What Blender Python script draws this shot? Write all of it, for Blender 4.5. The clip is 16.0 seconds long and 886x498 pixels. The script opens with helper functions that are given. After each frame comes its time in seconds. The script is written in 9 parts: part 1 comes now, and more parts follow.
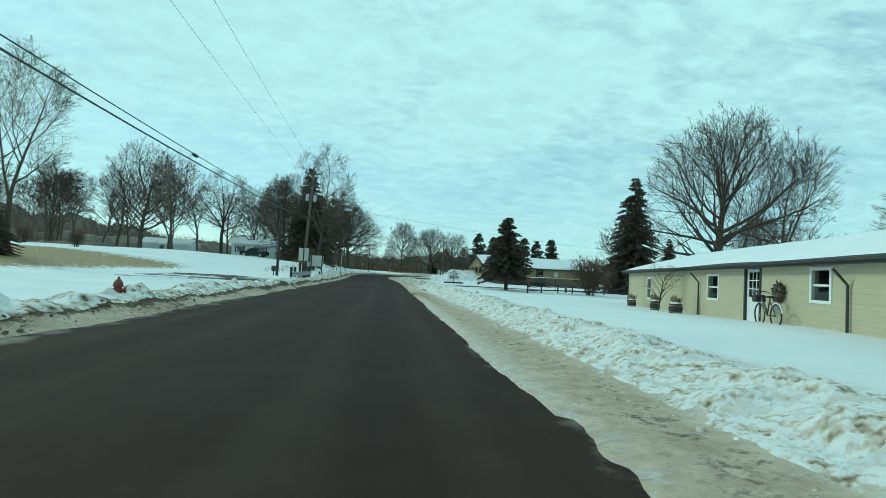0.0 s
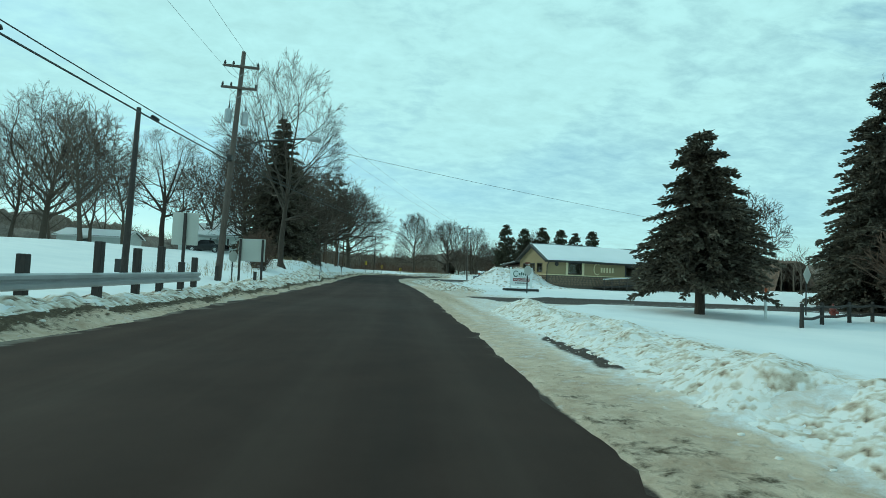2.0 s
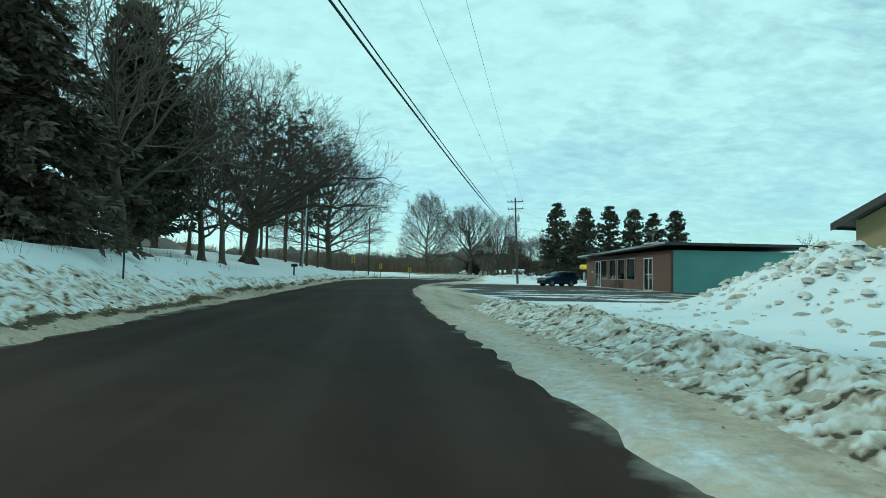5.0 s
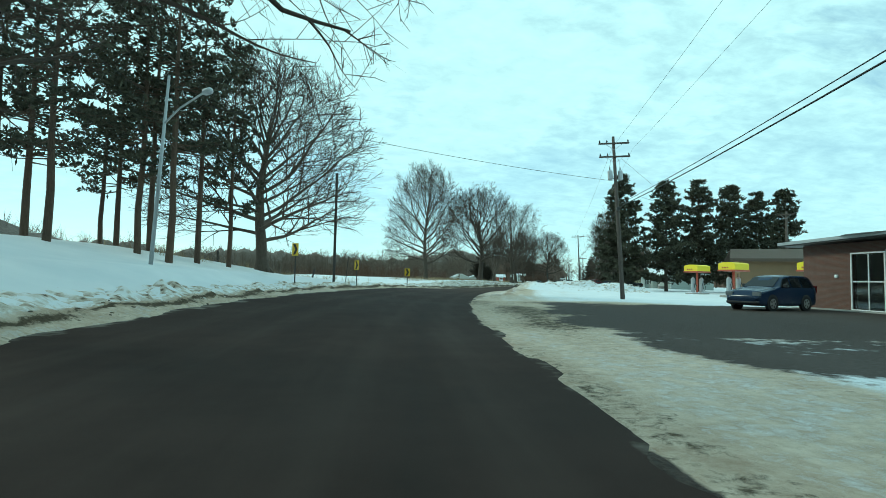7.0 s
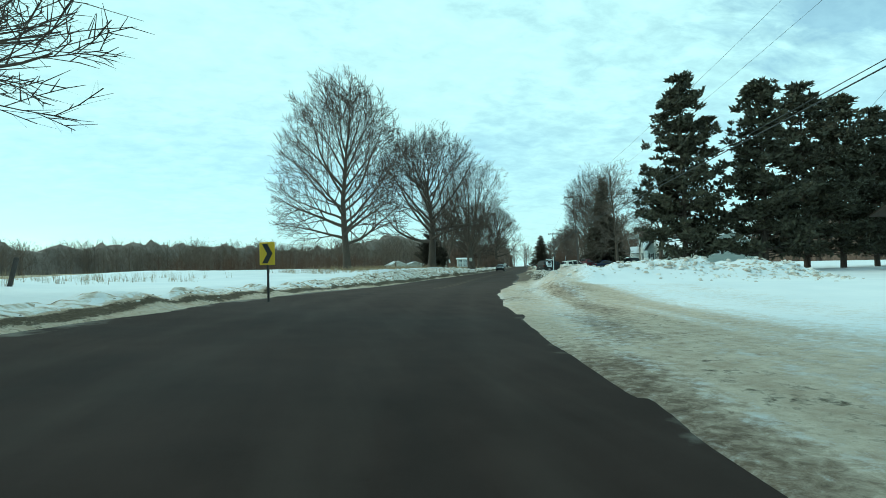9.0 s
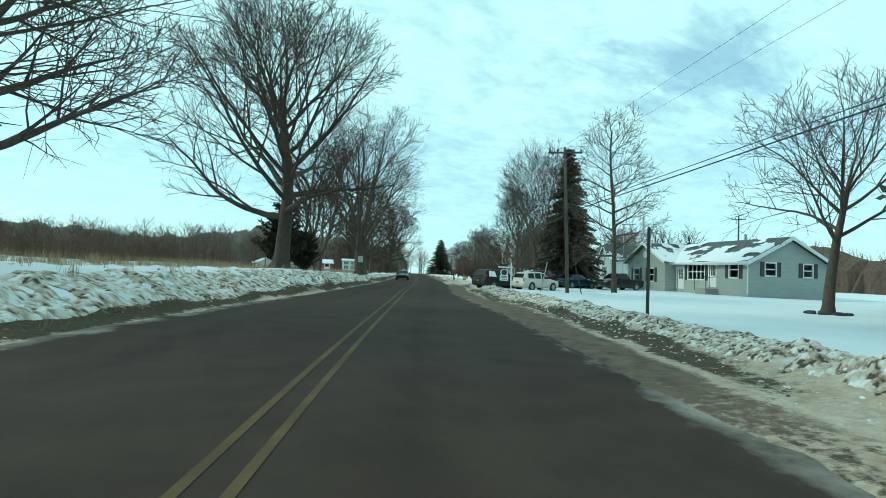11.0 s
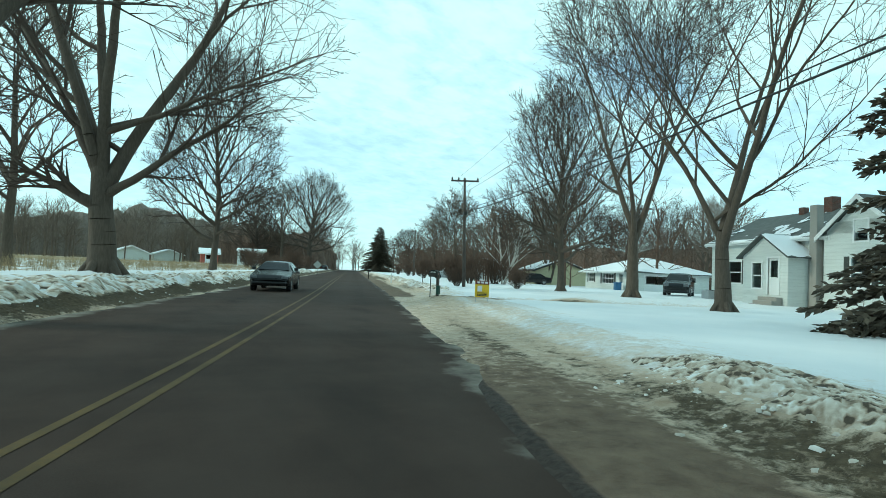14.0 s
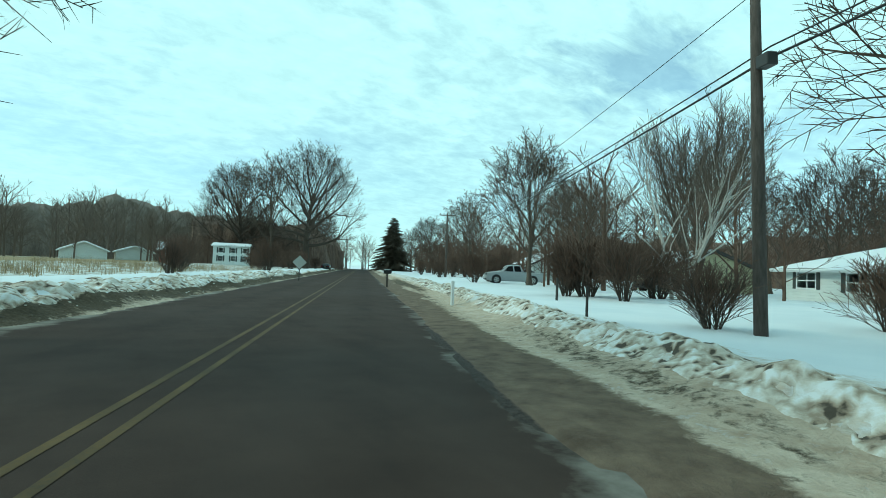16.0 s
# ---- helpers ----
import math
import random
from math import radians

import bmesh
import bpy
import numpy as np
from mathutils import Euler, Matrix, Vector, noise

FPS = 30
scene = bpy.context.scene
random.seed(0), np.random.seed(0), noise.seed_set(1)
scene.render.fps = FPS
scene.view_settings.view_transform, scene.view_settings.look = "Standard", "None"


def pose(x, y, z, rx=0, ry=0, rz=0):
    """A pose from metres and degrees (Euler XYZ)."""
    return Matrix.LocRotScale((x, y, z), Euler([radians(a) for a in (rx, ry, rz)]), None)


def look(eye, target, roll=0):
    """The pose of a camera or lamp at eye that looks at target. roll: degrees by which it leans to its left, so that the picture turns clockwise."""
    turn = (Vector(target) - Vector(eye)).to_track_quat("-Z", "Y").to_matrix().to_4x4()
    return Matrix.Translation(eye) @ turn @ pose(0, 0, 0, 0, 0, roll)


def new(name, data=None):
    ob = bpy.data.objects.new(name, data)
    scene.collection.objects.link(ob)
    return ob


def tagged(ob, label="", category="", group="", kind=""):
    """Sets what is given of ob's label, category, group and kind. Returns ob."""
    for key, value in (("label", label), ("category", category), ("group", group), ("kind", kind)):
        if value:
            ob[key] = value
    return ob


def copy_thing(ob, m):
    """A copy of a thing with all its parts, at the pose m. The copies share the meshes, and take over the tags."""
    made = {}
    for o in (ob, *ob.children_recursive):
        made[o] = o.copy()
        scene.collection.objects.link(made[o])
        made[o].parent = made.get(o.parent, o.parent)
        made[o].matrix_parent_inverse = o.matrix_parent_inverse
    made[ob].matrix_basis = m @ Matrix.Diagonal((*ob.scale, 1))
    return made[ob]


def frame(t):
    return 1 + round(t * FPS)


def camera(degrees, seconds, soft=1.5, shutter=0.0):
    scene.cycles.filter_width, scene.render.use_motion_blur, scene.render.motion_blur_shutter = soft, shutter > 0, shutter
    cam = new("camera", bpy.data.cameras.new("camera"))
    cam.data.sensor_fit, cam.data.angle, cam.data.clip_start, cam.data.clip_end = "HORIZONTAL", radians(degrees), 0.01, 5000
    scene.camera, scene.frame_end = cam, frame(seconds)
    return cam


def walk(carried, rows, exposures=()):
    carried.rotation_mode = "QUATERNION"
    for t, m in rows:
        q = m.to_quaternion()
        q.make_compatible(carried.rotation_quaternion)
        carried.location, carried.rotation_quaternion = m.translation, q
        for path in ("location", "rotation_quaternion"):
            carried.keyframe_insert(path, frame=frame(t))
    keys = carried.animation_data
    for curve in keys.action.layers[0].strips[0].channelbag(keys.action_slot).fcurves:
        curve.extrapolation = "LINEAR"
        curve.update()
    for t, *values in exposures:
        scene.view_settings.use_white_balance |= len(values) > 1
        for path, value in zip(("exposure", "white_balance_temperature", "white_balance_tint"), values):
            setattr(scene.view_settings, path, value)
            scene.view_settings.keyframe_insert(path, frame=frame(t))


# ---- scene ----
# ---- camera and its way ----
cam = camera(80.0, 16.0, 0.8)
PATH = [
    (0, (0.000, -0.000, 1.337), (1.048, 9.933, 1.820), 3.01),
    (0.5, (0.036, 7.781, 1.338), (1.001, 17.724, 1.792), 2.64),
    (1, (-0.026, 16.385, 1.348), (0.908, 26.333, 1.759), 2.81),
    (1.5, (0.209, 24.476, 1.312), (1.064, 34.432, 1.715), 2.75),
    (2, (0.000, 32.075, 1.279), (0.872, 42.026, 1.746), 2.40),
    (2.5, (-0.294, 39.006, 1.270), (0.587, 48.956, 1.749), 2.19),
    (3, (0.034, 47.552, 1.270), (0.893, 57.504, 1.738), 1.87),
    (3.5, (0.161, 55.067, 1.265), (0.993, 65.018, 1.800), 1.53),
    (4, (0.201, 62.256, 1.216), (0.987, 72.213, 1.714), 0.98),
    (4.2, (0.167, 65.404, 1.206), (0.943, 75.362, 1.693), 0.86),
    (5, (-0.343, 79.899, 1.228), (0.446, 89.856, 1.705), 1.11),
    (5.8, (-1.051, 95.878, 1.290), (-0.170, 105.826, 1.791), 1.71),
    (6.3, (-1.356, 105.695, 1.310), (-0.381, 115.634, 1.837), 1.78),
    (6.5, (-1.412, 109.443, 1.309), (-0.392, 119.376, 1.846), 1.67),
    (7, (-1.444, 118.590, 1.289), (-0.292, 128.507, 1.860), 1.17),
    (7.5, (-0.868, 127.516, 1.280), (0.473, 137.409, 1.851), 0.40),
    (8, (-0.083, 136.375, 1.294), (1.552, 146.229, 1.770), -0.70),
    (8.5, (1.120, 144.954, 1.297), (3.108, 154.748, 1.675), -1.47),
    (8.7, (1.710, 148.393, 1.301), (3.853, 158.155, 1.653), -1.59),
    (9.1, (3.078, 155.308, 1.321), (5.558, 164.990, 1.647), -1.42),
    (9.8, (6.068, 167.426, 1.366), (9.205, 176.915, 1.714), -0.21),
    (10.4, (9.225, 177.696, 1.388), (12.964, 186.963, 1.784), 1.13),
    (10.8, (11.630, 184.413, 1.378), (15.776, 193.503, 1.804), 1.88),
    (11, (12.922, 187.718, 1.363), (17.269, 196.713, 1.799), 2.14),
    (11.5, (16.412, 195.861, 1.301), (21.267, 204.592, 1.759), 2.64),
    (12, (19.984, 203.510, 1.262), (25.216, 212.021, 1.708), 2.98),
    (12.5, (23.381, 210.958, 1.252), (28.876, 219.300, 1.721), 3.15),
    (13, (27.134, 218.510, 1.250), (32.612, 226.864, 1.703), 3.11),
    (13.5, (30.723, 226.024, 1.269), (36.157, 234.407, 1.724), 2.92),
    (14, (33.970, 232.767, 1.270), (39.347, 241.187, 1.701), 2.65),
    (14.5, (37.220, 239.964, 1.273), (42.539, 248.421, 1.719), 2.37),
    (15, (40.336, 246.929, 1.353), (45.631, 255.401, 1.790), 2.01),
    (15.5, (43.059, 253.119, 1.275), (48.297, 261.628, 1.683), 2.54),
    (16, (45.488, 259.174, 1.315), (50.712, 267.693, 1.696), 2.14),
]
walk(cam, [(t, look(eye, target, roll)) for t, eye, target, roll in PATH],
     [(0.0, -0.2, 5650, -21), (4.2, -0.2, 5650, -21), (6.5, 0.08, 5700, -19), (10.8, 0.12, 5700, -18), (13.0, 0.26, 5850, -13), (14.3, 0.26, 5850, -13), (15.0, 0.12, 5800, -16), (16.0, 0.08, 5650, -20)])

# ---- sky and sun ----
SUN_AZ, SUN_EL = 300.0, 32.0     # degrees: clockwise from +y, above the horizon


def build_world():
    world = bpy.data.worlds.new("winter_sky")
    scene.world = world
    world.use_nodes = True
    nt = world.node_tree
    nt.nodes.clear()
    out = nt.nodes.new("ShaderNodeOutputWorld")
    sky = nt.nodes.new("ShaderNodeTexSky")
    sky.sky_type, sky.sun_disc = "NISHITA", False
    sky.sun_elevation, sky.sun_rotation = radians(SUN_EL), radians(SUN_AZ)
    sky.air_density, sky.dust_density, sky.ozone_density = 1.0, 0.5, 3.0
    bg_sky = nt.nodes.new("ShaderNodeBackground")
    bg_sky.inputs[1].default_value = 0.15
    nt.links.new(sky.outputs[0], bg_sky.inputs[0])
    # a broken sheet of thin high cloud: the direction is laid on a flat layer, so that it shrinks towards the horizon
    tc = nt.nodes.new("ShaderNodeTexCoord")
    sep = nt.nodes.new("ShaderNodeSeparateXYZ")
    nt.links.new(tc.outputs["Generated"], sep.inputs[0])
    zz = nt.nodes.new("ShaderNodeMath"); zz.operation = "MAXIMUM"; zz.inputs[1].default_value = 0.0
    nt.links.new(sep.outputs[2], zz.inputs[0])
    za = nt.nodes.new("ShaderNodeMath"); za.operation = "ADD"; za.inputs[1].default_value = 0.22
    nt.links.new(zz.outputs[0], za.inputs[0])
    comb = nt.nodes.new("ShaderNodeCombineXYZ")
    for i in (0, 1):
        dv = nt.nodes.new("ShaderNodeMath"); dv.operation = "DIVIDE"
        nt.links.new(sep.outputs[i], dv.inputs[0]); nt.links.new(za.outputs[0], dv.inputs[1])
        nt.links.new(dv.outputs[0], comb.inputs[i])
    def noise_tex(scale, detail, rough, dist=0.0, off=0.0, stretch=(1, 1, 1)):
        mp = nt.nodes.new("ShaderNodeMapping")
        mp.inputs["Location"].default_value = (off, off * 0.7, off * 0.3)
        mp.inputs["Scale"].default_value = stretch
        nt.links.new(comb.outputs[0], mp.inputs[0])
        n = nt.nodes.new("ShaderNodeTexNoise")
        n.inputs["Scale"].default_value, n.inputs["Detail"].default_value = scale, detail
        n.inputs["Roughness"].default_value, n.inputs["Distortion"].default_value = rough, dist
        nt.links.new(mp.outputs[0], n.inputs["Vector"])
        return n.outputs[0]
    big = noise_tex(0.9, 3, 0.5, 0.3, 3.1)
    small = noise_tex(11.0, 5, 0.58, 0.25, 1.7, (1.0, 1.35, 1))
    add = nt.nodes.new("ShaderNodeMath"); add.operation = "MULTIPLY_ADD"
    add.inputs[1].default_value = 0.36
    nt.links.new(small, add.inputs[0]); nt.links.new(big, add.inputs[2])
    cover = nt.nodes.new("ShaderNodeMapRange")
    cover.inputs[1].default_value, cover.inputs[2].default_value = 0.48, 0.76
    cover.inputs[3].default_value, cover.inputs[4].default_value = 0.52, 0.99
    nt.links.new(add.outputs[0], cover.inputs[0])
    # thinner towards the horizon, where the sheet ends in clear pale air
    hz = nt.nodes.new("ShaderNodeMapRange")
    hz.inputs[1].default_value, hz.inputs[2].default_value = 0.02, 0.30
    hz.inputs[3].default_value, hz.inputs[4].default_value = 0.80, 1.0
    nt.links.new(zz.outputs[0], hz.inputs[0])
    mul = nt.nodes.new("ShaderNodeMath"); mul.operation = "MULTIPLY"
    nt.links.new(cover.outputs[0], mul.inputs[0]); nt.links.new(hz.outputs[0], mul.inputs[1])
    # a rift of clear blue sky low in the north-east, with frayed edges
    gap = nt.nodes.new("ShaderNodeVectorMath"); gap.operation = "SUBTRACT"
    gap.inputs[1].default_value = (0.735, 0.585, 0.345)
    nt.links.new(tc.outputs["Generated"], gap.inputs[0])
    wide = nt.nodes.new("ShaderNodeVectorMath"); wide.operation = "MULTIPLY"
    wide.inputs[1].default_value = (5.2, 5.2, 11.0)
    nt.links.new(gap.outputs[0], wide.inputs[0])
    far = nt.nodes.new("ShaderNodeVectorMath"); far.operation = "LENGTH"
    nt.links.new(wide.outputs[0], far.inputs[0])
    fray = nt.nodes.new("ShaderNodeMath"); fray.operation = "MULTIPLY_ADD"
    fray.inputs[1].default_value = 2.2
    nt.links.new(noise_tex(4.2, 5, 0.62, 0.5, 6.3, (1.0, 2.2, 1)), fray.inputs[0]); nt.links.new(far.outputs["Value"], fray.inputs[2])
    rift = nt.nodes.new("ShaderNodeMapRange")
    rift.inputs[1].default_value, rift.inputs[2].default_value = 1.35, 2.0
    rift.inputs[3].default_value, rift.inputs[4].default_value = 0.46, 1.0
    nt.links.new(fray.outputs[0], rift.inputs[0])
    clear_ = nt.nodes.new("ShaderNodeMath"); clear_.operation = "MULTIPLY"
    nt.links.new(mul.outputs[0], clear_.inputs[0]); nt.links.new(rift.outputs[0], clear_.inputs[1])
    mul = clear_
    bg_cloud = nt.nodes.new("ShaderNodeBackground")
    bg_cloud.inputs[0].default_value = (0.74, 0.96, 1.0, 1)
    lum = nt.nodes.new("ShaderNodeMapRange")
    lum.inputs[1].default_value, lum.inputs[2].default_value = 0.3, 0.7
    lum.inputs[3].default_value, lum.inputs[4].default_value = 0.89, 1.03
    nt.links.new(small, lum.inputs[0])
    nt.links.new(lum.outputs[0], bg_cloud.inputs[1])
    mix = nt.nodes.new("ShaderNodeMixShader")
    nt.links.new(mul.outputs[0], mix.inputs[0])
    nt.links.new(bg_sky.outputs[0], mix.inputs[1]); nt.links.new(bg_cloud.outputs[0], mix.inputs[2])
    nt.links.new(mix.outputs[0], out.inputs[0])


build_world()
sun = bpy.data.lights.new("sun", "SUN")
sun.energy, sun.angle, sun.color = 1.25, radians(10), (1.0, 0.89, 0.74)
sun_ob = new("sun", sun)
_az, _el = radians(SUN_AZ), radians(SUN_EL)
sun_dir = Vector((math.sin(_az) * math.cos(_el), math.cos(_az) * math.cos(_el), math.sin(_el)))
sun_ob.matrix_world = look(sun_dir * 100, (0, 0, 0))


# ---- materials ----
class Nodes:
    """A small wrapper that adds nodes to one material."""

    def __init__(self, name):
        self.mat = bpy.data.materials.new(name)
        self.mat.use_nodes = True
        self.nt = self.mat.node_tree
        self.bsdf = self.nt.nodes["Principled BSDF"]
        self.out = self.nt.nodes["Material Output"]

    def node(self, kind, **ins):
        n = self.nt.nodes.new(kind)
        for k, v in ins.items():
            n.inputs[k.replace("_", " ")].default_value = v
        return n

    def link(self, a, b):
        self.nt.links.new(a, b)
        return self

    def coords(self, scale=(1, 1, 1), kind="Object"):
        tc = self.node("ShaderNodeTexCoord")
        mp = self.node("ShaderNodeMapping")
        mp.inputs["Scale"].default_value = scale
        self.link(tc.outputs[kind], mp.inputs[0])
        return mp.outputs[0]

    def noise(self, scale, detail=4, rough=0.55, vec=None, dist=0.0):
        n = self.node("ShaderNodeTexNoise", Scale=scale, Detail=detail, Roughness=rough, Distortion=dist)
        if vec is not None:
            self.link(vec, n.inputs["Vector"])
        return n.outputs["Fac"]

    def ramp(self, fac, lo, hi, a=0.0, b=1.0):
        r = self.node("ShaderNodeMapRange")
        for i, v in zip((1, 2, 3, 4), (lo, hi, a, b)):
            r.inputs[i].default_value = v
        self.link(fac, r.inputs[0])
        return r.outputs[0]

    def mix(self, fac, a, b):
        m = self.node("ShaderNodeMix")
        m.data_type = "RGBA"
        for sock, v in ((m.inputs[0], fac), (m.inputs[6], a), (m.inputs[7], b)):
            if hasattr(v, "is_linked"):
                self.link(v, sock)
            elif isinstance(v, (int, float)):
                sock.default_value = v
            else:
                sock.default_value = (*v, 1)
        return m.outputs[2]

    def math(self, op, a, b=0.0):
        m = self.node("ShaderNodeMath")
        m.operation = op
        for sock, v in zip(m.inputs, (a, b)):
            if hasattr(v, "is_linked"):
                self.link(v, sock)
            else:
                sock.default_value = v
        return m.outputs[0]

    def bump(self, height, strength=0.3, distance=0.02):
        b = self.node("ShaderNodeBump", Strength=strength, Distance=distance)
        self.link(height, b.inputs["Height"])
        self.link(b.outputs[0], self.bsdf.inputs["Normal"])
        return self

    def color(self, c):
        if hasattr(c, "is_linked"):
            self.link(c, self.bsdf.inputs["Base Color"])
        else:
            self.bsdf.inputs["Base Color"].default_value = (*c, 1)
        return self

    def set(self, rough=None, metal=None, spec=None):
        for key, v in (("Roughness", rough), ("Metallic", metal), ("Specular IOR Level", spec)):
            if v is not None:
                if hasattr(v, "is_linked"):
                    self.link(v, self.bsdf.inputs[key])
                else:
                    self.bsdf.inputs[key].default_value = v
        return self


def plain(name, c, rough=0.6, metal=0.0, vary=0.25, scale=6.0, bump=0.0, kind="Object"):
    """A surface with two scales of uneven tone, and fine relief if asked."""
    m = Nodes(name)
    v = m.coords(kind=kind)
    n1, n2 = m.noise(scale * 0.25, 3, 0.5, v), m.noise(scale * 4, 5, 0.65, v)
    f = m.math("ADD", m.math("MULTIPLY", n1, 0.6), m.math("MULTIPLY", n2, 0.4))
    dark, light = tuple(x * (1 - vary) for x in c), tuple(min(1, x * (1 + vary)) for x in c)
    m.color(m.mix(m.ramp(f, 0.3, 0.7), dark, light)).set(m.ramp(n2, 0.3, 0.7, max(0.03, rough - 0.08), min(1, rough + 0.08)), metal)
    if bump:
        m.bump(n2, bump, 0.01)
    return m.mat


def bark(name, c, rough=0.9):
    m = Nodes(name)
    v = m.coords((9, 9, 1.6))
    n = m.noise(2.2, 5, 0.65, v)
    big = m.noise(0.5, 3, 0.5, m.coords())
    f = m.math("ADD", m.math("MULTIPLY", n, 0.7), m.math("MULTIPLY", big, 0.3))
    oi = m.node("ShaderNodeObjectInfo")
    f2 = m.math("ADD", f, m.math("MULTIPLY", oi.outputs["Random"], 0.12))
    m.color(m.mix(m.ramp(f2, 0.35, 0.75), tuple(x * 0.55 for x in c), tuple(x * 1.45 for x in c))).set(rough).bump(n, 0.8, 0.03)
    return m.mat


def foliage(name, c, snow=0.0):
    m = Nodes(name)
    g = m.node("ShaderNodeNewGeometry")
    n = m.noise(0.6, 2, 0.5, m.coords())
    f = m.math("ADD", m.math("MULTIPLY", g.outputs["Random Per Island"], 0.6), m.math("MULTIPLY", n, 0.5))
    col = m.mix(m.ramp(f, 0.2, 0.9), tuple(x * 0.5 for x in c), tuple(x * 1.6 for x in c))
    if snow:
        clump = m.math("ADD", m.math("MULTIPLY", m.noise(1.3, 3, 0.5, m.coords((1, 1, 2))), 0.9), m.math("MULTIPLY", g.outputs["Random Per Island"], 0.35))
        col = m.mix(m.ramp(clump, 0.74, 0.80), col, (0.78, 0.79, 0.80))
    m.color(col).set(0.75)
    return m.mat


def siding(name, c, lap=0.13, rough=0.55):
    """Lap siding: shallow steps, every lap metres of height."""
    m = Nodes(name)
    tc = m.node("ShaderNodeTexCoord")
    sep = m.node("ShaderNodeSeparateXYZ")
    m.link(tc.outputs["Object"], sep.inputs[0])
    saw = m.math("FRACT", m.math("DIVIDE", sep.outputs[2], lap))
    v = m.coords((0.7, 0.7, 5))
    n1, n2 = m.noise(1.2, 4, 0.6, v), m.noise(12, 4, 0.6, v)
    f = m.math("ADD", m.math("MULTIPLY", n1, 0.7), m.math("MULTIPLY", n2, 0.3))
    base = m.mix(m.ramp(f, 0.3, 0.75), tuple(x * 0.86 for x in c), tuple(min(1, x * 1.07) for x in c))
    # the shade at each lap's step is painted in as a dark line
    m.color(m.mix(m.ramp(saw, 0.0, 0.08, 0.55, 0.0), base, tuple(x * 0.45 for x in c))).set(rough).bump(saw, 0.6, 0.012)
    return m.mat


def brickwork(name, c, mortar):
    m = Nodes(name)
    tc = m.node("ShaderNodeTexCoord")
    sep = m.node("ShaderNodeSeparateXYZ")
    m.link(tc.outputs["Object"], sep.inputs[0])
    comb = m.node("ShaderNodeCombineXYZ")
    m.link(m.math("ADD", sep.outputs[0], sep.outputs[1]), comb.inputs[0])
    m.link(sep.outputs[2], comb.inputs[1])
    b = m.node("ShaderNodeTexBrick")
    m.link(comb.outputs[0], b.inputs["Vector"])
    b.inputs["Color1"].default_value = (*[x * 0.8 for x in c], 1)
    b.inputs["Color2"].default_value = (*[x * 1.2 for x in c], 1)
    b.inputs["Mortar"].default_value = (*mortar, 1)
    b.inputs["Scale"].default_value = 1.0
    b.inputs["Brick Width"].default_value, b.inputs["Row Height"].default_value = 0.2, 0.067
    b.inputs["Mortar Size"].default_value = 0.008
    n = m.noise(1.5, 4, 0.6, m.coords())
    m.color(m.mix(m.ramp(n, 0.3, 0.7, 0.0, 0.35), b.outputs["Color"], tuple(x * 0.5 for x in c))).set(0.85)
    m.bump(b.outputs["Fac"], -0.4, 0.01)
    return m.mat


def glass_pane(name="window_glass"):
    m = Nodes(name)
    m.bsdf.inputs["Transmission Weight"].default_value = 1.0
    m.color((0.75, 0.85, 0.85)).set(0.03)
    m.bsdf.inputs["IOR"].default_value = 1.45
    return m.mat


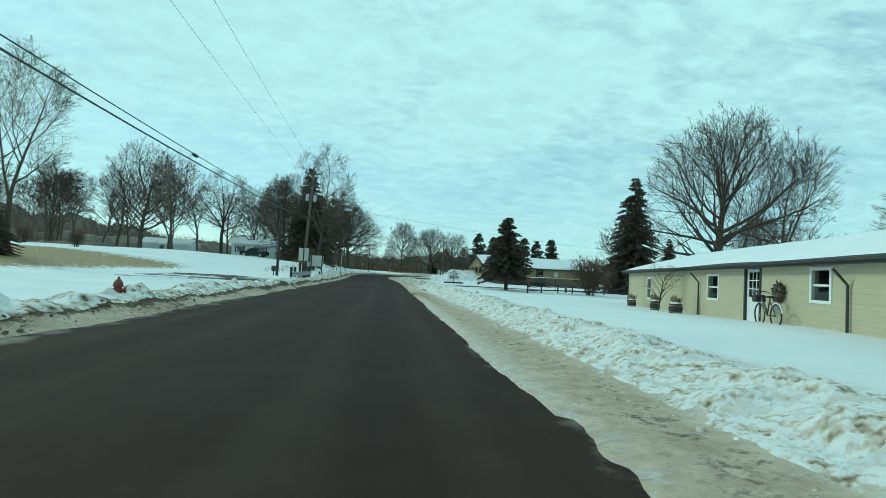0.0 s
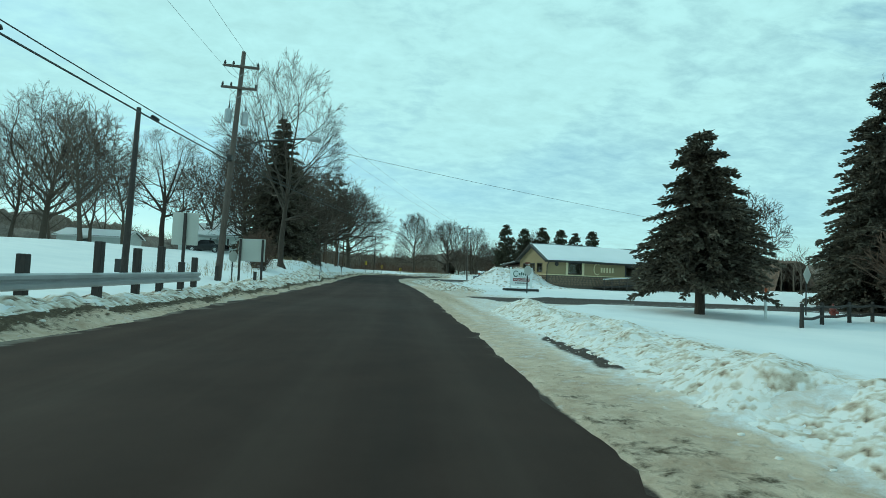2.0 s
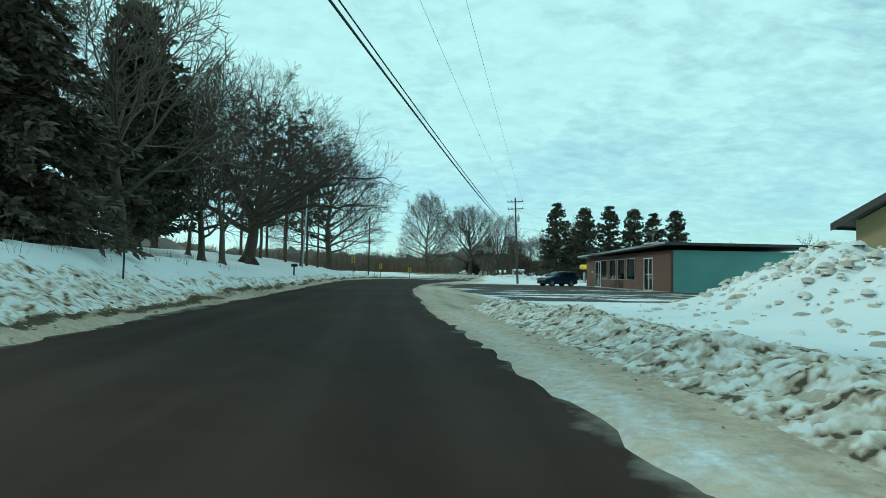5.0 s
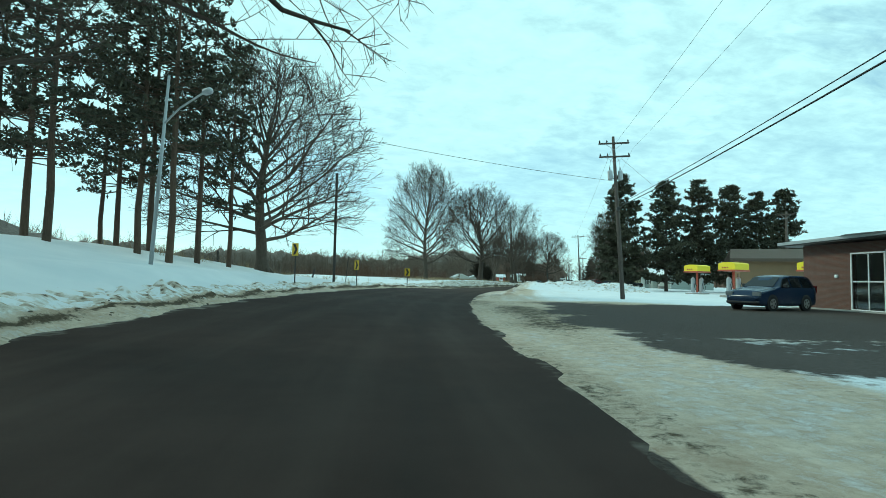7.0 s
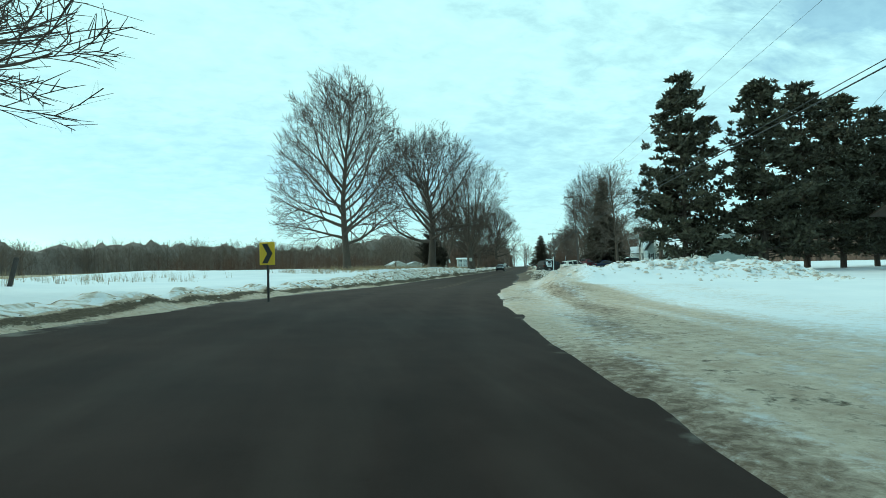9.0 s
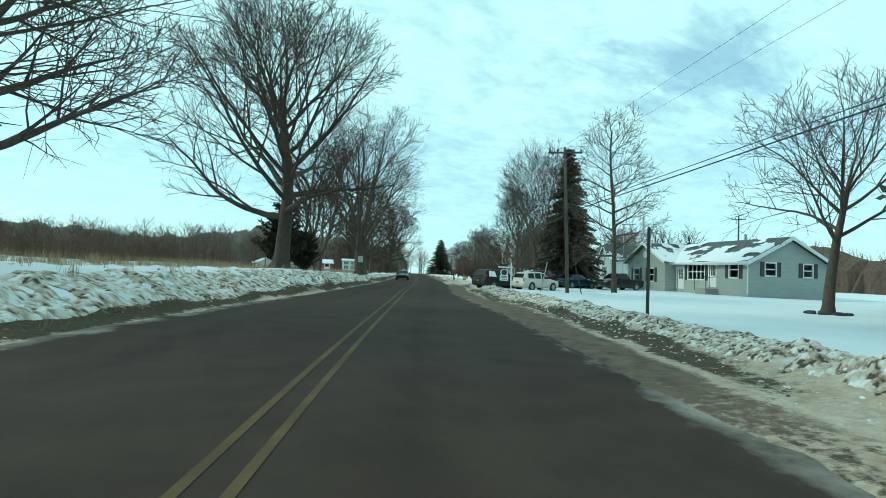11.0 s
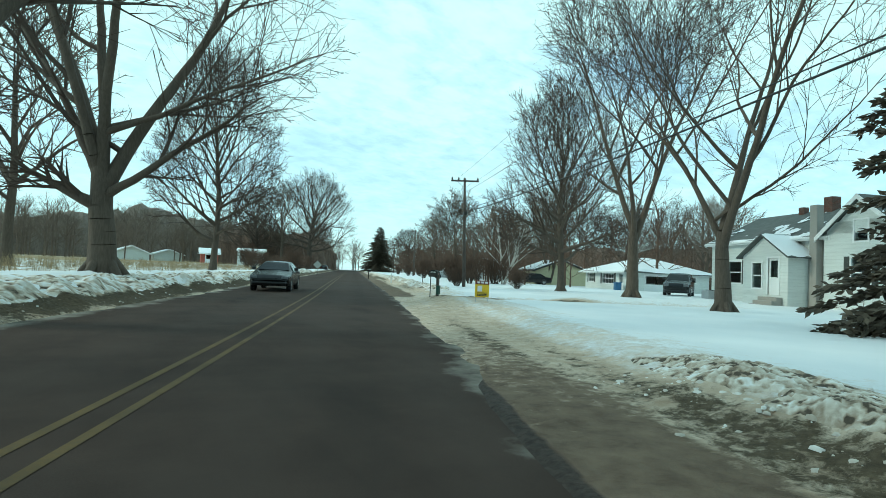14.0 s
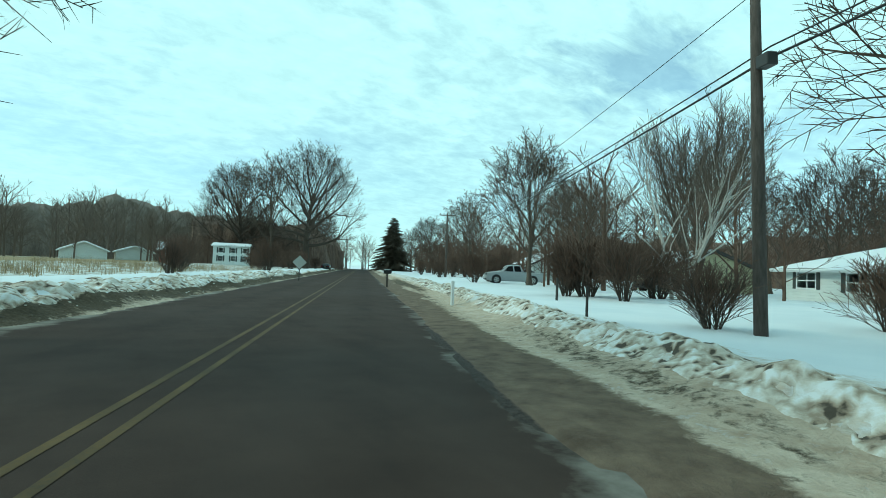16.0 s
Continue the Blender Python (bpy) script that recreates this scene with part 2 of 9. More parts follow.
def ground_material():
    """Snow, with road dirt, bare tarmac and dead grass where the sheet's own values say so."""
    m = Nodes("snow_ground")
    v = m.coords()
    def attr(name):
        a = m.node("ShaderNodeAttribute")
        a.attribute_name = name
        return a.outputs["Fac"]
    fine, mid, big = m.noise(14, 5, 0.6, v), m.noise(2.6, 6, 0.65, v), m.noise(0.35, 4, 0.55, v)
    clod = m.noise(6.5, 6, 0.7, v, 0.4)
    snow = m.mix(m.ramp(big, 0.3, 0.7), (0.73, 0.75, 0.77), (0.82, 0.825, 0.83))
    # road dirt frozen into the snow: brownish grey, in clods
    d = m.math("ADD", attr("dirt"), m.math("MULTIPLY", m.math("SUBTRACT", mid, 0.5), 0.9))
    d = m.math("ADD", d, m.math("MULTIPLY", m.math("SUBTRACT", clod, 0.5), 0.9))
    dirty = m.mix(m.ramp(mid, 0.3, 0.7), (0.35, 0.255, 0.175), (0.68, 0.575, 0.455))
    c = m.mix(m.ramp(d, 0.3, 0.75), snow, dirty)
    mud = m.mix(m.ramp(fine, 0.3, 0.7), (0.052, 0.037, 0.022), (0.130, 0.098, 0.060))
    c = m.mix(m.ramp(d, 0.92, 1.12), c, mud)
    # wet sand and grit on the verge
    sd = m.math("ADD", attr("sand"), m.math("MULTIPLY", m.math("SUBTRACT", clod, 0.5), 0.7))
    sd = m.math("ADD", sd, m.math("MULTIPLY", m.math("SUBTRACT", big, 0.5), 0.5))
    grit = m.mix(m.ramp(mid, 0.3, 0.7), (0.095, 0.064, 0.043), (0.225, 0.163, 0.113))
    c = m.mix(m.ramp(sd, 0.42, 0.66), c, grit)
    # dead grass and stubble
    g = m.math("ADD", attr("grass"), m.math("MULTIPLY", m.math("SUBTRACT", mid, 0.5), 1.3))
    straw = m.mix(m.ramp(fine, 0.3, 0.7), (0.22, 0.16, 0.085), (0.42, 0.32, 0.18))
    c = m.mix(m.ramp(g, 0.5, 0.7), c, straw)
    # bare wet tarmac showing through packed snow
    t = m.math("ADD", attr("bare"), m.math("MULTIPLY", m.math("SUBTRACT", mid, 0.5), 0.8))
    t = m.math("ADD", t, m.math("MULTIPLY", m.math("SUBTRACT", big, 0.5), 0.9))
    tar = m.mix(m.ramp(fine, 0.3, 0.7), (0.030, 0.0215, 0.0175), (0.074, 0.055, 0.045))
    tmask = m.ramp(t, 0.45, 0.62)
    c = m.mix(tmask, c, tar)
    m.color(c).set(m.ramp(tmask, 0, 1, 0.8, 0.75), None, 0.2)
    h = m.math("ADD", m.math("MULTIPLY", clod, m.math("ADD", attr("dirt"), 0.12)), m.math("MULTIPLY", fine, 0.06))
    m.bump(h, 0.7, 0.12)
    return m.mat


def tarmac():
    """Worn tarmac with wheel tracks, salt at its edges and grit."""
    m = Nodes("worn_tarmac")
    v = m.coords()
    grit, mid, big = m.noise(90, 4, 0.7, v), m.noise(1.1, 5, 0.6, v), m.noise(0.16, 4, 0.5, v)
    a = m.node("ShaderNodeAttribute"); a.attribute_name = "worn"
    f = m.math("ADD", m.math("MULTIPLY", grit, 0.5), m.math("MULTIPLY", mid, 0.5))
    new_tar = m.mix(m.ramp(f, 0.3, 0.7), (0.0205, 0.0120, 0.0093), (0.045, 0.0280, 0.0225))
    old_tar = m.mix(m.ramp(f, 0.3, 0.7), (0.030, 0.0195, 0.0155), (0.070, 0.0475, 0.0370))
    c = m.mix(a.outputs["Fac"], new_tar, old_tar)
    k = m.node("ShaderNodeAttribute"); k.attribute_name = "track"
    streaks = m.noise(1.0, 4, 0.6, m.coords((2.2, 0.12, 1)))
    tr = m.math("ADD", m.math("MULTIPLY", k.outputs["Fac"], 0.30), m.math("MULTIPLY", m.math("SUBTRACT", streaks, 0.5), 0.9))
    c = m.mix(m.ramp(tr, 0.0, 0.6, 0.0, 0.55), c, (0.068, 0.050, 0.041))
    c = m.mix(m.ramp(tr, -0.5, -0.05, 0.5, 0.0), c, (0.014, 0.0105, 0.009))
    b = m.node("ShaderNodeAttribute"); b.attribute_name = "salt"
    s = m.math("ADD", b.outputs["Fac"], m.math("MULTIPLY", m.math("SUBTRACT", mid, 0.5), 1.1))
    c = m.mix(m.ramp(s, 0.45, 0.8), c, (0.30, 0.275, 0.235))
    m.color(c).set(m.ramp(big, 0.3, 0.7, 0.85, 0.98), None, 0.15).bump(grit, 0.35, 0.006)
    return m.mat


M_GROUND, M_TAR = ground_material(), tarmac()
M_SNOW = plain("clean_snow", (0.82, 0.83, 0.85), 0.7, 0, 0.04, 1.5, 0.25)
M_BARK = bark("grey_bark", (0.088, 0.067, 0.050))
M_BARK_D = bark("dark_bark", (0.060, 0.045, 0.034))
M_BARK_R = bark("reddish_pine_bark", (0.095, 0.062, 0.042))
M_BIRCH = bark("pale_birch_bark", (0.45, 0.42, 0.38))
M_TWIG = plain("twigs", (0.070, 0.048, 0.035), 0.9, 0, 0.3, 2)
M_TWIG_P = plain("pale_twigs", (0.14, 0.106, 0.082), 0.9, 0, 0.3, 2)
M_TWIG_R = plain("reddish_brush", (0.115, 0.068, 0.046), 0.9, 0, 0.3, 2)
M_SPRUCE = foliage("spruce_needles", (0.088, 0.071, 0.049))
M_PINE = foliage("pine_needles", (0.060, 0.056, 0.033))
M_CEDAR = foliage("cedar_foliage", (0.048, 0.037, 0.024))
M_STRAW = foliage("dry_grass", (0.30, 0.22, 0.12))
M_POLE = bark("weathered_pole", (0.10, 0.08, 0.068))
M_POST = bark("dark_post", (0.05, 0.042, 0.038))
M_GALV = plain("galvanised_steel", (0.42, 0.43, 0.44), 0.45, 0.7, 0.2, 5)
M_BLACK = plain("black_rubber", (0.018, 0.018, 0.018), 0.7, 0, 0.2, 8)
M_WIRE = plain("black_cable", (0.02, 0.02, 0.02), 0.6, 0, 0.1, 8)
M_WHITE = plain("white_paint", (0.78, 0.79, 0.78), 0.5, 0, 0.05, 3)
M_YELLOW = plain("yellow_road_paint", (0.092, 0.056, 0.016), 0.9, 0, 0.6, 5)
M_SIGNY = plain("yellow_sheeting", (0.75, 0.50, 0.02), 0.45, 0, 0.08, 3)
M_SIGNK = plain("black_sheeting", (0.015, 0.015, 0.015), 0.5, 0, 0.1, 3)
M_RED = plain("red_enamel", (0.16, 0.035, 0.025), 0.4, 0, 0.15, 6)
M_GLASS = glass_pane()
# unseen floors and ceilings, coloured near-black so that rooms look unlit
M_ROOM = plain("room_painted_dark", (0.05, 0.05, 0.05), 0.9, 0, 0.2, 1)
M_SHINGLE = plain("grey_shingles", (0.10, 0.105, 0.10), 0.9, 0, 0.3, 12, 0.4)
M_TRIMD = plain("dark_trim", (0.035, 0.032, 0.03), 0.5, 0, 0.2, 4)


# ---- building helpers ----
def mesh_object(name, verts, faces, mat, parent=None, label="", smooth=False):
    me = bpy.data.meshes.new(name)
    me.from_pydata([tuple(v) for v in verts], [], [tuple(f) for f in faces])
    me.materials.append(mat)
    if smooth:
        me.polygons.foreach_set("use_smooth", [True] * len(me.polygons))
    me.update()
    ob = new(name, me)
    if parent is not None:
        ob.parent = parent
    if label:
        tagged(ob, label)
    return ob


def part(name, bm, material, parent, label="", smooth=False):
    me = bpy.data.meshes.new(name)
    bm.to_mesh(me)
    bm.free()
    me.materials.append(material)
    if smooth:
        me.polygons.foreach_set("use_smooth", [True] * len(me.polygons))
    ob = new(name, me)
    if parent is not None:
        ob.parent = parent
    if label:
        tagged(ob, label)
    return ob


def box_into(bm, lo, hi, bevel=0.0):
    """A box between two corners, with its edges eased."""
    r = bmesh.ops.create_cube(bm, size=1.0)
    vs = r["verts"]
    c, d = (Vector(lo) + Vector(hi)) / 2, Vector(hi) - Vector(lo)
    for v in vs:
        v.co = Vector((v.co.x * d.x, v.co.y * d.y, v.co.z * d.z)) + c
    if bevel:
        es = list({e for v in vs for e in v.link_edges})
        bmesh.ops.bevel(bm, geom=es, offset=bevel, segments=1, affect="EDGES", clamp_overlap=True)
    return bm


def box(lo, hi, bevel=0.0):
    return box_into(bmesh.new(), lo, hi, bevel)


def tube_into(bm, pts, radii, sides=8, caps=True):
    """A round bar along points, with a radius at each."""
    rings = []
    pts = [Vector(p) for p in pts]
    for i, p in enumerate(pts):
        d = (pts[min(i + 1, len(pts) - 1)] - pts[max(i - 1, 0)]).normalized()
        a = d.orthogonal().normalized() if i == 0 else (rings_a - d * rings_a.dot(d)).normalized()
        rings_a = a
        b = d.cross(a)
        r = radii[i] if isinstance(radii, (list, tuple)) else radii
        rings.append([bm.verts.new(p + (a * math.cos(k * 2 * math.pi / sides) + b * math.sin(k * 2 * math.pi / sides)) * r) for k in range(sides)])
    for r0, r1 in zip(rings, rings[1:]):
        for k in range(sides):
            bm.faces.new((r0[k], r0[(k + 1) % sides], r1[(k + 1) % sides], r1[k]))
    if caps:
        bm.faces.new(list(reversed(rings[0])))
        bm.faces.new(rings[-1])
    return bm


def tube(pts, radii, sides=8):
    return tube_into(bmesh.new(), pts, radii, sides)


def thing(name, m, label, category, group="", kind=""):
    """An Empty at a thing's base."""
    ob = new(name)
    ob.empty_display_size = 0.2
    ob.matrix_world = m
    return tagged(ob, label, category, group, kind)


# ---- the plan: a reference line along the driven lane ----
LINE = [(-0.6, -100.0), (-0.3, -50.0), (0.0, -20.0), (0.0, 0.0), (0.02, 20.0), (0.02, 39.98), (0.1, 59.98), (-0.32, 79.97), (-1.12, 99.95), (-1.32, 119.94),
        (0.37, 139.86), (4.02, 159.52), (9.59, 178.72), (17.03, 197.27), (25.58, 215.35), (34.22, 233.39), (42.39, 251.64),
        (50.2, 270.05), (58.0, 288.46), (65.8, 306.87), (73.6, 325.3), (93.1, 371.3), (112.6, 417.4), (132.1, 463.4), (151.6, 509.4)]


def smooth_line(pts, step=1.0):
    p = np.array(pts, float)
    dense = []
    for i in range(1, len(p) - 2):
        a, b, c, d = p[i - 1], p[i], p[i + 1], p[i + 2]
        n = max(2, int(np.linalg.norm(c - b) / 0.25))
        ta, tb = np.linalg.norm(b - a), np.linalg.norm(c - b)
        td = np.linalg.norm(d - c)
        m1 = ((b - a) / ta * tb + (c - b) / tb * ta) / (ta + tb) * tb
        m2 = ((c - b) / tb * td + (d - c) / td * tb) / (tb + td) * tb
        for k in range(n):
            u = k / n
            dense.append((2 * u**3 - 3 * u * u + 1) * b + (u**3 - 2 * u * u + u) * m1 + (3 * u * u - 2 * u**3) * c + (u**3 - u * u) * m2)
    dense = np.array(dense)
    s = np.r_[0, np.cumsum(np.hypot(*np.diff(dense, axis=0).T))]
    s -= s[np.argmin(np.abs(dense[:, 1]))]
    grid = np.arange(math.ceil(s[0]), math.floor(s[-1]), step)
    return grid, np.stack([np.interp(grid, s, dense[:, 0]), np.interp(grid, s, dense[:, 1])], 1)


LS, LP = smooth_line(LINE)
LT = np.gradient(LP, axis=0)
LT /= np.linalg.norm(LT, axis=1)[:, None]
for _ in range(3):
    LT[1:-1] = (LT[:-2] + LT[1:-1] + LT[2:]) / 3


def at(s, l):
    """World x, y of a station s along the line, l metres to its right."""
    s = np.asarray(s, float)
    x, y = np.interp(s, LS, LP[:, 0]), np.interp(s, LS, LP[:, 1])
    tx, ty = np.interp(s, LS, LT[:, 0]), np.interp(s, LS, LT[:, 1])
    n = np.hypot(tx, ty)
    return x + ty / n * l, y - tx / n * l


def station(x, y):
    d = (LP[:, 0] - x) ** 2 + (LP[:, 1] - y) ** 2
    i = int(np.argmin(d))
    dx, dy = x - LP[i, 0], y - LP[i, 1]
    return LS[i] + dx * LT[i, 0] + dy * LT[i, 1], dx * LT[i, 1] - dy * LT[i, 0]


def hash01(ix, iy, seed):
    h = (ix * 374761393 + iy * 668265263 + seed * 974634777) & 0xFFFFFFFF
    h = ((h ^ (h >> 13)) * 1274126177) & 0xFFFFFFFF
    return ((h ^ (h >> 16)) & 0xFFFF) / 65535.0


def vnoise(x, y, seed=0):
    """Smooth value noise, 0 to 1, on arrays."""
    x, y = np.asarray(x, float), np.asarray(y, float)
    x, y = np.broadcast_arrays(x, y)
    ix, iy = np.floor(x).astype(np.int64), np.floor(y).astype(np.int64)
    fx, fy = x - ix, y - iy
    fx, fy = fx * fx * (3 - 2 * fx), fy * fy * (3 - 2 * fy)
    a, b = hash01(ix, iy, seed), hash01(ix + 1, iy, seed)
    c, d = hash01(ix, iy + 1, seed), hash01(ix + 1, iy + 1, seed)
    return (a * (1 - fx) + b * fx) * (1 - fy) + (c * (1 - fx) + d * fx) * fy


def step01(v, a, b):
    u = np.clip((np.asarray(v, float) - a) / (b - a), 0, 1)
    return u * u * (3 - 2 * u)


def bump01(v, a, b, c, d):
    return step01(v, a, b) * (1 - step01(v, c, d))


def after_bend(s):
    return 0.8 * bump01(s, 176, 190, 200, 234)


def left_edge(s):
    return np.interp(s, [-100, 0, 100, 120, 135, 150, 165, 180, 195, 215, 500], [-5.6, -5.6, -5.8, -6.2, -6.8, -7.5, -7.4, -6.8, -6.4, -6.2, -6.2])


def right_edge(s):
    return np.interp(s, [-100, 100, 120, 180, 200, 214, 223, 500], [1.75, 1.75, 1.95, 2.0, 2.2, 2.1, 1.45, 1.45]) + after_bend(s) * (1 - step01(s, 204, 222))


def bank(s):
    return 0.045 * bump01(s, 112, 140, 170, 195)


def road_z(s, l):
    return np.where(np.asarray(l) < 0, -bank(s) * np.asarray(l), 0.0)


def hill_left(s, d):
    """Height of the snow field, d metres out from the left road edge."""
    foot = np.interp(s, [-60, 20, 55, 64, 76, 87, 100, 112, 128, 145, 158, 172, 185, 200, 225, 240, 260, 330], [0.25, 0.25, 0.3, 0.55, 1.1, 1.9, 1.75, 1.5, 1.25, 1.2, 0.9, 0.25, 0.45, 1.0, 1.0, 0.8, 0.5, 0.3])
    top = np.interp(s, [-60, 20, 55, 64, 76, 87, 100, 112, 128, 145, 158, 172, 185, 200, 225, 240, 260, 330], [1.6, 1.8, 2.0, 2.2, 2.5, 2.8, 2.9, 2.8, 2.7, 2.6, 2.2, 1.3, 0.8, 1.4, 1.3, 0.95, 0.6, 0.5])
    near = np.interp(s, [-60, 50, 64, 110, 130, 160, 200, 500], [10, 8, 4.5, 4.0, 5, 5, 3.2, 3.2])
    return foot * step01(d, 0.4, near) + (top - foot) * step01(d, near, near + np.interp(s, [100, 120, 165, 185], [22, 9, 9, 22]))


def terrain(s, l):
    """Height of the ground sheet."""
    s, l = np.broadcast_arrays(np.asarray(s, float), np.asarray(l, float))
    wob = (vnoise(s * 0.45, 0 * s, 5) - 0.5) * 0.5 + (vnoise(s * 1.7, 0 * s + 3, 6) - 0.5) * 0.25
    le, re = left_edge(s) + wob, right_edge(s) + wob * 0.7
    dl, dr = le - l, l - re
    late = step01(s, 189, 199)
    side = side_road(s, l)
    n1, n2 = vnoise(s * 1.1, l * 1.1, 11), vnoise(s * 2.9, l * 2.9, 12)
    n0 = vnoise(s * 0.12, l * 0.12, 13)
    n3 = vnoise(s * 2.4 + 7, l * 4.3, 14)
    # left: ploughed lumps, then the field or bank
    ridge_l = np.exp(-((dl - 1.1) / 0.8) ** 2) * (0.10 + 0.24 * n1 * n2 + 0.10 * n1 + 0.10 * (n3 - 0.5))
    zl = road_z(s, le) + 0.015 + 0.10 * step01(dl, 0.1, 0.8) + ridge_l + hill_left(s, dl) + (n0 - 0.5) * 0.3 * step01(dl, 3, 14) + 0.05 * (n1 - 0.5) * step01(dl, 0.5, 2) + (0.18 * n1 * n2 + 0.06 * n2 - 0.05) * bump01(dl, 0.6, 1.4, 3.0, 5.0)
    # right: packed shoulder, lumpy windrow, smooth lawn under snow
    r0 = 1.6 * (1 - late) + 1.9 * late
    ridge_r = np.exp(-((dr - r0 - 0.9) / 0.95) ** 2) * (0.07 + 0.24 * n1 * n2 + 0.10 * n1 + 0.09 * (n3 - 0.5)) * (1 - 0.15 * late) * (1 - 0.7 * bump01(s, 240, 250, 262, 268))
    lawn = 0.20 * step01(dr, r0 - 0.3, r0 + 1.2) + (n0 - 0.5) * 0.16 * step01(dr, 4, 14)
    lawn = lawn - 0.28 * bump01(s + 0.0 * l, 12, 36, 46, 60) * step01(l, 5, 13) + 0.2 * bump01(s, -30, 0, 12, 24) * step01(l, 6, 12)
    zr = 0.012 + 0.02 * step01(dr, 0, 0.6) + (ridge_r + lawn) * (1 - side) + 0.03 * n2 * (1 - side)
    zr = zr + 1.6 * np.exp(-(((s - 92.5) / 6.0) ** 2 + ((l - 14.2) / 3.9) ** 2) ** 1.7) * (0.62 + 0.45 * n1 + 0.32 * n2 + 0.2 * n3) + 0.8 * np.exp(-((s - 96) / 4) ** 2 - ((l - 19) / 3.0) ** 2)
    zr = zr + 1.05 * np.exp(-((s - 183 - 0.25 * (l - 10)) / 2.6) ** 2) * bump01(l, 4.0, 6.5, 16, 21) * (0.6 + 0.7 * n1)
    zr = zr + 0.32 * np.exp(-((s - 259.3) / 2.6) ** 2 - ((l - 3.1) / 0.9) ** 2)
    z = np.where(l < (le + re) / 2, zl, zr)
    inside = np.minimum(step01(-dl, 0.0, 0.25), step01(-dr, 0.0, 0.25))
    return np.where(inside > 0, np.where(l < (le + re) / 2, road_z(s, le), 0) * (1 - inside) + (1 - inside) * 0.015 + inside * (road_z(s, l) - 0.10), z)


def side_road(s, l):
    """1 where a side road, drive or forecourt is cleared of the windrow."""
    a = bump01(s, 55.0, 57.0, 61.5, 63.5) * step01(l, 0, 2)
    a = np.maximum(a, step01(s - 48.6 - 0.9 * (l - 2.5), 0, 1.6) * (1 - step01(s, 57, 60)) * step01(l, 0, 2) * (1 - step01(l, 7.5, 9.5)))
    a = np.maximum(a, step01(69.5 - s - 0.9 * (l - 2.5), 0, 1.6) * step01(s, 58, 61) * step01(l, 0, 2) * (1 - step01(l, 7.5, 9.5)))
    b = bump01(s, 97, 101, 170, 177) * step01(l, 0, 2) * (1 - step01(l, 34, 40))
    c = bump01(s, 230.5, 232.5, 239, 241.5) * step01(l, 0, 2) * (1 - step01(l, 16, 19))
    d = bump01(s, 261.0, 262.0, 265, 266.5) * step01(l, 0, 2) * (1 - step01(l, 18, 21))
    return np.clip(a + b + c + d, 0, 1)


def ground_z(x, y):
    s, l = station(x, y)
    return float(terrain(s, l))


def stand(x, y, rz=0.0, sink=0.03):
    """The pose of a thing that stands on the ground at x, y."""
    return pose(x, y, ground_z(x, y) - sink, 0, 0, rz)


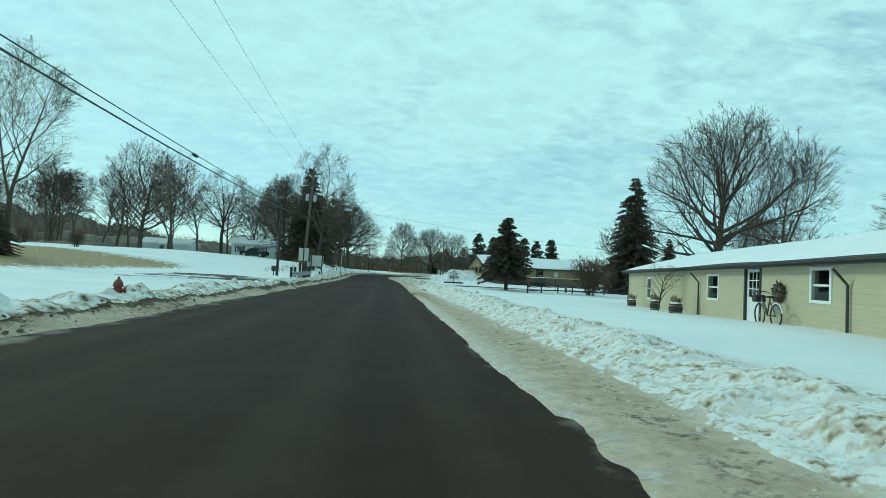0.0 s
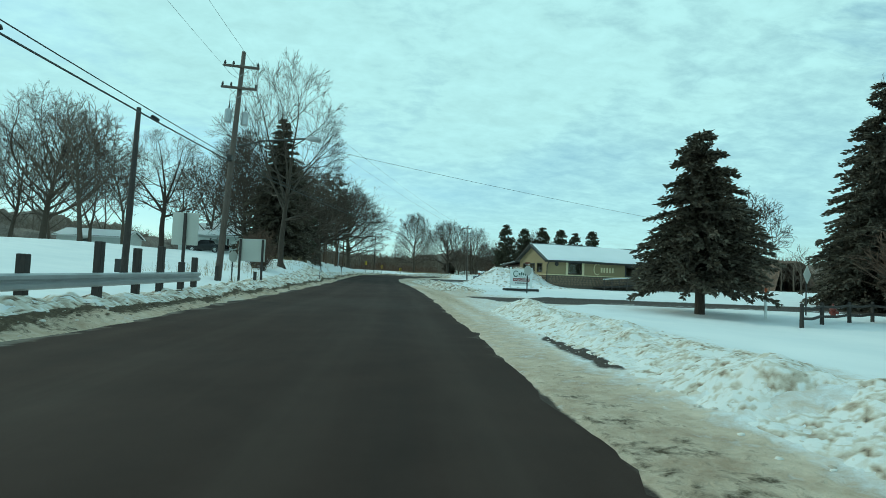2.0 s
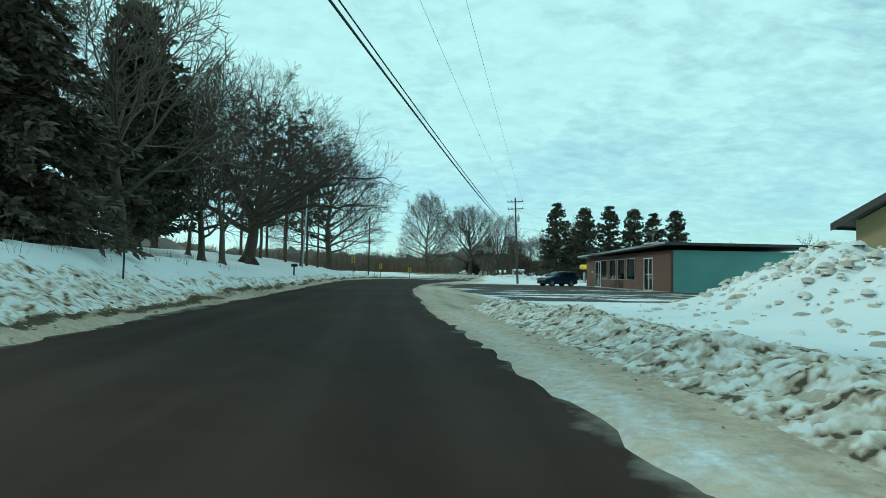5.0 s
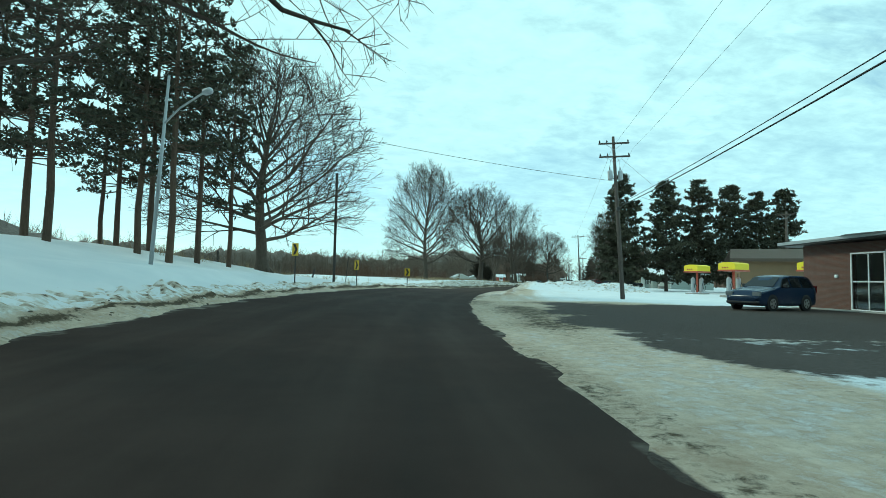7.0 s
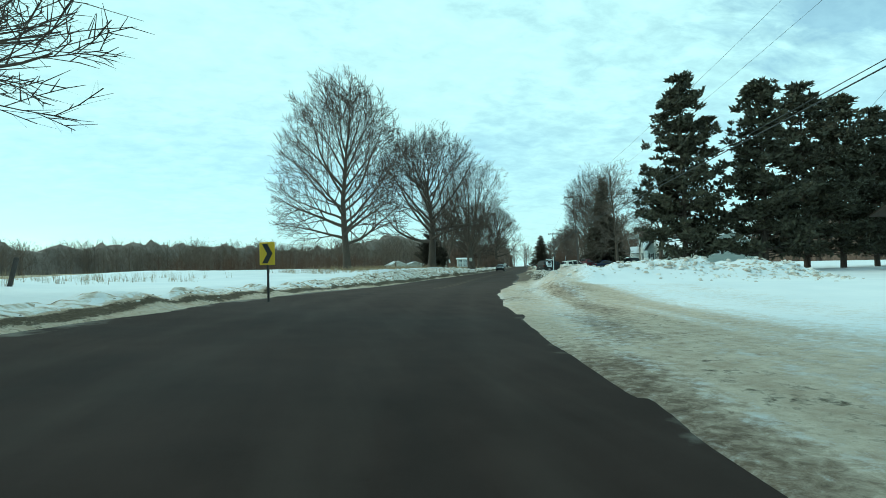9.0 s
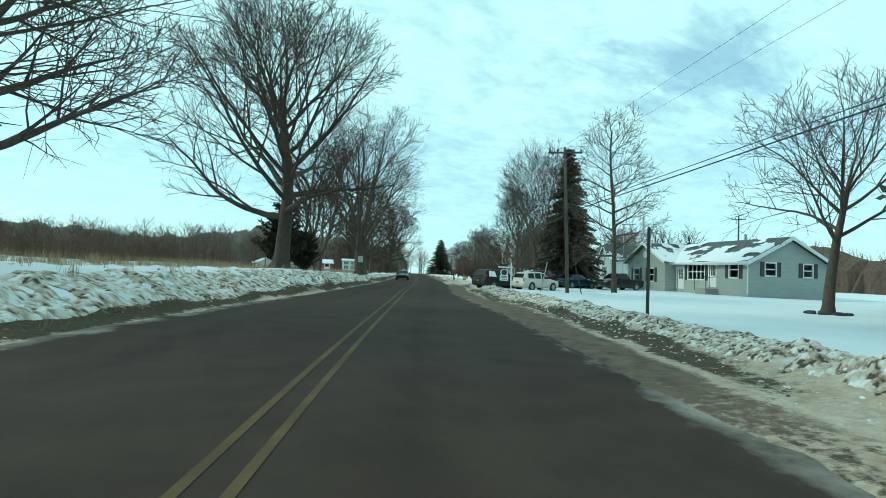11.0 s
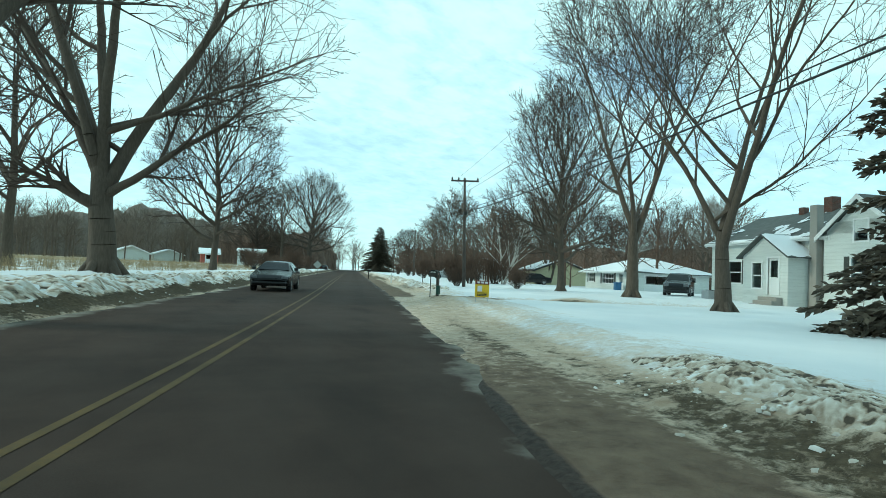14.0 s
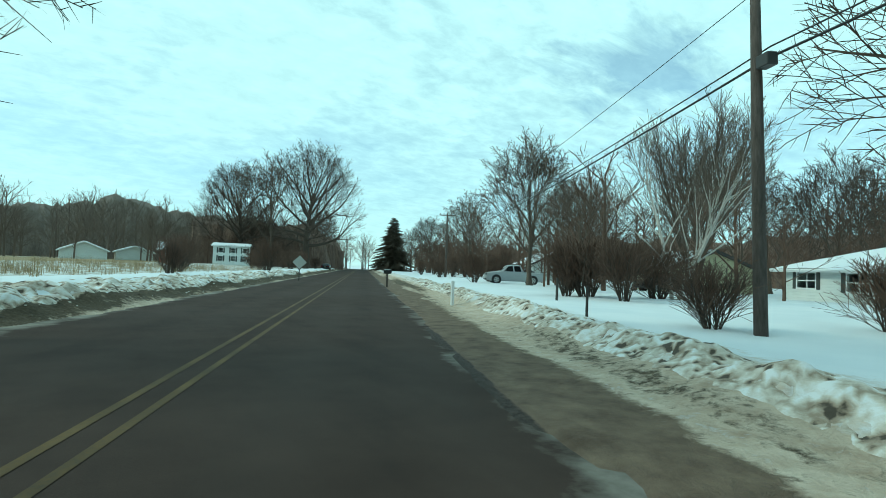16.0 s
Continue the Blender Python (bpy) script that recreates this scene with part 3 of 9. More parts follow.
def build_ground():
    s = np.r_[np.arange(-100, -20, 2.0), np.arange(-20, 300, 0.4), np.arange(300, 505, 2.0)]
    lr = np.r_[np.arange(0, 8, 0.22), np.arange(8, 40, 0.8), np.arange(40, 121, 8.0)]
    ll = np.r_[np.arange(0.3, 12, 0.25), np.arange(12, 40, 1.0), np.arange(40, 181, 10.0)]
    l = np.r_[-ll[::-1], lr]
    S, L = np.meshgrid(s, l, indexing="ij")
    X, Y = at(S, L)
    Z = terrain(S, L)
    ns, nl = S.shape
    verts = np.stack([X, Y, Z], -1).reshape(-1, 3)
    i = np.arange(ns * nl).reshape(ns, nl)
    quads = np.stack([i[:-1, :-1], i[:-1, 1:], i[1:, 1:], i[1:, :-1]], -1).reshape(-1, 4)
    # the land beyond, a little lower, out to the horizon
    k = len(verts)
    ring = [(math.cos(a) * 3200 + 30, math.sin(a) * 3200 + 150, -0.5) for a in np.linspace(0, 2 * math.pi, 49)[:-1]]
    allv = np.vstack([verts, ring, [(30, 150, -0.5)]])
    me = bpy.data.meshes.new("ground")
    faces = [tuple(q) for q in quads.tolist()] + [(k + a, k + (a + 1) % 48, k + 48) for a in range(48)]
    me.from_pydata(allv.tolist(), [], faces)
    me.materials.append(M_GROUND)
    me.polygons.foreach_set("use_smooth", [True] * len(me.polygons))
    late = step01(S, 189, 199)
    le, re = left_edge(S), right_edge(S)
    dr, dl = L - re, le - L
    side = side_road(S, L)
    streak = vnoise(S * 0.12, L * 2.2, 41)
    edge_l = np.where(S > 58, 0.55, 0.5)
    dirt = np.where(L < -2, (0.62 + 0.3 * (vnoise(S * 0.5, L * 0.5, 55) - 0.5)) * (1 - step01(dl, edge_l, edge_l + 0.6)) + 0.22 * (1 - step01(dl, 1.2, 2.4)) + 0.75 * bump01(dl, 0.42, 0.5, 0.62, 0.78),
                    ((0.80 - np.where(S < 60, 0.34, 0.14) * step01(dr, 0.9, 1.8)) * (1 - late) + (1.0 - 0.48 * step01(dr, 1.9, 2.5)) * late) * (1 - step01(dr, 3.0, 5.2)) + 0.5 * (streak - 0.5) * (1 - step01(dr, 1.6, 2.4)))
    dirt = np.maximum(dirt, (L < -2) * step01(S, 16, 30) * (1 - 0.8 * bump01(S, 98, 112, 138, 150)) * (0.75 + 0.8 * vnoise(S * 0.6, L * 0.8, 51)) * bump01(dl, 0.25, 0.4, 0.6, 0.95))
    dirt = np.maximum(dirt, 1.3 * (L < -2) * step01(S, 183, 190) * (0.75 + 0.5 * vnoise(S * 0.5, L * 0.7, 57)) * bump01(dl, 0.0, 0.12, 0.6, 0.9))
    past = bump01(S, 240, 252, 262, 268)
    drn = dr + 0.5 * (vnoise(S * 0.3, L * 0.3, 53) - 0.5) + 0.25 * (vnoise(S * 1.6, L * 1.2, 54) - 0.5)
    mudstrip = (1 - 0.7 * past) * (1 - side) * (1 - 0.4 * step01(S, 255, 262)) * late * bump01(drn, 1.3, 1.5, 1.95, 2.2)
    dirt = np.maximum(dirt, 1.3 * mudstrip * (L > 0))
    dirt = np.where(L > 0, dirt * (1 - past) + past * (0.84 - 0.66 * step01(dr, 0.3, 5.6) + 0.45 * (streak - 0.5)) * (1 - step01(dr, 4.0, 6.0)), dirt)
    dirt = np.where((L > 0) & (S > 97) & (S < 150), (0.86 + 0.4 * (streak - 0.5)) * (1 - step01(dr, 3.0, 5.0)), dirt)
    dirt = np.where((L > 0) & (S >= 150) & (S < 178), (0.74 + 0.4 * (streak - 0.5)) * (1 - 0.55 * step01(dr, 3.5, 6.0)) * (1 - step01(dr, 7.0, 13.0)), dirt)
    dirt = np.maximum(dirt, (L > 0) * bump01(S, 126, 134, 150, 160) * (0.92 + 0.5 * (vnoise(S * 0.3, L * 0.5, 48) - 0.5)) * (1 - step01(dr, 9, 17)))
    dirt = np.maximum(dirt, 0.5 * side * (1 - step01(L, 20, 30)) * (1 - bump01(S, 97, 101, 170, 177)))
    sand = late * (L > 0) * (1 - step01(drn, 0.9, 1.5)) * 0.85 + late * side * (L > 0) * (1 - step01(dr, 3, 9)) * 0.3
    sand = sand * (1 - 0.62 * past)
    sand = sand + 0.42 * (L > 0) * bump01(S, 146, 156, 180, 190) * (1 - step01(dr, 2.0, 6.0)) * (0.5 + vnoise(S * 0.2, L * 0.9, 47))
    sand = sand + 0.30 * (L < -2) * (1 - step01(dl, 0.1, 0.4))
    bare = 0.66 * bump01(S, 56.4, 57.6, 60.4, 61.2) * step01(dr, 1.9, 3.6) + 1.0 * bump01(S, 60.0, 60.7, 62.2, 63.0) * step01(dr, 1.5, 3.0)
    bare = bare + 0.90 * bump01(S, 102, 106, 149, 153) * step01(L - np.interp(S, [100, 112, 122, 135, 152], [3.0, 2.4, 1.3, 0.9, 2.4]), 2.4, 4.6) * (0.26 + 0.85 * vnoise(S * 0.75, L * 0.22, 45) + 0.25 * vnoise(S * 2.6, L * 0.7, 46)) * (1 - step01(L, 33, 35))
    bare = bare + 0.62 * bump01(S, 30, 33, 44, 47) * bump01(dl, 1.5, 3.0, 9, 13) * (L < 0) * (0.4 + 1.1 * vnoise(S * 0.9, L * 0.22, 43))
    bare = bare + 0.56 * bump01(S, 130, 136, 148, 156) * bump01(L, 5, 8, 18, 26) * (0.4 + 1.1 * vnoise(S * 0.4, L * 0.3, 49))
    bare = bare + 0.95 * bump01(S, 38.6, 39.2, 42.4, 43.2) * bump01(L, 2.75, 2.95, 3.15, 3.35)
    bare = np.where((L > le + 0.25) & (L < re - 0.1), 1.0, bare)
    grass = 0.80 * bump01(S, 8, 20, 52, 62) * bump01(dl, 10, 16, 26, 34) * (L < 0)
    grass = grass + 0.58 * bump01(S, 196, 205, 235, 250) * bump01(dl, 4.2, 6, 14, 20) * (L < 0)
    grass = grass + 0.72 * step01(S, 150, 170) * step01(dl, 26, 34) * (L < 0)
    grass = grass + 0.60 * step01(S, 240, 256) * bump01(dl, 4.0, 6, 30, 60) * (L < 0)
    gx, gy = X - 50.6, Y - 251.2
    grass = grass + 0.55 * np.exp(-((gx * 0.97 + gy * 0.25) / 5.0) ** 4 - ((gy * 0.97 - gx * 0.25) / 0.75) ** 4)
    dirt = dirt + 1.2 * np.exp(-((gx * 0.97 + gy * 0.25) / 5.0) ** 4 - ((gy * 0.97 - gx * 0.25) / 0.75) ** 4)
    for name, val in (("dirt", dirt), ("bare", bare), ("grass", grass), ("sand", sand)):
        a = me.attributes.new(name, "FLOAT", "POINT")
        a.data.foreach_set("value", np.r_[np.clip(val, 0, 1.3).ravel(), np.zeros(49)].astype(np.float32))
    me.update()
    tagged(new("ground", me), "snow-covered ground with dirty ploughed ridges along the road", "ground", kind="structure")


def build_road():
    s = np.arange(-100, 505, 1.0)
    u = np.linspace(0, 1, 25)
    S, U = np.meshgrid(s, u, indexing="ij")
    le, re = left_edge(S) - 0.55, right_edge(S) + 0.5
    L = le + (re - le) * U
    X, Y = at(S, L)
    Z = road_z(S, L) + 0.0
    ns, nl = S.shape
    i = np.arange(ns * nl).reshape(ns, nl)
    quads = np.stack([i[:-1, :-1], i[:-1, 1:], i[1:, 1:], i[1:, :-1]], -1).reshape(-1, 4)
    me = bpy.data.meshes.new("road")
    me.from_pydata(np.stack([X, Y, Z], -1).reshape(-1, 3).tolist(), [], quads.tolist())
    me.materials.append(M_TAR)
    me.polygons.foreach_set("use_smooth", [True] * len(me.polygons))
    worn = step01(S, 165, 190)
    salt = 0.55 * (1 - step01(L - left_edge(S), 0.0, 1.0)) + 0.5 * step01(L - right_edge(S), -0.7, 0.1) + worn * 0.12
    track = sum(np.exp(-((L - c) / 0.33) ** 2) for c in (-0.78, 0.78, -3.3, -4.9)) - 0.8 * np.exp(-(L / 0.3) ** 2) - 0.8 * np.exp(-((L + 4.1) / 0.3) ** 2)
    for name, val in (("worn", worn), ("salt", salt), ("track", track)):
        a = me.attributes.new(name, "FLOAT", "POINT")
        a.data.foreach_set("value", val.ravel().astype(np.float32))
    tagged(new("road", me), "dark worn two-lane tarmac road with dirty snowy edges", "road", kind="structure")
    for off in (-1.87, -2.2):
        s = np.arange(184, 500, 1.0)
        verts, faces = [], []
        for k, v in enumerate(s):
            for d in (-0.045, 0.045):
                x, y = at(v, off + d + after_bend(v))
                verts.append((float(x), float(y), float(road_z(v, off)) + 0.005))
            if k:
                faces.append((2 * k - 2, 2 * k - 1, 2 * k + 1, 2 * k))
        ob = mesh_object("centre_line", verts, faces, M_YELLOW)
        tagged(ob, "faded yellow painted centre line on the road", "road marking", kind="structure")


build_ground()
build_road()


# ---- trees ----
def tubes_mesh(segs, default_sides):
    """Verts and faces of many tapered bars: (p0, p1, r0, r1, sides)."""
    verts, faces = [], []
    for p0, p1, r0, r1, n in segs:
        d = (p1 - p0)
        if d.length < 1e-5:
            continue
        d.normalize()
        a = d.orthogonal().normalized()
        b = d.cross(a)
        k = len(verts)
        for j in range(n):
            c, s_ = math.cos(2 * math.pi * j / n), math.sin(2 * math.pi * j / n)
            o = a * c + b * s_
            verts.append(p0 + o * r0)
            verts.append(p1 + o * r1)
        for j in range(n):
            q = (j + 1) % n
            faces.append((k + 2 * j, k + 2 * q, k + 2 * q + 1, k + 2 * j + 1))
    return verts, faces


def twig_blades(twigs, rng):
    """Verts and faces of the finest twigs, one blade each: (p0, p1, half width)."""
    verts, faces = [], []
    for a, b, r in twigs:
        d = (b - a)
        if d.length < 1e-5:
            continue
        s1 = d.normalized().orthogonal().normalized()
        s1.rotate(Matrix.Rotation(rng.uniform(0, 3.14), 3, d.normalized()))
        k = len(verts)
        verts += [a - s1 * r, a + s1 * r, b + s1 * r * 0.4, b - s1 * r * 0.4]
        faces.append((k, k + 1, k + 2, k + 3))
    return verts, faces


def joined(a, b):
    k = len(a[0])
    return a[0] + b[0], a[1] + [tuple(i + k for i in f) for f in b[1]]


def grow_bare(rng, height, trunk_r, clear, levels, kids, spread, up, droop=0.0, forks=1, twig=0.006, ratio=0.62, light=False):
    """Segments of a leafless tree: (thick limbs, thin twigs)."""
    thick, thin = [], []

    def branch(p, d, length, r, level):
        n = (7, 5, 4, 3, 2, 2)[min(level, 5)]
        sides = (9, 6, 5, 3, 3, 3)[min(level, 5)]
        if light:
            n, sides = (5, 3, 1)[min(level, 2)], (5, 3, 3)[min(level, 2)]
        pts, rs = [p.copy()], [r]
        q, dd = p.copy(), d.copy()
        for i in range(n):
            w = 0.10 + 0.07 * level
            dd = dd + Vector((rng.gauss(0, w), rng.gauss(0, w), rng.gauss(0, w * 0.7) + up * 0.10 * (1 if level else 0.3) - droop * 0.05 * level))
            dd.normalize()
            q = q + dd * (length / n)
            pts.append(q.copy())
            rs.append(max(twig, r * (1 - (i + 1) / n * (0.72 if level else 0.62))))
        for a, b, ra, rb in zip(pts, pts[1:], rs, rs[1:]):
            (thick if level <= 1 else thin).append((a, b, ra, rb, sides))
        if level >= levels:
            return
        count = kids[min(level, len(kids) - 1)]
        for k in range(count):
            f0 = clear if level == 0 else 0.22
            f = f0 + (1 - f0) * (k + rng.uniform(0.1, 0.9)) / count
            idx = min(int(f * n), n - 1)
            base = pts[idx].lerp(pts[idx + 1], f * n - idx)
            axis = (pts[idx + 1] - pts[idx]).normalized()
            side = axis.orthogonal().normalized()
            side.rotate(Matrix.Rotation(k * 2.4 + rng.uniform(-0.6, 0.6), 3, axis))
            ang = spread * rng.uniform(0.75, 1.2) * (1.0 - (0.35 * f if level == 0 else 0.0))
            nd = (axis * math.cos(ang) + side * math.sin(ang)).normalized()
            ln = length * ratio * rng.uniform(0.75, 1.15) * (1.25 - 0.75 * f if level == 0 else 1.0 - 0.35 * f)
            rr = max(twig, rs[idx] * rng.uniform(0.42, 0.62))
            branch(base, nd, ln, rr, level + 1)

    if forks == 1:
        branch(Vector((0, 0, -0.15)), Vector((0, 0, 1)), height * 0.78, trunk_r, 0)
    else:
        for k in range(forks):
            a = 2 * math.pi * k / forks + rng.uniform(-0.4, 0.4)
            t = rng.uniform(0.12, 0.32)
            branch(Vector((0.12 * math.cos(a), 0.12 * math.sin(a), -0.15)), Vector((math.cos(a) * t, math.sin(a) * t, 1)).normalized(), height * 0.78 * rng.uniform(0.85, 1.05), trunk_r * 0.7, 0)
    # root flare
    return thick, thin


TREE_KINDS = {}


def tree_kind(key, seed, height, trunk_r, clear, levels, kids, spread, up, label, bark_m=None, twig_m=None, name="bare_tree", **kw):
    """A leafless tree, kept as a model to be copied: 'trunk' and 'crown' under an Empty."""
    rng = random.Random(seed)
    thick, thin = grow_bare(rng, height, trunk_r, clear, levels, kids, spread, up, **kw)
    TREE_KINDS[key] = (name, height, tubes_mesh(thick, 6), tubes_mesh(thin, 3), bark_m or M_BARK, twig_m or M_TWIG, label)


PLACED = {}


def put_tree(key, x, y, height=None, rz=0.0, sink=0.05, label="", group="", z=None, lean=0.0, wide=1.0):
    name, h0, (tv, tf), (cv, cf), bm_, tm_, lab = TREE_KINDS[key]
    k = (height or h0) / h0
    zz = ground_z(x, y) - sink if z is None else z
    m = Matrix.LocRotScale((x, y, zz), Euler((radians(lean), 0, radians(rz))), (k * wide, k * wide, k))
    if key in PLACED:
        ob = copy_thing(PLACED[key], m)
        ob.matrix_basis = m
        ob["label"] = label or lab
        return ob
    ob = thing(name, m, label or lab, "tree", group)
    mesh_object("trunk", tv, tf, bm_, ob, smooth=True)
    if cf:
        mesh_object("crown", cv, cf, tm_, ob)
    PLACED[key] = ob
    return ob


def fronds(rng, pts_dirs, size, per, flat=0.5):
    """Small pointed sprays: each a bent two-triangle blade."""
    verts, faces = [], []
    for p, d, sc in pts_dirs:
        for _ in range(per):
            v = (d + Vector((rng.gauss(0, flat), rng.gauss(0, flat), rng.gauss(0, flat * 0.7)))).normalized()
            w = v.cross(Vector((rng.gauss(0, 1), rng.gauss(0, 1), rng.gauss(0, 1)))).normalized()
            ln, wd = size * sc * rng.uniform(0.6, 1.3), size * sc * 0.22
            b = p + Vector((rng.gauss(0, 1), rng.gauss(0, 1), rng.gauss(0, 0.6))) * size * 0.25 * sc
            k = len(verts)
            verts += [b, b + v * ln * 0.5 + w * wd, b + v * ln, b + v * ln * 0.5 - w * wd]
            faces.append((k, k + 1, k + 2, k + 3))
    return verts, faces


def spruce_kind(key, seed, height, base_r, label, low=0.06, mat=None, layers=34, gap=0.0, name="spruce_tree", leaf=0.42, per=7, droop=0.35, ragged=0.25, curve=0.9):
    rng = random.Random(seed)
    segs = [(Vector((0, 0, -0.1)), Vector((0, 0, height * 0.6)), height * 0.017 + 0.05, height * 0.009 + 0.02, 8),
            (Vector((0, 0, height * 0.6)), Vector((0, 0, height * 0.99)), height * 0.009 + 0.02, 0.015, 6)]
    spots = []
    for i in range(layers):
        f = low + (1 - low) * (i + rng.uniform(0, 0.6)) / layers
        z = f * height
        r = base_r * (1 - f) ** curve * (1 if f > low + 0.05 else 0.85)
        n = max(4, int(5 + 9 * (1 - f)))
        for k in range(n):
            a = rng.uniform(0, 2 * math.pi)
            ln = r * rng.uniform(1 - ragged, 1 + ragged * 0.6) + 0.12
            tip = Vector((math.cos(a) * ln, math.sin(a) * ln, z - droop * ln * (0.6 + 0.6 * (1 - f)) + 0.25 * ln * (f > 0.75)))
            p0 = Vector((0, 0, z))
            segs.append((p0, p0.lerp(tip, 0.95), 0.018 + 0.02 * (1 - f), 0.006, 3))
            m = max(2, int(ln / (leaf * 0.55)))
            out = (tip - p0).normalized()
            for j in range(m):
                u = (j + 0.8) / m
                if u < gap:
                    continue
                spots.append((p0.lerp(tip, u) + Vector((0, 0, 0.06 * math.sin(u * 3))), out, 1.15 - 0.45 * u))
    spots += [(Vector((0, 0, height * f)), Vector((0, 0, 1)), 0.6) for f in (0.93, 0.96, 0.985)]
    TREE_KINDS[key] = (name, height, tubes_mesh(segs, 6), fronds(rng, spots, leaf, per), M_BARK_D, mat or M_SPRUCE, label)


def pine_kind(key, seed, height, base_r, clear, label, name="pine_tree", whorls=16, leaf=0.34, per=16, bark_m=None, density=1.0, trunk_r=None, cone=0, needles=None):
    """A pine: a long trunk, whorls of limbs with separate tufts."""
    rng = random.Random(seed)
    tr = trunk_r or (height * 0.013 + 0.05)
    x0 = Vector((0, 0, -0.1))
    segs, p = [], x0
    for i in range(7):
        q = Vector((rng.gauss(0, 0.05), rng.gauss(0, 0.05), height * 0.97 * (i + 1) / 7))
        segs.append((p, q, tr * (1 - i / 8), tr * (1 - (i + 1) / 8), 8))
        p = q
    spots = []
    for i in range(whorls):
        f = clear + (1 - clear) * min(0.99, (i + rng.uniform(-0.4, 1.2)) / whorls)
        z = f * height
        g = (f - clear) / (1 - clear)
        prof = math.sin(math.pi * min(1, g * 0.75 + 0.22)) ** 0.7 if cone == 0 else min(1.0, 0.72 + 1.2 * g) * (1 - g) ** 0.7 + 0.06
        r = base_r * prof
        for k in range(max(3, int(6 * density))):
            a = rng.uniform(0, 2 * math.pi)
            ln = r * rng.uniform(0.35, 1.3) + 0.2
            z = (f + rng.uniform(-0.02, 0.02)) * height
            rise = rng.uniform(0.0, 0.35)
            p0, tip = Vector((0, 0, z)), Vector((math.cos(a) * ln, math.sin(a) * ln, z + rise * ln))
            mid = p0.lerp(tip, 0.5) - Vector((0, 0, 0.08 * ln))
            segs += [(p0, mid, 0.05 * (1 - f) + 0.025, 0.025, 4), (mid, tip, 0.025, 0.01, 3)]
            m = max(2, int(ln / 0.5))
            for j in range(m):
                u = 0.35 + 0.65 * (j + 1) / m
                c = p0.lerp(mid, u * 2) if u < 0.5 else mid.lerp(tip, u * 2 - 1)
                spots.append((c + Vector((rng.gauss(0, 0.18), rng.gauss(0, 0.18), rng.uniform(0, 0.2))), Vector((math.cos(a) * 0.4, math.sin(a) * 0.4, 0.5)), rng.uniform(0.8, 1.3)))
    spots += [(Vector((0, 0, height * f)), Vector((0, 0, 1)), 0.9) for f in (0.9, 0.94, 0.97)]
    TREE_KINDS[key] = (name, height, tubes_mesh(segs, 6), fronds(rng, spots, leaf, per, 0.9), bark_m or M_BARK_D, needles or M_PINE, label)


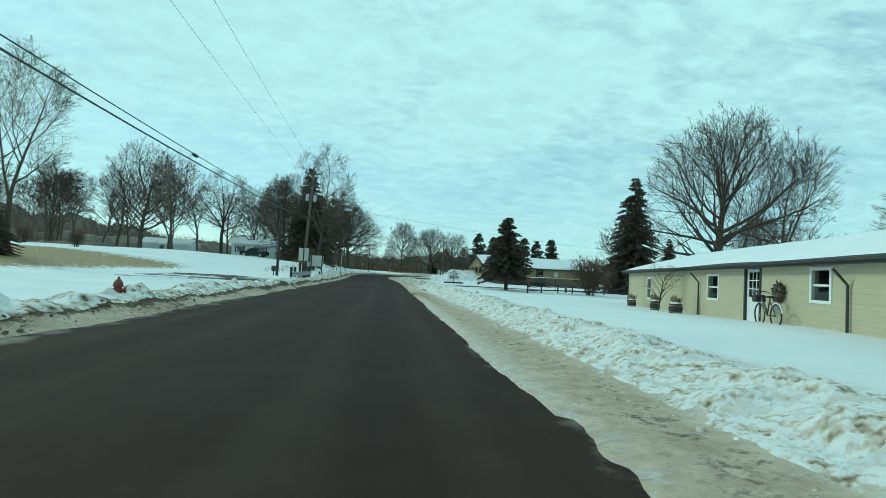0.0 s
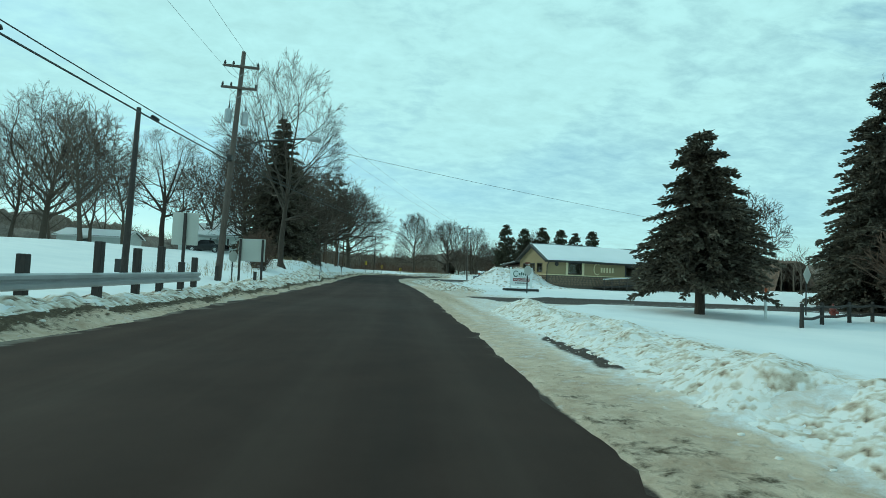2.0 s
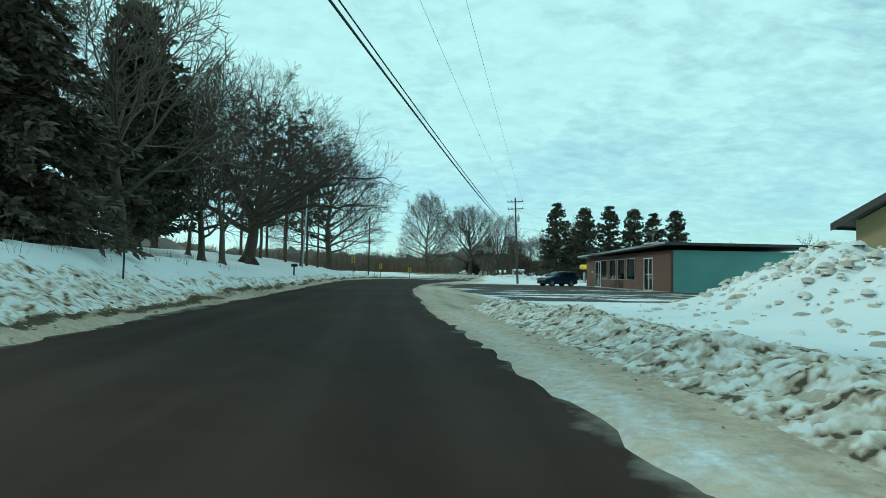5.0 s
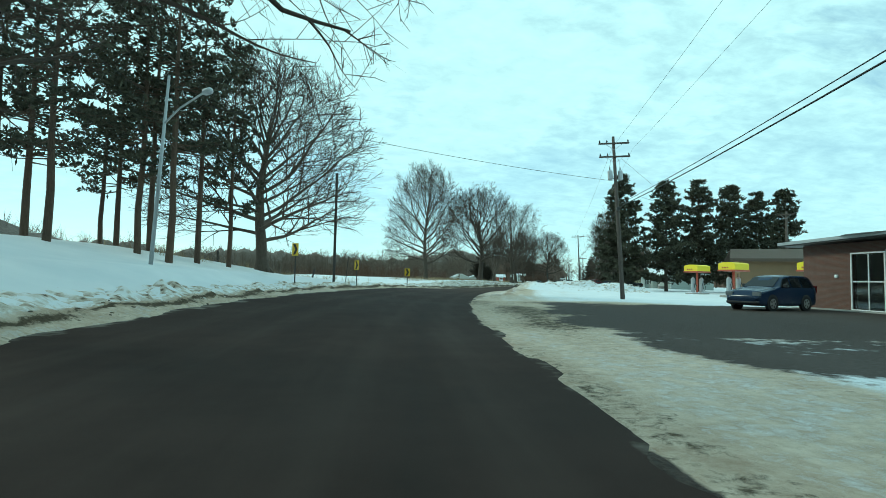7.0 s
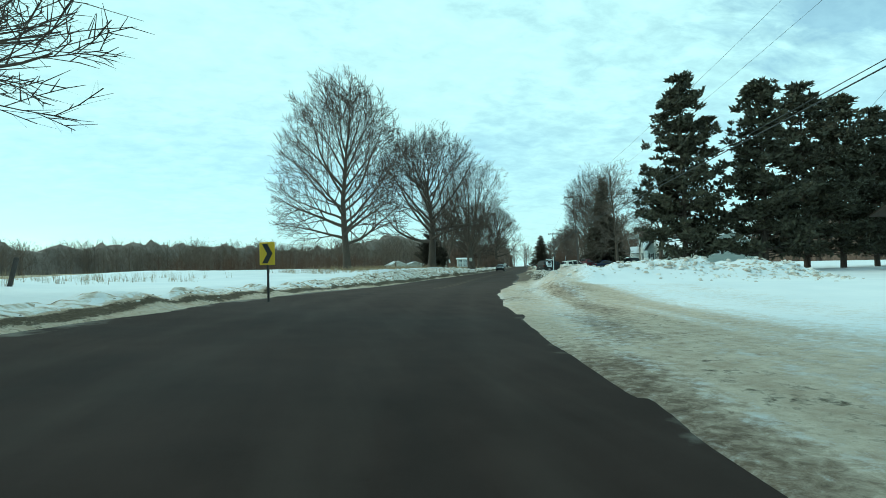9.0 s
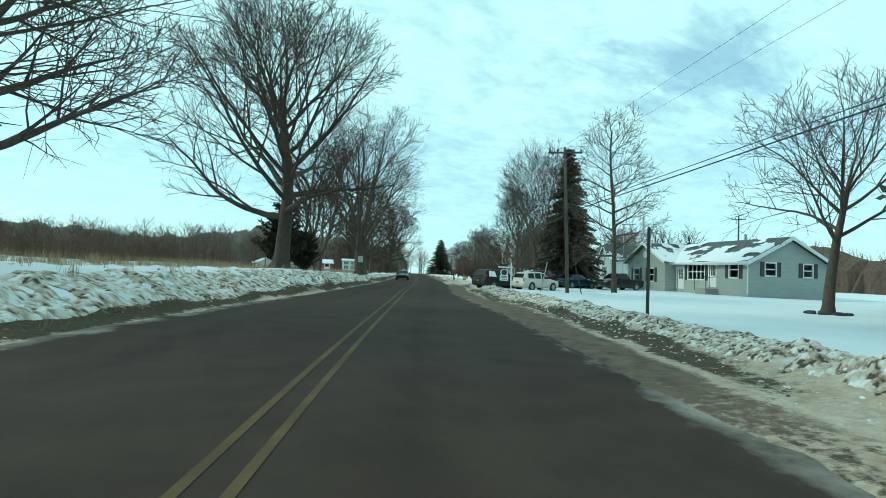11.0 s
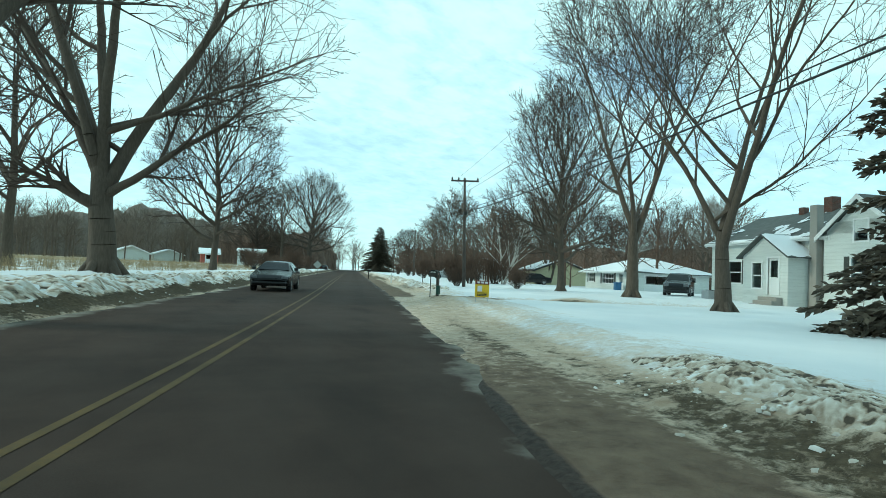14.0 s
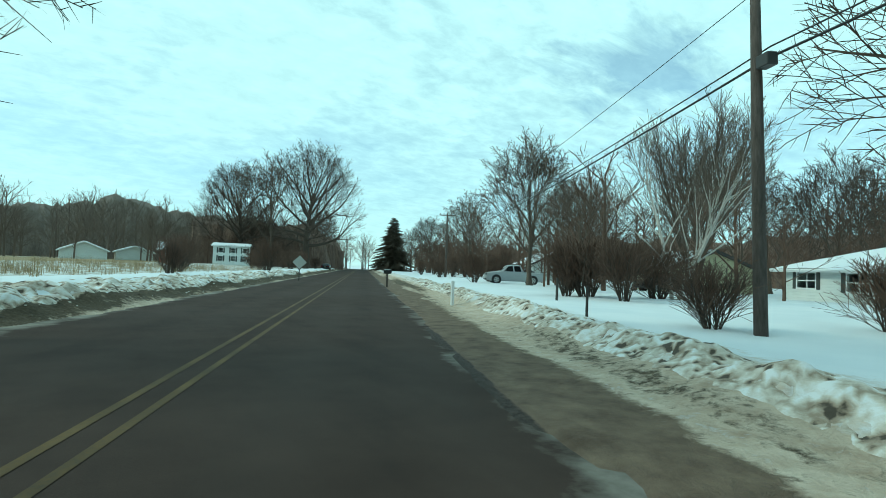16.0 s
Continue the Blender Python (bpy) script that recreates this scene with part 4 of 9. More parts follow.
def crown_kind(key, seed, H, tr, clear, R, low, limbs, el, curl, label, bark_m=None, twig_m=None, subs=(8, 6, 5), peak=0.75, leader=0.72, twig=0.0115, leaders=1, lean=0.0, fan=(0.22, 0.5), low_limbs=0, reach=(), name="bare_tree"):
    """A leafless tree whose limbs grow out to an egg-shaped crown: H tall, R wide to each side, low and clear as parts of H, el the limbs' rise from the lowest to the highest."""
    rng = random.Random(seed)
    thick, thin, fine = [], [], []
    lop = [rng.uniform(0.82, 1.12) for _ in range(7)]

    def outside(p):
        u = (p.z / H - low) / (1 - low)
        if u <= 0 or u >= 1:
            return u >= 1 or (p.x * p.x + p.y * p.y > (R * 0.5) ** 2)
        a = (math.atan2(p.y, p.x) / (2 * math.pi) + 0.5) * 7
        k = lop[int(a) % 7] * (1 - a % 1) + lop[(int(a) + 1) % 7] * (a % 1)
        r = R * k * (0.25 + 0.75 * math.sin(math.pi * u ** peak) ** 0.75)
        return p.x * p.x + p.y * p.y > r * r

    def run(p, d, length, r0, step, wig, rise, bound=True):
        pts, q, dd, gone = [p.copy()], p.copy(), d.copy(), 0.0
        while gone < length:
            dd = (dd + Vector((rng.gauss(0, wig), rng.gauss(0, wig), rng.gauss(0, wig) + rise * step))).normalized()
            q = q + dd * step
            gone += step
            pts.append(q.copy())
            if bound and len(pts) > 2 and outside(q):
                break
        n = len(pts) - 1
        rs = [max(twig, r0 * (1 - 0.85 * (i / n) ** 0.8)) for i in range(n + 1)]
        return pts, rs

    def add(pts, rs, sides, to):
        for a, b, ra, rb in zip(pts, pts[1:], rs, rs[1:]):
            to.append((a, b, ra, rb, sides))

    def offshoots(pts, rs, level, f0):
        n = len(pts) - 1
        length = sum((b - a).length for a, b in zip(pts, pts[1:]))
        for k in range(subs[level]):
            f = f0 + (1 - f0) * (k + rng.uniform(0.15, 1.0)) / subs[level]
            f = min(f, 0.995)
            i = min(int(f * n), n - 1)
            base = pts[i].lerp(pts[i + 1], f * n - i)
            axis = (pts[i + 1] - pts[i]).normalized()
            side = axis.orthogonal().normalized()
            side.rotate(Matrix.Rotation(k * 2.4 + rng.uniform(-0.7, 0.7), 3, axis))
            side.z += 0.12
            ang = rng.uniform(0.45, 0.95)
            d = (axis * math.cos(ang) + side * math.sin(ang)).normalized()
            ln = length * (0.62, 0.60, 0.62)[level] * rng.uniform(0.7, 1.15) * (1.1 - 0.55 * f)
            r0 = max(twig, rs[i] * rng.uniform(0.5, 0.7))
            if level == 2:
                fine.append((base, base + d * max(ln, 0.25), twig))
                continue
            p2, r2 = run(base, d, ln, r0, (0.6, 0.6)[level], (0.06, 0.09)[level], curl * 1.2)
            add(p2, r2, (4, 3)[level], thin)
            if level + 1 < len(subs):
                offshoots(p2, r2, level + 1, 0.2)

    stems = []
    pts, q, dd = [Vector((0, 0, -0.2))], Vector((0, 0, -0.2)), Vector((lean, 0, 1)).normalized()
    top = clear * H * 1.35 if leaders > 1 else leader * H
    n = 9
    for i in range(n):
        dd = (dd + Vector((rng.gauss(0, 0.04), rng.gauss(0, 0.04), 0.05))).normalized()
        q = q + dd * (top / n)
        pts.append(q.copy())
    end = 0.62 if leaders > 1 else 0.30
    rs = [tr * (1 - (1 - end) * i / n) * (1.35 if i == 0 else 1.0) for i in range(n + 1)]
    add(pts, rs, 10, thick)
    if leaders == 1:
        stems.append((pts, rs, clear / leader))
    for k in range(leaders if leaders > 1 else 0):
        a = 2 * math.pi * k / leaders + rng.uniform(-0.5, 0.5)
        t = rng.uniform(*fan)
        p2, r2 = run(pts[-1 - (k % 3)], Vector((math.cos(a) * t, math.sin(a) * t, 1)).normalized(), (0.93 - clear * 1.35) * H * rng.uniform(0.85, 1.0), tr * rng.uniform(0.42, 0.58), 0.8, 0.05, curl * 0.25)
        add(p2, r2, 7, thick)
        stems.append((p2, r2, 0.08))
    j = 0
    if low_limbs:
        stems.append((pts, rs, 0.62))
    for si, (pts, rs, f0) in enumerate(stems):
        n = len(pts) - 1
        m = limbs // len(stems) if si < leaders else low_limbs
        for k in range(m):
            u = (k + rng.uniform(0.1, 0.9)) / m
            f = f0 + (0.99 - f0) * u
            i = min(int(f * n), n - 1)
            base = pts[i].lerp(pts[i + 1], f * n - i)
            a = j * 2.39996 + rng.uniform(-0.3, 0.3)
            j += 1
            e = radians(el[0] + (el[1] - el[0]) * u + rng.uniform(-7, 7))
            d = Vector((math.cos(a) * math.cos(e), math.sin(a) * math.cos(e), math.sin(e)))
            p2, r2 = run(base, d, H, max(twig * 2, rs[i] * rng.uniform(0.48, 0.68)), 0.7, 0.085, curl)
            add(p2, r2, 6, thick)
            offshoots(p2, r2, 0, 0.18)
    # long limbs that reach out beyond the crown, each through a bend to its tip
    for bend, tip in reach:
        p0, b, c = pts[-2] if not stems else stems[-1][0][-2 if low_limbs else 1], Vector(bend), Vector(tip)
        way = []
        for i in range(15):
            u = i / 14
            q = p0 * (1 - u) ** 2 + (b * 1.6 - (p0 + c) * 0.3) * (2 * u * (1 - u)) + c * u * u
            way.append(q + Vector((rng.gauss(0, 0.16), rng.gauss(0, 0.16), rng.gauss(0, 0.16))) * min(1, i / 3))
        rr = [tr * 0.42 * (1 - 0.86 * (i / 14) ** 0.8) for i in range(15)]
        add(way, rr, 8, thick)
        lop[:] = [v * 1.35 for v in lop]
        offshoots(way, rr, 0, 0.3)
        lop[:] = [v / 1.35 for v in lop]
    # root flare
    for k in range(5):
        a = k * 1.2566 + rng.uniform(-0.3, 0.3)
        thick.append((Vector((math.cos(a) * tr * 0.55, math.sin(a) * tr * 0.55, tr * 1.2)), Vector((math.cos(a) * tr * 1.7, math.sin(a) * tr * 1.7, -0.15)), tr * 0.35, tr * 0.30, 5))
    TREE_KINDS[key] = (name, H, tubes_mesh(thick, 6), joined(tubes_mesh(thin, 3), twig_blades(fine, rng)), bark_m or M_BARK, twig_m or M_TWIG, label)


# models
crown_kind("oak_a", 11, 17, 0.50, 0.20, 8.0, 0.14, 24, (10, 64), 0.035, "large bare oak with a broad crown in snow", M_BARK_D, M_TWIG, leader=0.66, subs=(9, 7, 5), twig=0.013)
crown_kind("oak_d", 119, 18.5, 0.62, 0.20, 10.0, 0.12, 30, (14, 46), 0.03, "large bare oak reaching over the road", M_BARK_D, M_TWIG, leaders=5, fan=(0.25, 0.85), subs=(8, 6, 5), peak=0.78, low_limbs=5, reach=(((7.2, -3.5, 5.4), (12.4, 1.2, 6.1)), ((7.0, -1.5, 7.6), (13.2, 0.5, 8.9))))
crown_kind("yard_tree", 33, 14.5, 0.21, 0.19, 2.9, 0.17, 26, (4, 45), 0.05, "bare yard tree with short side branches", M_BARK, M_TWIG_P, leader=0.95, subs=(7, 5, 3), peak=0.62)
crown_kind("oak_c", 113, 18.5, 0.42, 0.30, 6.4, 0.24, 24, (10, 50), 0.02, "bare oak on the bank beside the road", M_BARK_D, M_TWIG, leaders=4, fan=(0.2, 0.75), peak=0.95, low_limbs=3)
crown_kind("oak_e", 211, 18, 0.33, 0.27, 6.8, 0.22, 20, (10, 60), 0.035, "bare oak on the bank beside the road", M_BARK_D, M_TWIG, leaders=3, fan=(0.12, 0.45), subs=(8, 6, 5), peak=0.8, low_limbs=4)
crown_kind("maple_a", 21, 16, 0.34, 0.15, 6.2, 0.10, 25, (14, 72), 0.03, "bare maple with an upright rounded crown", M_BARK, M_TWIG, leader=0.70, peak=0.66, subs=(10, 7, 5), twig=0.014)
crown_kind("maple_b", 22, 16, 0.36, 0.18, 6.0, 0.15, 22, (26, 70), 0.035, "bare maple with a round crown", M_BARK, M_TWIG, leader=0.66, peak=0.8, subs=(8, 6, 5), twig=0.013)
crown_kind("maple_c", 23, 20, 0.40, 0.14, 5.8, 0.20, 21, (38, 66), 0.04, "tall bare maple with several steep limbs", M_BARK, M_TWIG, leaders=3, peak=1.1)
crown_kind("maple_d", 24, 20, 0.36, 0.22, 5.2, 0.22, 18, (42, 70), 0.04, "tall upright bare maple", M_BARK, M_TWIG, leaders=2, peak=1.15)
crown_kind("maple_e", 27, 20, 0.52, 0.15, 7.6, 0.17, 24, (22, 60), 0.03, "large old bare maple forking low into thick limbs", M_BARK, M_TWIG, leaders=4, fan=(0.2, 0.55), peak=0.9, low_limbs=4)
crown_kind("yard_oak", 36, 9.8, 0.24, 0.30, 4.3, 0.24, 14, (16, 62), 0.05, "bare yard tree with few crooked branches", M_BARK, M_TWIG, leader=0.62, subs=(6, 5, 4), peak=0.75, twig=0.010)
tree_kind("slim_a", 31, 13, 0.16, 0.22, 3, (14, 7, 5), 0.70, 0.8, "slim bare tree with fine branches", M_BARK, M_TWIG_P, twig=0.008)
tree_kind("slim_b", 32, 12, 0.17, 0.28, 3, (12, 7, 5), 0.6, 1.0, "slim bare tree in the snow", M_BARK, M_TWIG, twig=0.009)
crown_kind("far_a", 41, 14, 0.26, 0.2, 5.0, 0.18, 14, (30, 70), 0.03, "bare tree on the far side of the snow", M_BARK, M_TWIG_P, subs=(7, 5, 4), twig=0.02)
crown_kind("far_b", 42, 13, 0.24, 0.15, 4.2, 0.15, 14, (38, 72), 0.04, "bare tree at the edge of the wood", M_BARK, M_TWIG, subs=(7, 5, 4), twig=0.02, leaders=2)
tree_kind("poplar", 43, 16, 0.26, 0.1, 3, (15, 9, 6), 0.42, 1.3, "tall clump of bare trees with steep branches", M_BARK, M_TWIG_P, twig=0.014, forks=4)
tree_kind("birch", 51, 9, 0.14, 0.15, 3, (10, 6, 6), 0.55, 0.9, "pale bare birch with several stems", M_BIRCH, M_TWIG_P, twig=0.008, forks=3)
tree_kind("bush", 61, 2.6, 0.030, 0.05, 2, (9, 7), 0.55, 0.9, "leafless shrub with many thin stems", M_BARK_D, M_TWIG_R, name="bare_shrub", twig=0.007, forks=16, light=True)
tree_kind("bush_w", 62, 2.2, 0.035, 0.05, 2, (9, 7), 0.7, 0.6, "low leafless shrub in the snow", M_BARK_D, M_TWIG_R, name="bare_shrub", twig=0.007, forks=14, light=True)
spruce_kind("spruce_a", 71, 8.0, 3.1, "dense dark spruce growing in the snow", low=0.20, ragged=0.32, layers=36, per=15, leaf=0.27, curve=0.75)
spruce_kind("spruce_b", 72, 14.0, 4.0, "tall dark spruce with drooping branches", low=0.04, layers=50, per=12, leaf=0.36, ragged=0.35, curve=0.8)
spruce_kind("spruce_c", 73, 17.0, 4.5, "tall conical dark spruce in the yard", low=0.03, layers=60, per=13, leaf=0.38, ragged=0.35, curve=0.8)
spruce_kind("cedar", 74, 4.2, 1.6, "dark evergreen bush under the tree", low=0.02, layers=24, per=8, leaf=0.35, mat=M_CEDAR, name="evergreen_bush", droop=-0.6, curve=0.38, ragged=0.65)
pine_kind("pine_a", 81, 16, 3.6, 0.09, "tall dark white pine by the car wash", whorls=26, leaf=0.40, per=21, cone=1, density=1.75)
pine_kind("pine_b", 82, 15, 3.3, 0.10, "dark white pine with layered branches", whorls=24, leaf=0.40, per=21, cone=1, density=1.75)
pine_kind("redpine_a", 83, 20, 3.2, 0.21, "tall red pine with a bare trunk", whorls=15, leaf=0.34, per=11, bark_m=M_BARK_R, trunk_r=0.22)
pine_kind("redpine_b", 84, 19, 2.8, 0.30, "slender red pine with a high crown", whorls=12, leaf=0.34, per=11, bark_m=M_BARK_R, trunk_r=0.2)

# along the first stretch
put_tree("spruce_a", 12.0, 52.0, 7.3, 20, wide=1.15)
put_tree("spruce_b", 30.4, 62.7, 14.5, 60)
put_tree("bush", 20.0, 50.0, 4.2, 0, wide=1.2, label="bare ornamental shrub by the rail fence")
put_tree("oak_a", 38.8, 58.5, 21, 40, label="very large bare oak behind the cream building")
put_tree("maple_c", 46.0, 58.0, 20, 10)
put_tree("far_a", 75, 66, 17, 20)
put_tree("far_b", 86, 60, 16, 120)
put_tree("maple_a", 70, 92, 14, 0, wide=1.25, label="round bare tree far behind the restaurant")
put_tree("far_b", 40, 88, 11, 60)
put_tree("spruce_b", 47, 84, 9, 0)
for i, (x, y, h) in enumerate(((-47.5, 107.5, 20), (-39.4, 101.7, 17), (-24, 118, 16), (-52, 108, 15), (-60, 100, 15), (-68, 98, 14), (-76, 96, 14), (-85, 100, 15), (-95, 95, 15))):
    put_tree(("maple_b", "far_a", "maple_d", "far_a", "far_b", "far_b")[i % 6], x, y, h, i * 67)
put_tree("oak_c", -33.0, 109.5, 17, 15, label="dark bare oak on the snowy hill")
for i, (x, y, h) in enumerate(((-47, 121, 14), (-58, 126, 15), (-66, 112, 15), (-72, 124, 14), (-82, 114, 15), (-92, 110, 14), (-104, 104, 15), (-36, 124, 14), (-29, 128, 14))):
    put_tree(("far_b", "far_a")[i % 2], x, y, h, i * 43)
put_tree("maple_d", -26.5, 40, 14, 0, label="tall bare tree at the edge of the snowy hill")
put_tree("spruce_b", -25.6, 36.5, 4.6, 0, wide=1.5, label="small dark evergreen on the snowy hill")
for i, (x, y, h) in enumerate(((-100, 118, 14), (-88, 106, 15), (-79, 104, 14), (-73, 106, 15), (-63, 106, 14), (-56, 101, 13), (-44, 112, 16), (-36, 105, 15), (-28, 113, 14), (-22, 124, 15), (-68, 118, 15), (-50, 99, 12))):
    put_tree(("far_a", "maple_d", "far_b", "slim_b")[i % 4], x, y, h, i * 71, label="bare tree among others on the snowy hill")
put_tree("oak_e", -9.7, 77.8, 17.4, 75, wide=0.78, label="bare oak on the bank beside the road")
put_tree("spruce_b", -14.4, 97.5, 17.4, 10, wide=1.05)
for i, (x, y, h) in enumerate(((-12.5, 104, 13), (-15, 110, 14), (-19, 100, 15), (-18, 116, 13), (-11.5, 114, 12))):
    put_tree(("far_a", "pine_b", "maple_a", "pine_b", "far_b")[i], x, y, h, i * 50)
for i, (x, y, h) in enumerate(((-17.5, 124, 11), (-14.6, 119, 12), (-20, 121, 13))):
    put_tree(("far_b", "maple_a", "far_a")[i], x, y, h, i * 70)
# oaks and red pines at the bend
put_tree("oak_d", -14.9, 131.7, 18.5, 0)
put_tree("oak_a", -30, 146, 16, 100)
for i, (x, y, h) in enumerate(((-15.5, 151, 19), (-13.3, 149.8, 20), (-17.5, 146, 18), (-16.5, 155, 20), (-21, 150, 19), (-13.5, 155, 19), (-19.5, 157, 18), (-24, 152, 18), (-12.6, 159, 17), (-22, 160, 17))):
    put_tree(("redpine_a", "redpine_b")[i % 2], x, y, h, i * 77)
put_tree("maple_a", -11.9, 166.8, 19, 30, wide=1.36, label="bare maple with a wide rounded crown at the bend")
# beyond the bend
put_tree("maple_a", 6.0, 206.6, 18.5, 10, wide=0.98)
put_tree("oak_a", 18.7, 225.2, 18.8, 160, wide=1.0, label="large bare oak above the roadside bank")
put_tree("cedar", 19.5, 230.0, 4.8, 120, wide=0.85)
put_tree("cedar", 21.3, 230.6, 3.0, 50, wide=0.95)
for i, (x, y, h) in enumerate(((33.2, 191.8, 16.4), (38.5, 189, 15.5), (44.5, 190.7, 16.0), (50.6, 192.4, 16.0), (55.5, 193, 15.0), (61.9, 195.1, 16.2))):
    put_tree(("pine_a", "pine_b")[i % 2], x, y, h, i * 91)
# the straight
put_tree("yard_oak", 37.1, 200.6, 9.8, 40, label="bare yard tree with a ring of edging")
put_tree("yard_tree", 45.2, 221.3, 14.8, 10, label="bare yard tree with short side branches")
put_tree("spruce_c", 51.35, 235.0, 15.5, 0, wide=1.06)
put_tree("maple_e", 30.6, 246.0, 20, 40)
put_tree("maple_e", 33.9, 255.5, 20, 150)
put_tree("slim_b", 24.8, 240.4, 15, 10)
put_tree("slim_a", 25.3, 244.8, 15, 140)
put_tree("slim_b", 22.5, 236.5, 12, 0)
put_tree("far_a", 30.2, 264.0, 13, 90)
put_tree("maple_a", 40.2, 271.6, 14.8, 150, wide=0.76)
put_tree("maple_a", 61.8, 260.3, 14.8, 0, wide=0.9)
put_tree("maple_c", 59.6, 252.5, 21, 120, wide=0.9)
put_tree("maple_c", 55.2, 244.7, 18.5, 10, wide=0.95)
put_tree("slim_b", 72.6, 262.8, 9, 0)
put_tree("birch", 68.4, 275.0, 9.5, 0)
put_tree("bush", 56.5, 265.9, 1.7, 30, wide=1.45)
put_tree("bush", 64.5, 277.0, 3.2, 10, wide=1.6)
put_tree("bush", 67.8, 275.6, 3.0, 130, wide=1.6)
put_tree("poplar", 83.5, 284.0, 14.5, 0)
put_tree("far_a", 73.5, 291.5, 11.5, 40)
put_tree("bush", 61.0, 264.2, 2.0, 80, wide=1.3)
put_tree("far_b", 74, 292, 11, 60)
put_tree("slim_a", 70, 283, 8, 0)
for i, (x, y, h) in enumerate(((90, 277, 10.5), (96, 270, 11), (93, 283, 10), (86, 262, 9.5), (101, 278, 12))):
    put_tree(("far_b", "far_a")[i % 2], x, y, h, i * 64, label="bare tree behind the white ranch house")
put_tree("spruce_b", 111.5, 394, 15.0, 0, wide=1.5)
for i, (st_, off, h) in enumerate(((374, -11, 23), (376, -18, 21), (400, -11, 15), (380, -25, 20), (420, -12, 14), (435, -14, 14), (385, -24, 13), (352, 17, 13), (372, 20, 14), (396, 16, 13), (330, 26, 13), (312, 34, 12), (348, 32, 14), (425, 14, 12))):
    a_, b_ = at(st_, off)
    put_tree(("oak_a", "far_a", "far_b")[i % 3], float(a_), float(b_), h, i * 57, label="bare tree beside the far road")


# ---- far woods ----
def light_crown(rng):
    """A light leafless tree, one metre tall: bars and flat twigs."""
    segs, twigs = [], []
    w = rng.uniform(0.22, 0.34)
    top = Vector((rng.gauss(0, 0.02), rng.gauss(0, 0.02), 0.8))
    segs.append((Vector((0, 0, 0)), top, 0.014, 0.004, 4))
    for k in range(13):
        f = 0.2 + 0.8 * (k + rng.random()) / 13
        p = Vector((0, 0, 0)).lerp(top, f)
        a, e = k * 2.4 + rng.uniform(-0.4, 0.4), radians(rng.uniform(25, 50) + 25 * f)
        ln = (w * 1.5) * (1.15 - 0.75 * f) * rng.uniform(0.75, 1.15)
        d = Vector((math.cos(a) * math.cos(e), math.sin(a) * math.cos(e), math.sin(e)))
        q = p + d * ln
        segs.append((p, q, 0.0055, 0.0018, 3))
        for j in range(5):
            g = rng.uniform(0.25, 1.0)
            v = p.lerp(q, g)
            d2 = (d + Vector((rng.gauss(0, 0.55), rng.gauss(0, 0.55), rng.gauss(0.25, 0.4)))).normalized()
            v2 = v + d2 * ln * rng.uniform(0.3, 0.6)
            twigs.append((v, v2, 0.0021))
            for _ in range(3):
                v3 = v.lerp(v2, rng.uniform(0.3, 1))
                d3 = (d2 + Vector((rng.gauss(0, 0.6), rng.gauss(0, 0.6), rng.gauss(0.2, 0.5)))).normalized()
                twigs.append((v3, v3 + d3 * ln * rng.uniform(0.15, 0.32), 0.0015))
    verts, faces = tubes_mesh(segs, 3)
    for a, b, r in twigs:
        d = (b - a).normalized()
        s1 = d.orthogonal().normalized()
        s1.rotate(Matrix.Rotation(rng.uniform(0, 3.14), 3, d))
        k = len(verts)
        verts += [a - s1 * r, a + s1 * r, b + s1 * r * 0.5, b - s1 * r * 0.5]
        faces.append((k, k + 1, k + 2, k + 3))
    return np.array([tuple(v) for v in verts]), np.array(faces)


_lc = random.Random(404)
LIGHT = [light_crown(_lc) for _ in range(7)]


def far_wood(name, label, spots, seed, twig_mat, hmin, hmax, wide=1.0):
    """Many leafless trees, too far off to count."""
    rng = random.Random(seed)
    vs, fs, k = [], [], 0
    for x, y in spots:
        v, f = LIGHT[rng.randrange(7)]
        h, a = rng.uniform(hmin, hmax), rng.uniform(0, 6.28)
        c, s_ = math.cos(a) * wide, math.sin(a) * wide
        z = ground_z(x, y) - 0.3
        vs.append(np.stack([(v[:, 0] * c - v[:, 1] * s_) * h + x, (v[:, 0] * s_ + v[:, 1] * c) * h + y, v[:, 2] * h * rng.uniform(0.95, 1.1) + z], 1))
        fs.append(f + k)
        k += len(v)
    ob = mesh_object(name, np.vstack(vs).tolist(), np.vstack(fs).tolist(), twig_mat)
    return tagged(ob, label, "wood", kind="stuff")


_r = random.Random(5)
far_wood("far_wood", "distant bare brown woods beyond the snowy field", [(x, y) for x, y in
         ((_r.uniform(-230, 70), _r.uniform(385, 450)) for _ in range(480)) if y - 1.0 * x > 320], 6, M_TWIG_P, 10, 16, 1.2)
far_wood("far_wood", "bare woods beside the snowy field", [(-120 + _r.uniform(-50, 30), 120 + _r.uniform(0, 260)) for k in range(240)], 7, M_TWIG_P, 9, 15, 1.2)
far_wood("roadside_brush", "dense reddish brush and bare trees along the road", [q for q in (tuple(float(v) for v in at(_r.uniform(335, 470), -_r.uniform(11, 34))) for _ in range(260)) if q[1] > 369 or q[0] > 77], 8, M_TWIG_R, 4, 9, 1.3)
far_wood("roadside_brush", "bare trees behind the far houses", [tuple(float(v) for v in at(_r.uniform(288, 470), _r.uniform(13, 50))) for _ in range(260)], 9, M_TWIG_R, 4, 11, 1.3)
far_wood("far_wood", "bare trees behind the houses", [q for q in (tuple(float(v) for v in at(_r.uniform(232, 340), _r.uniform(50, 90))) for _ in range(170)) if q[0] - 16.4 < 1.3 * (q[1] - 195.9)], 10, M_TWIG, 9, 16, 1.2)
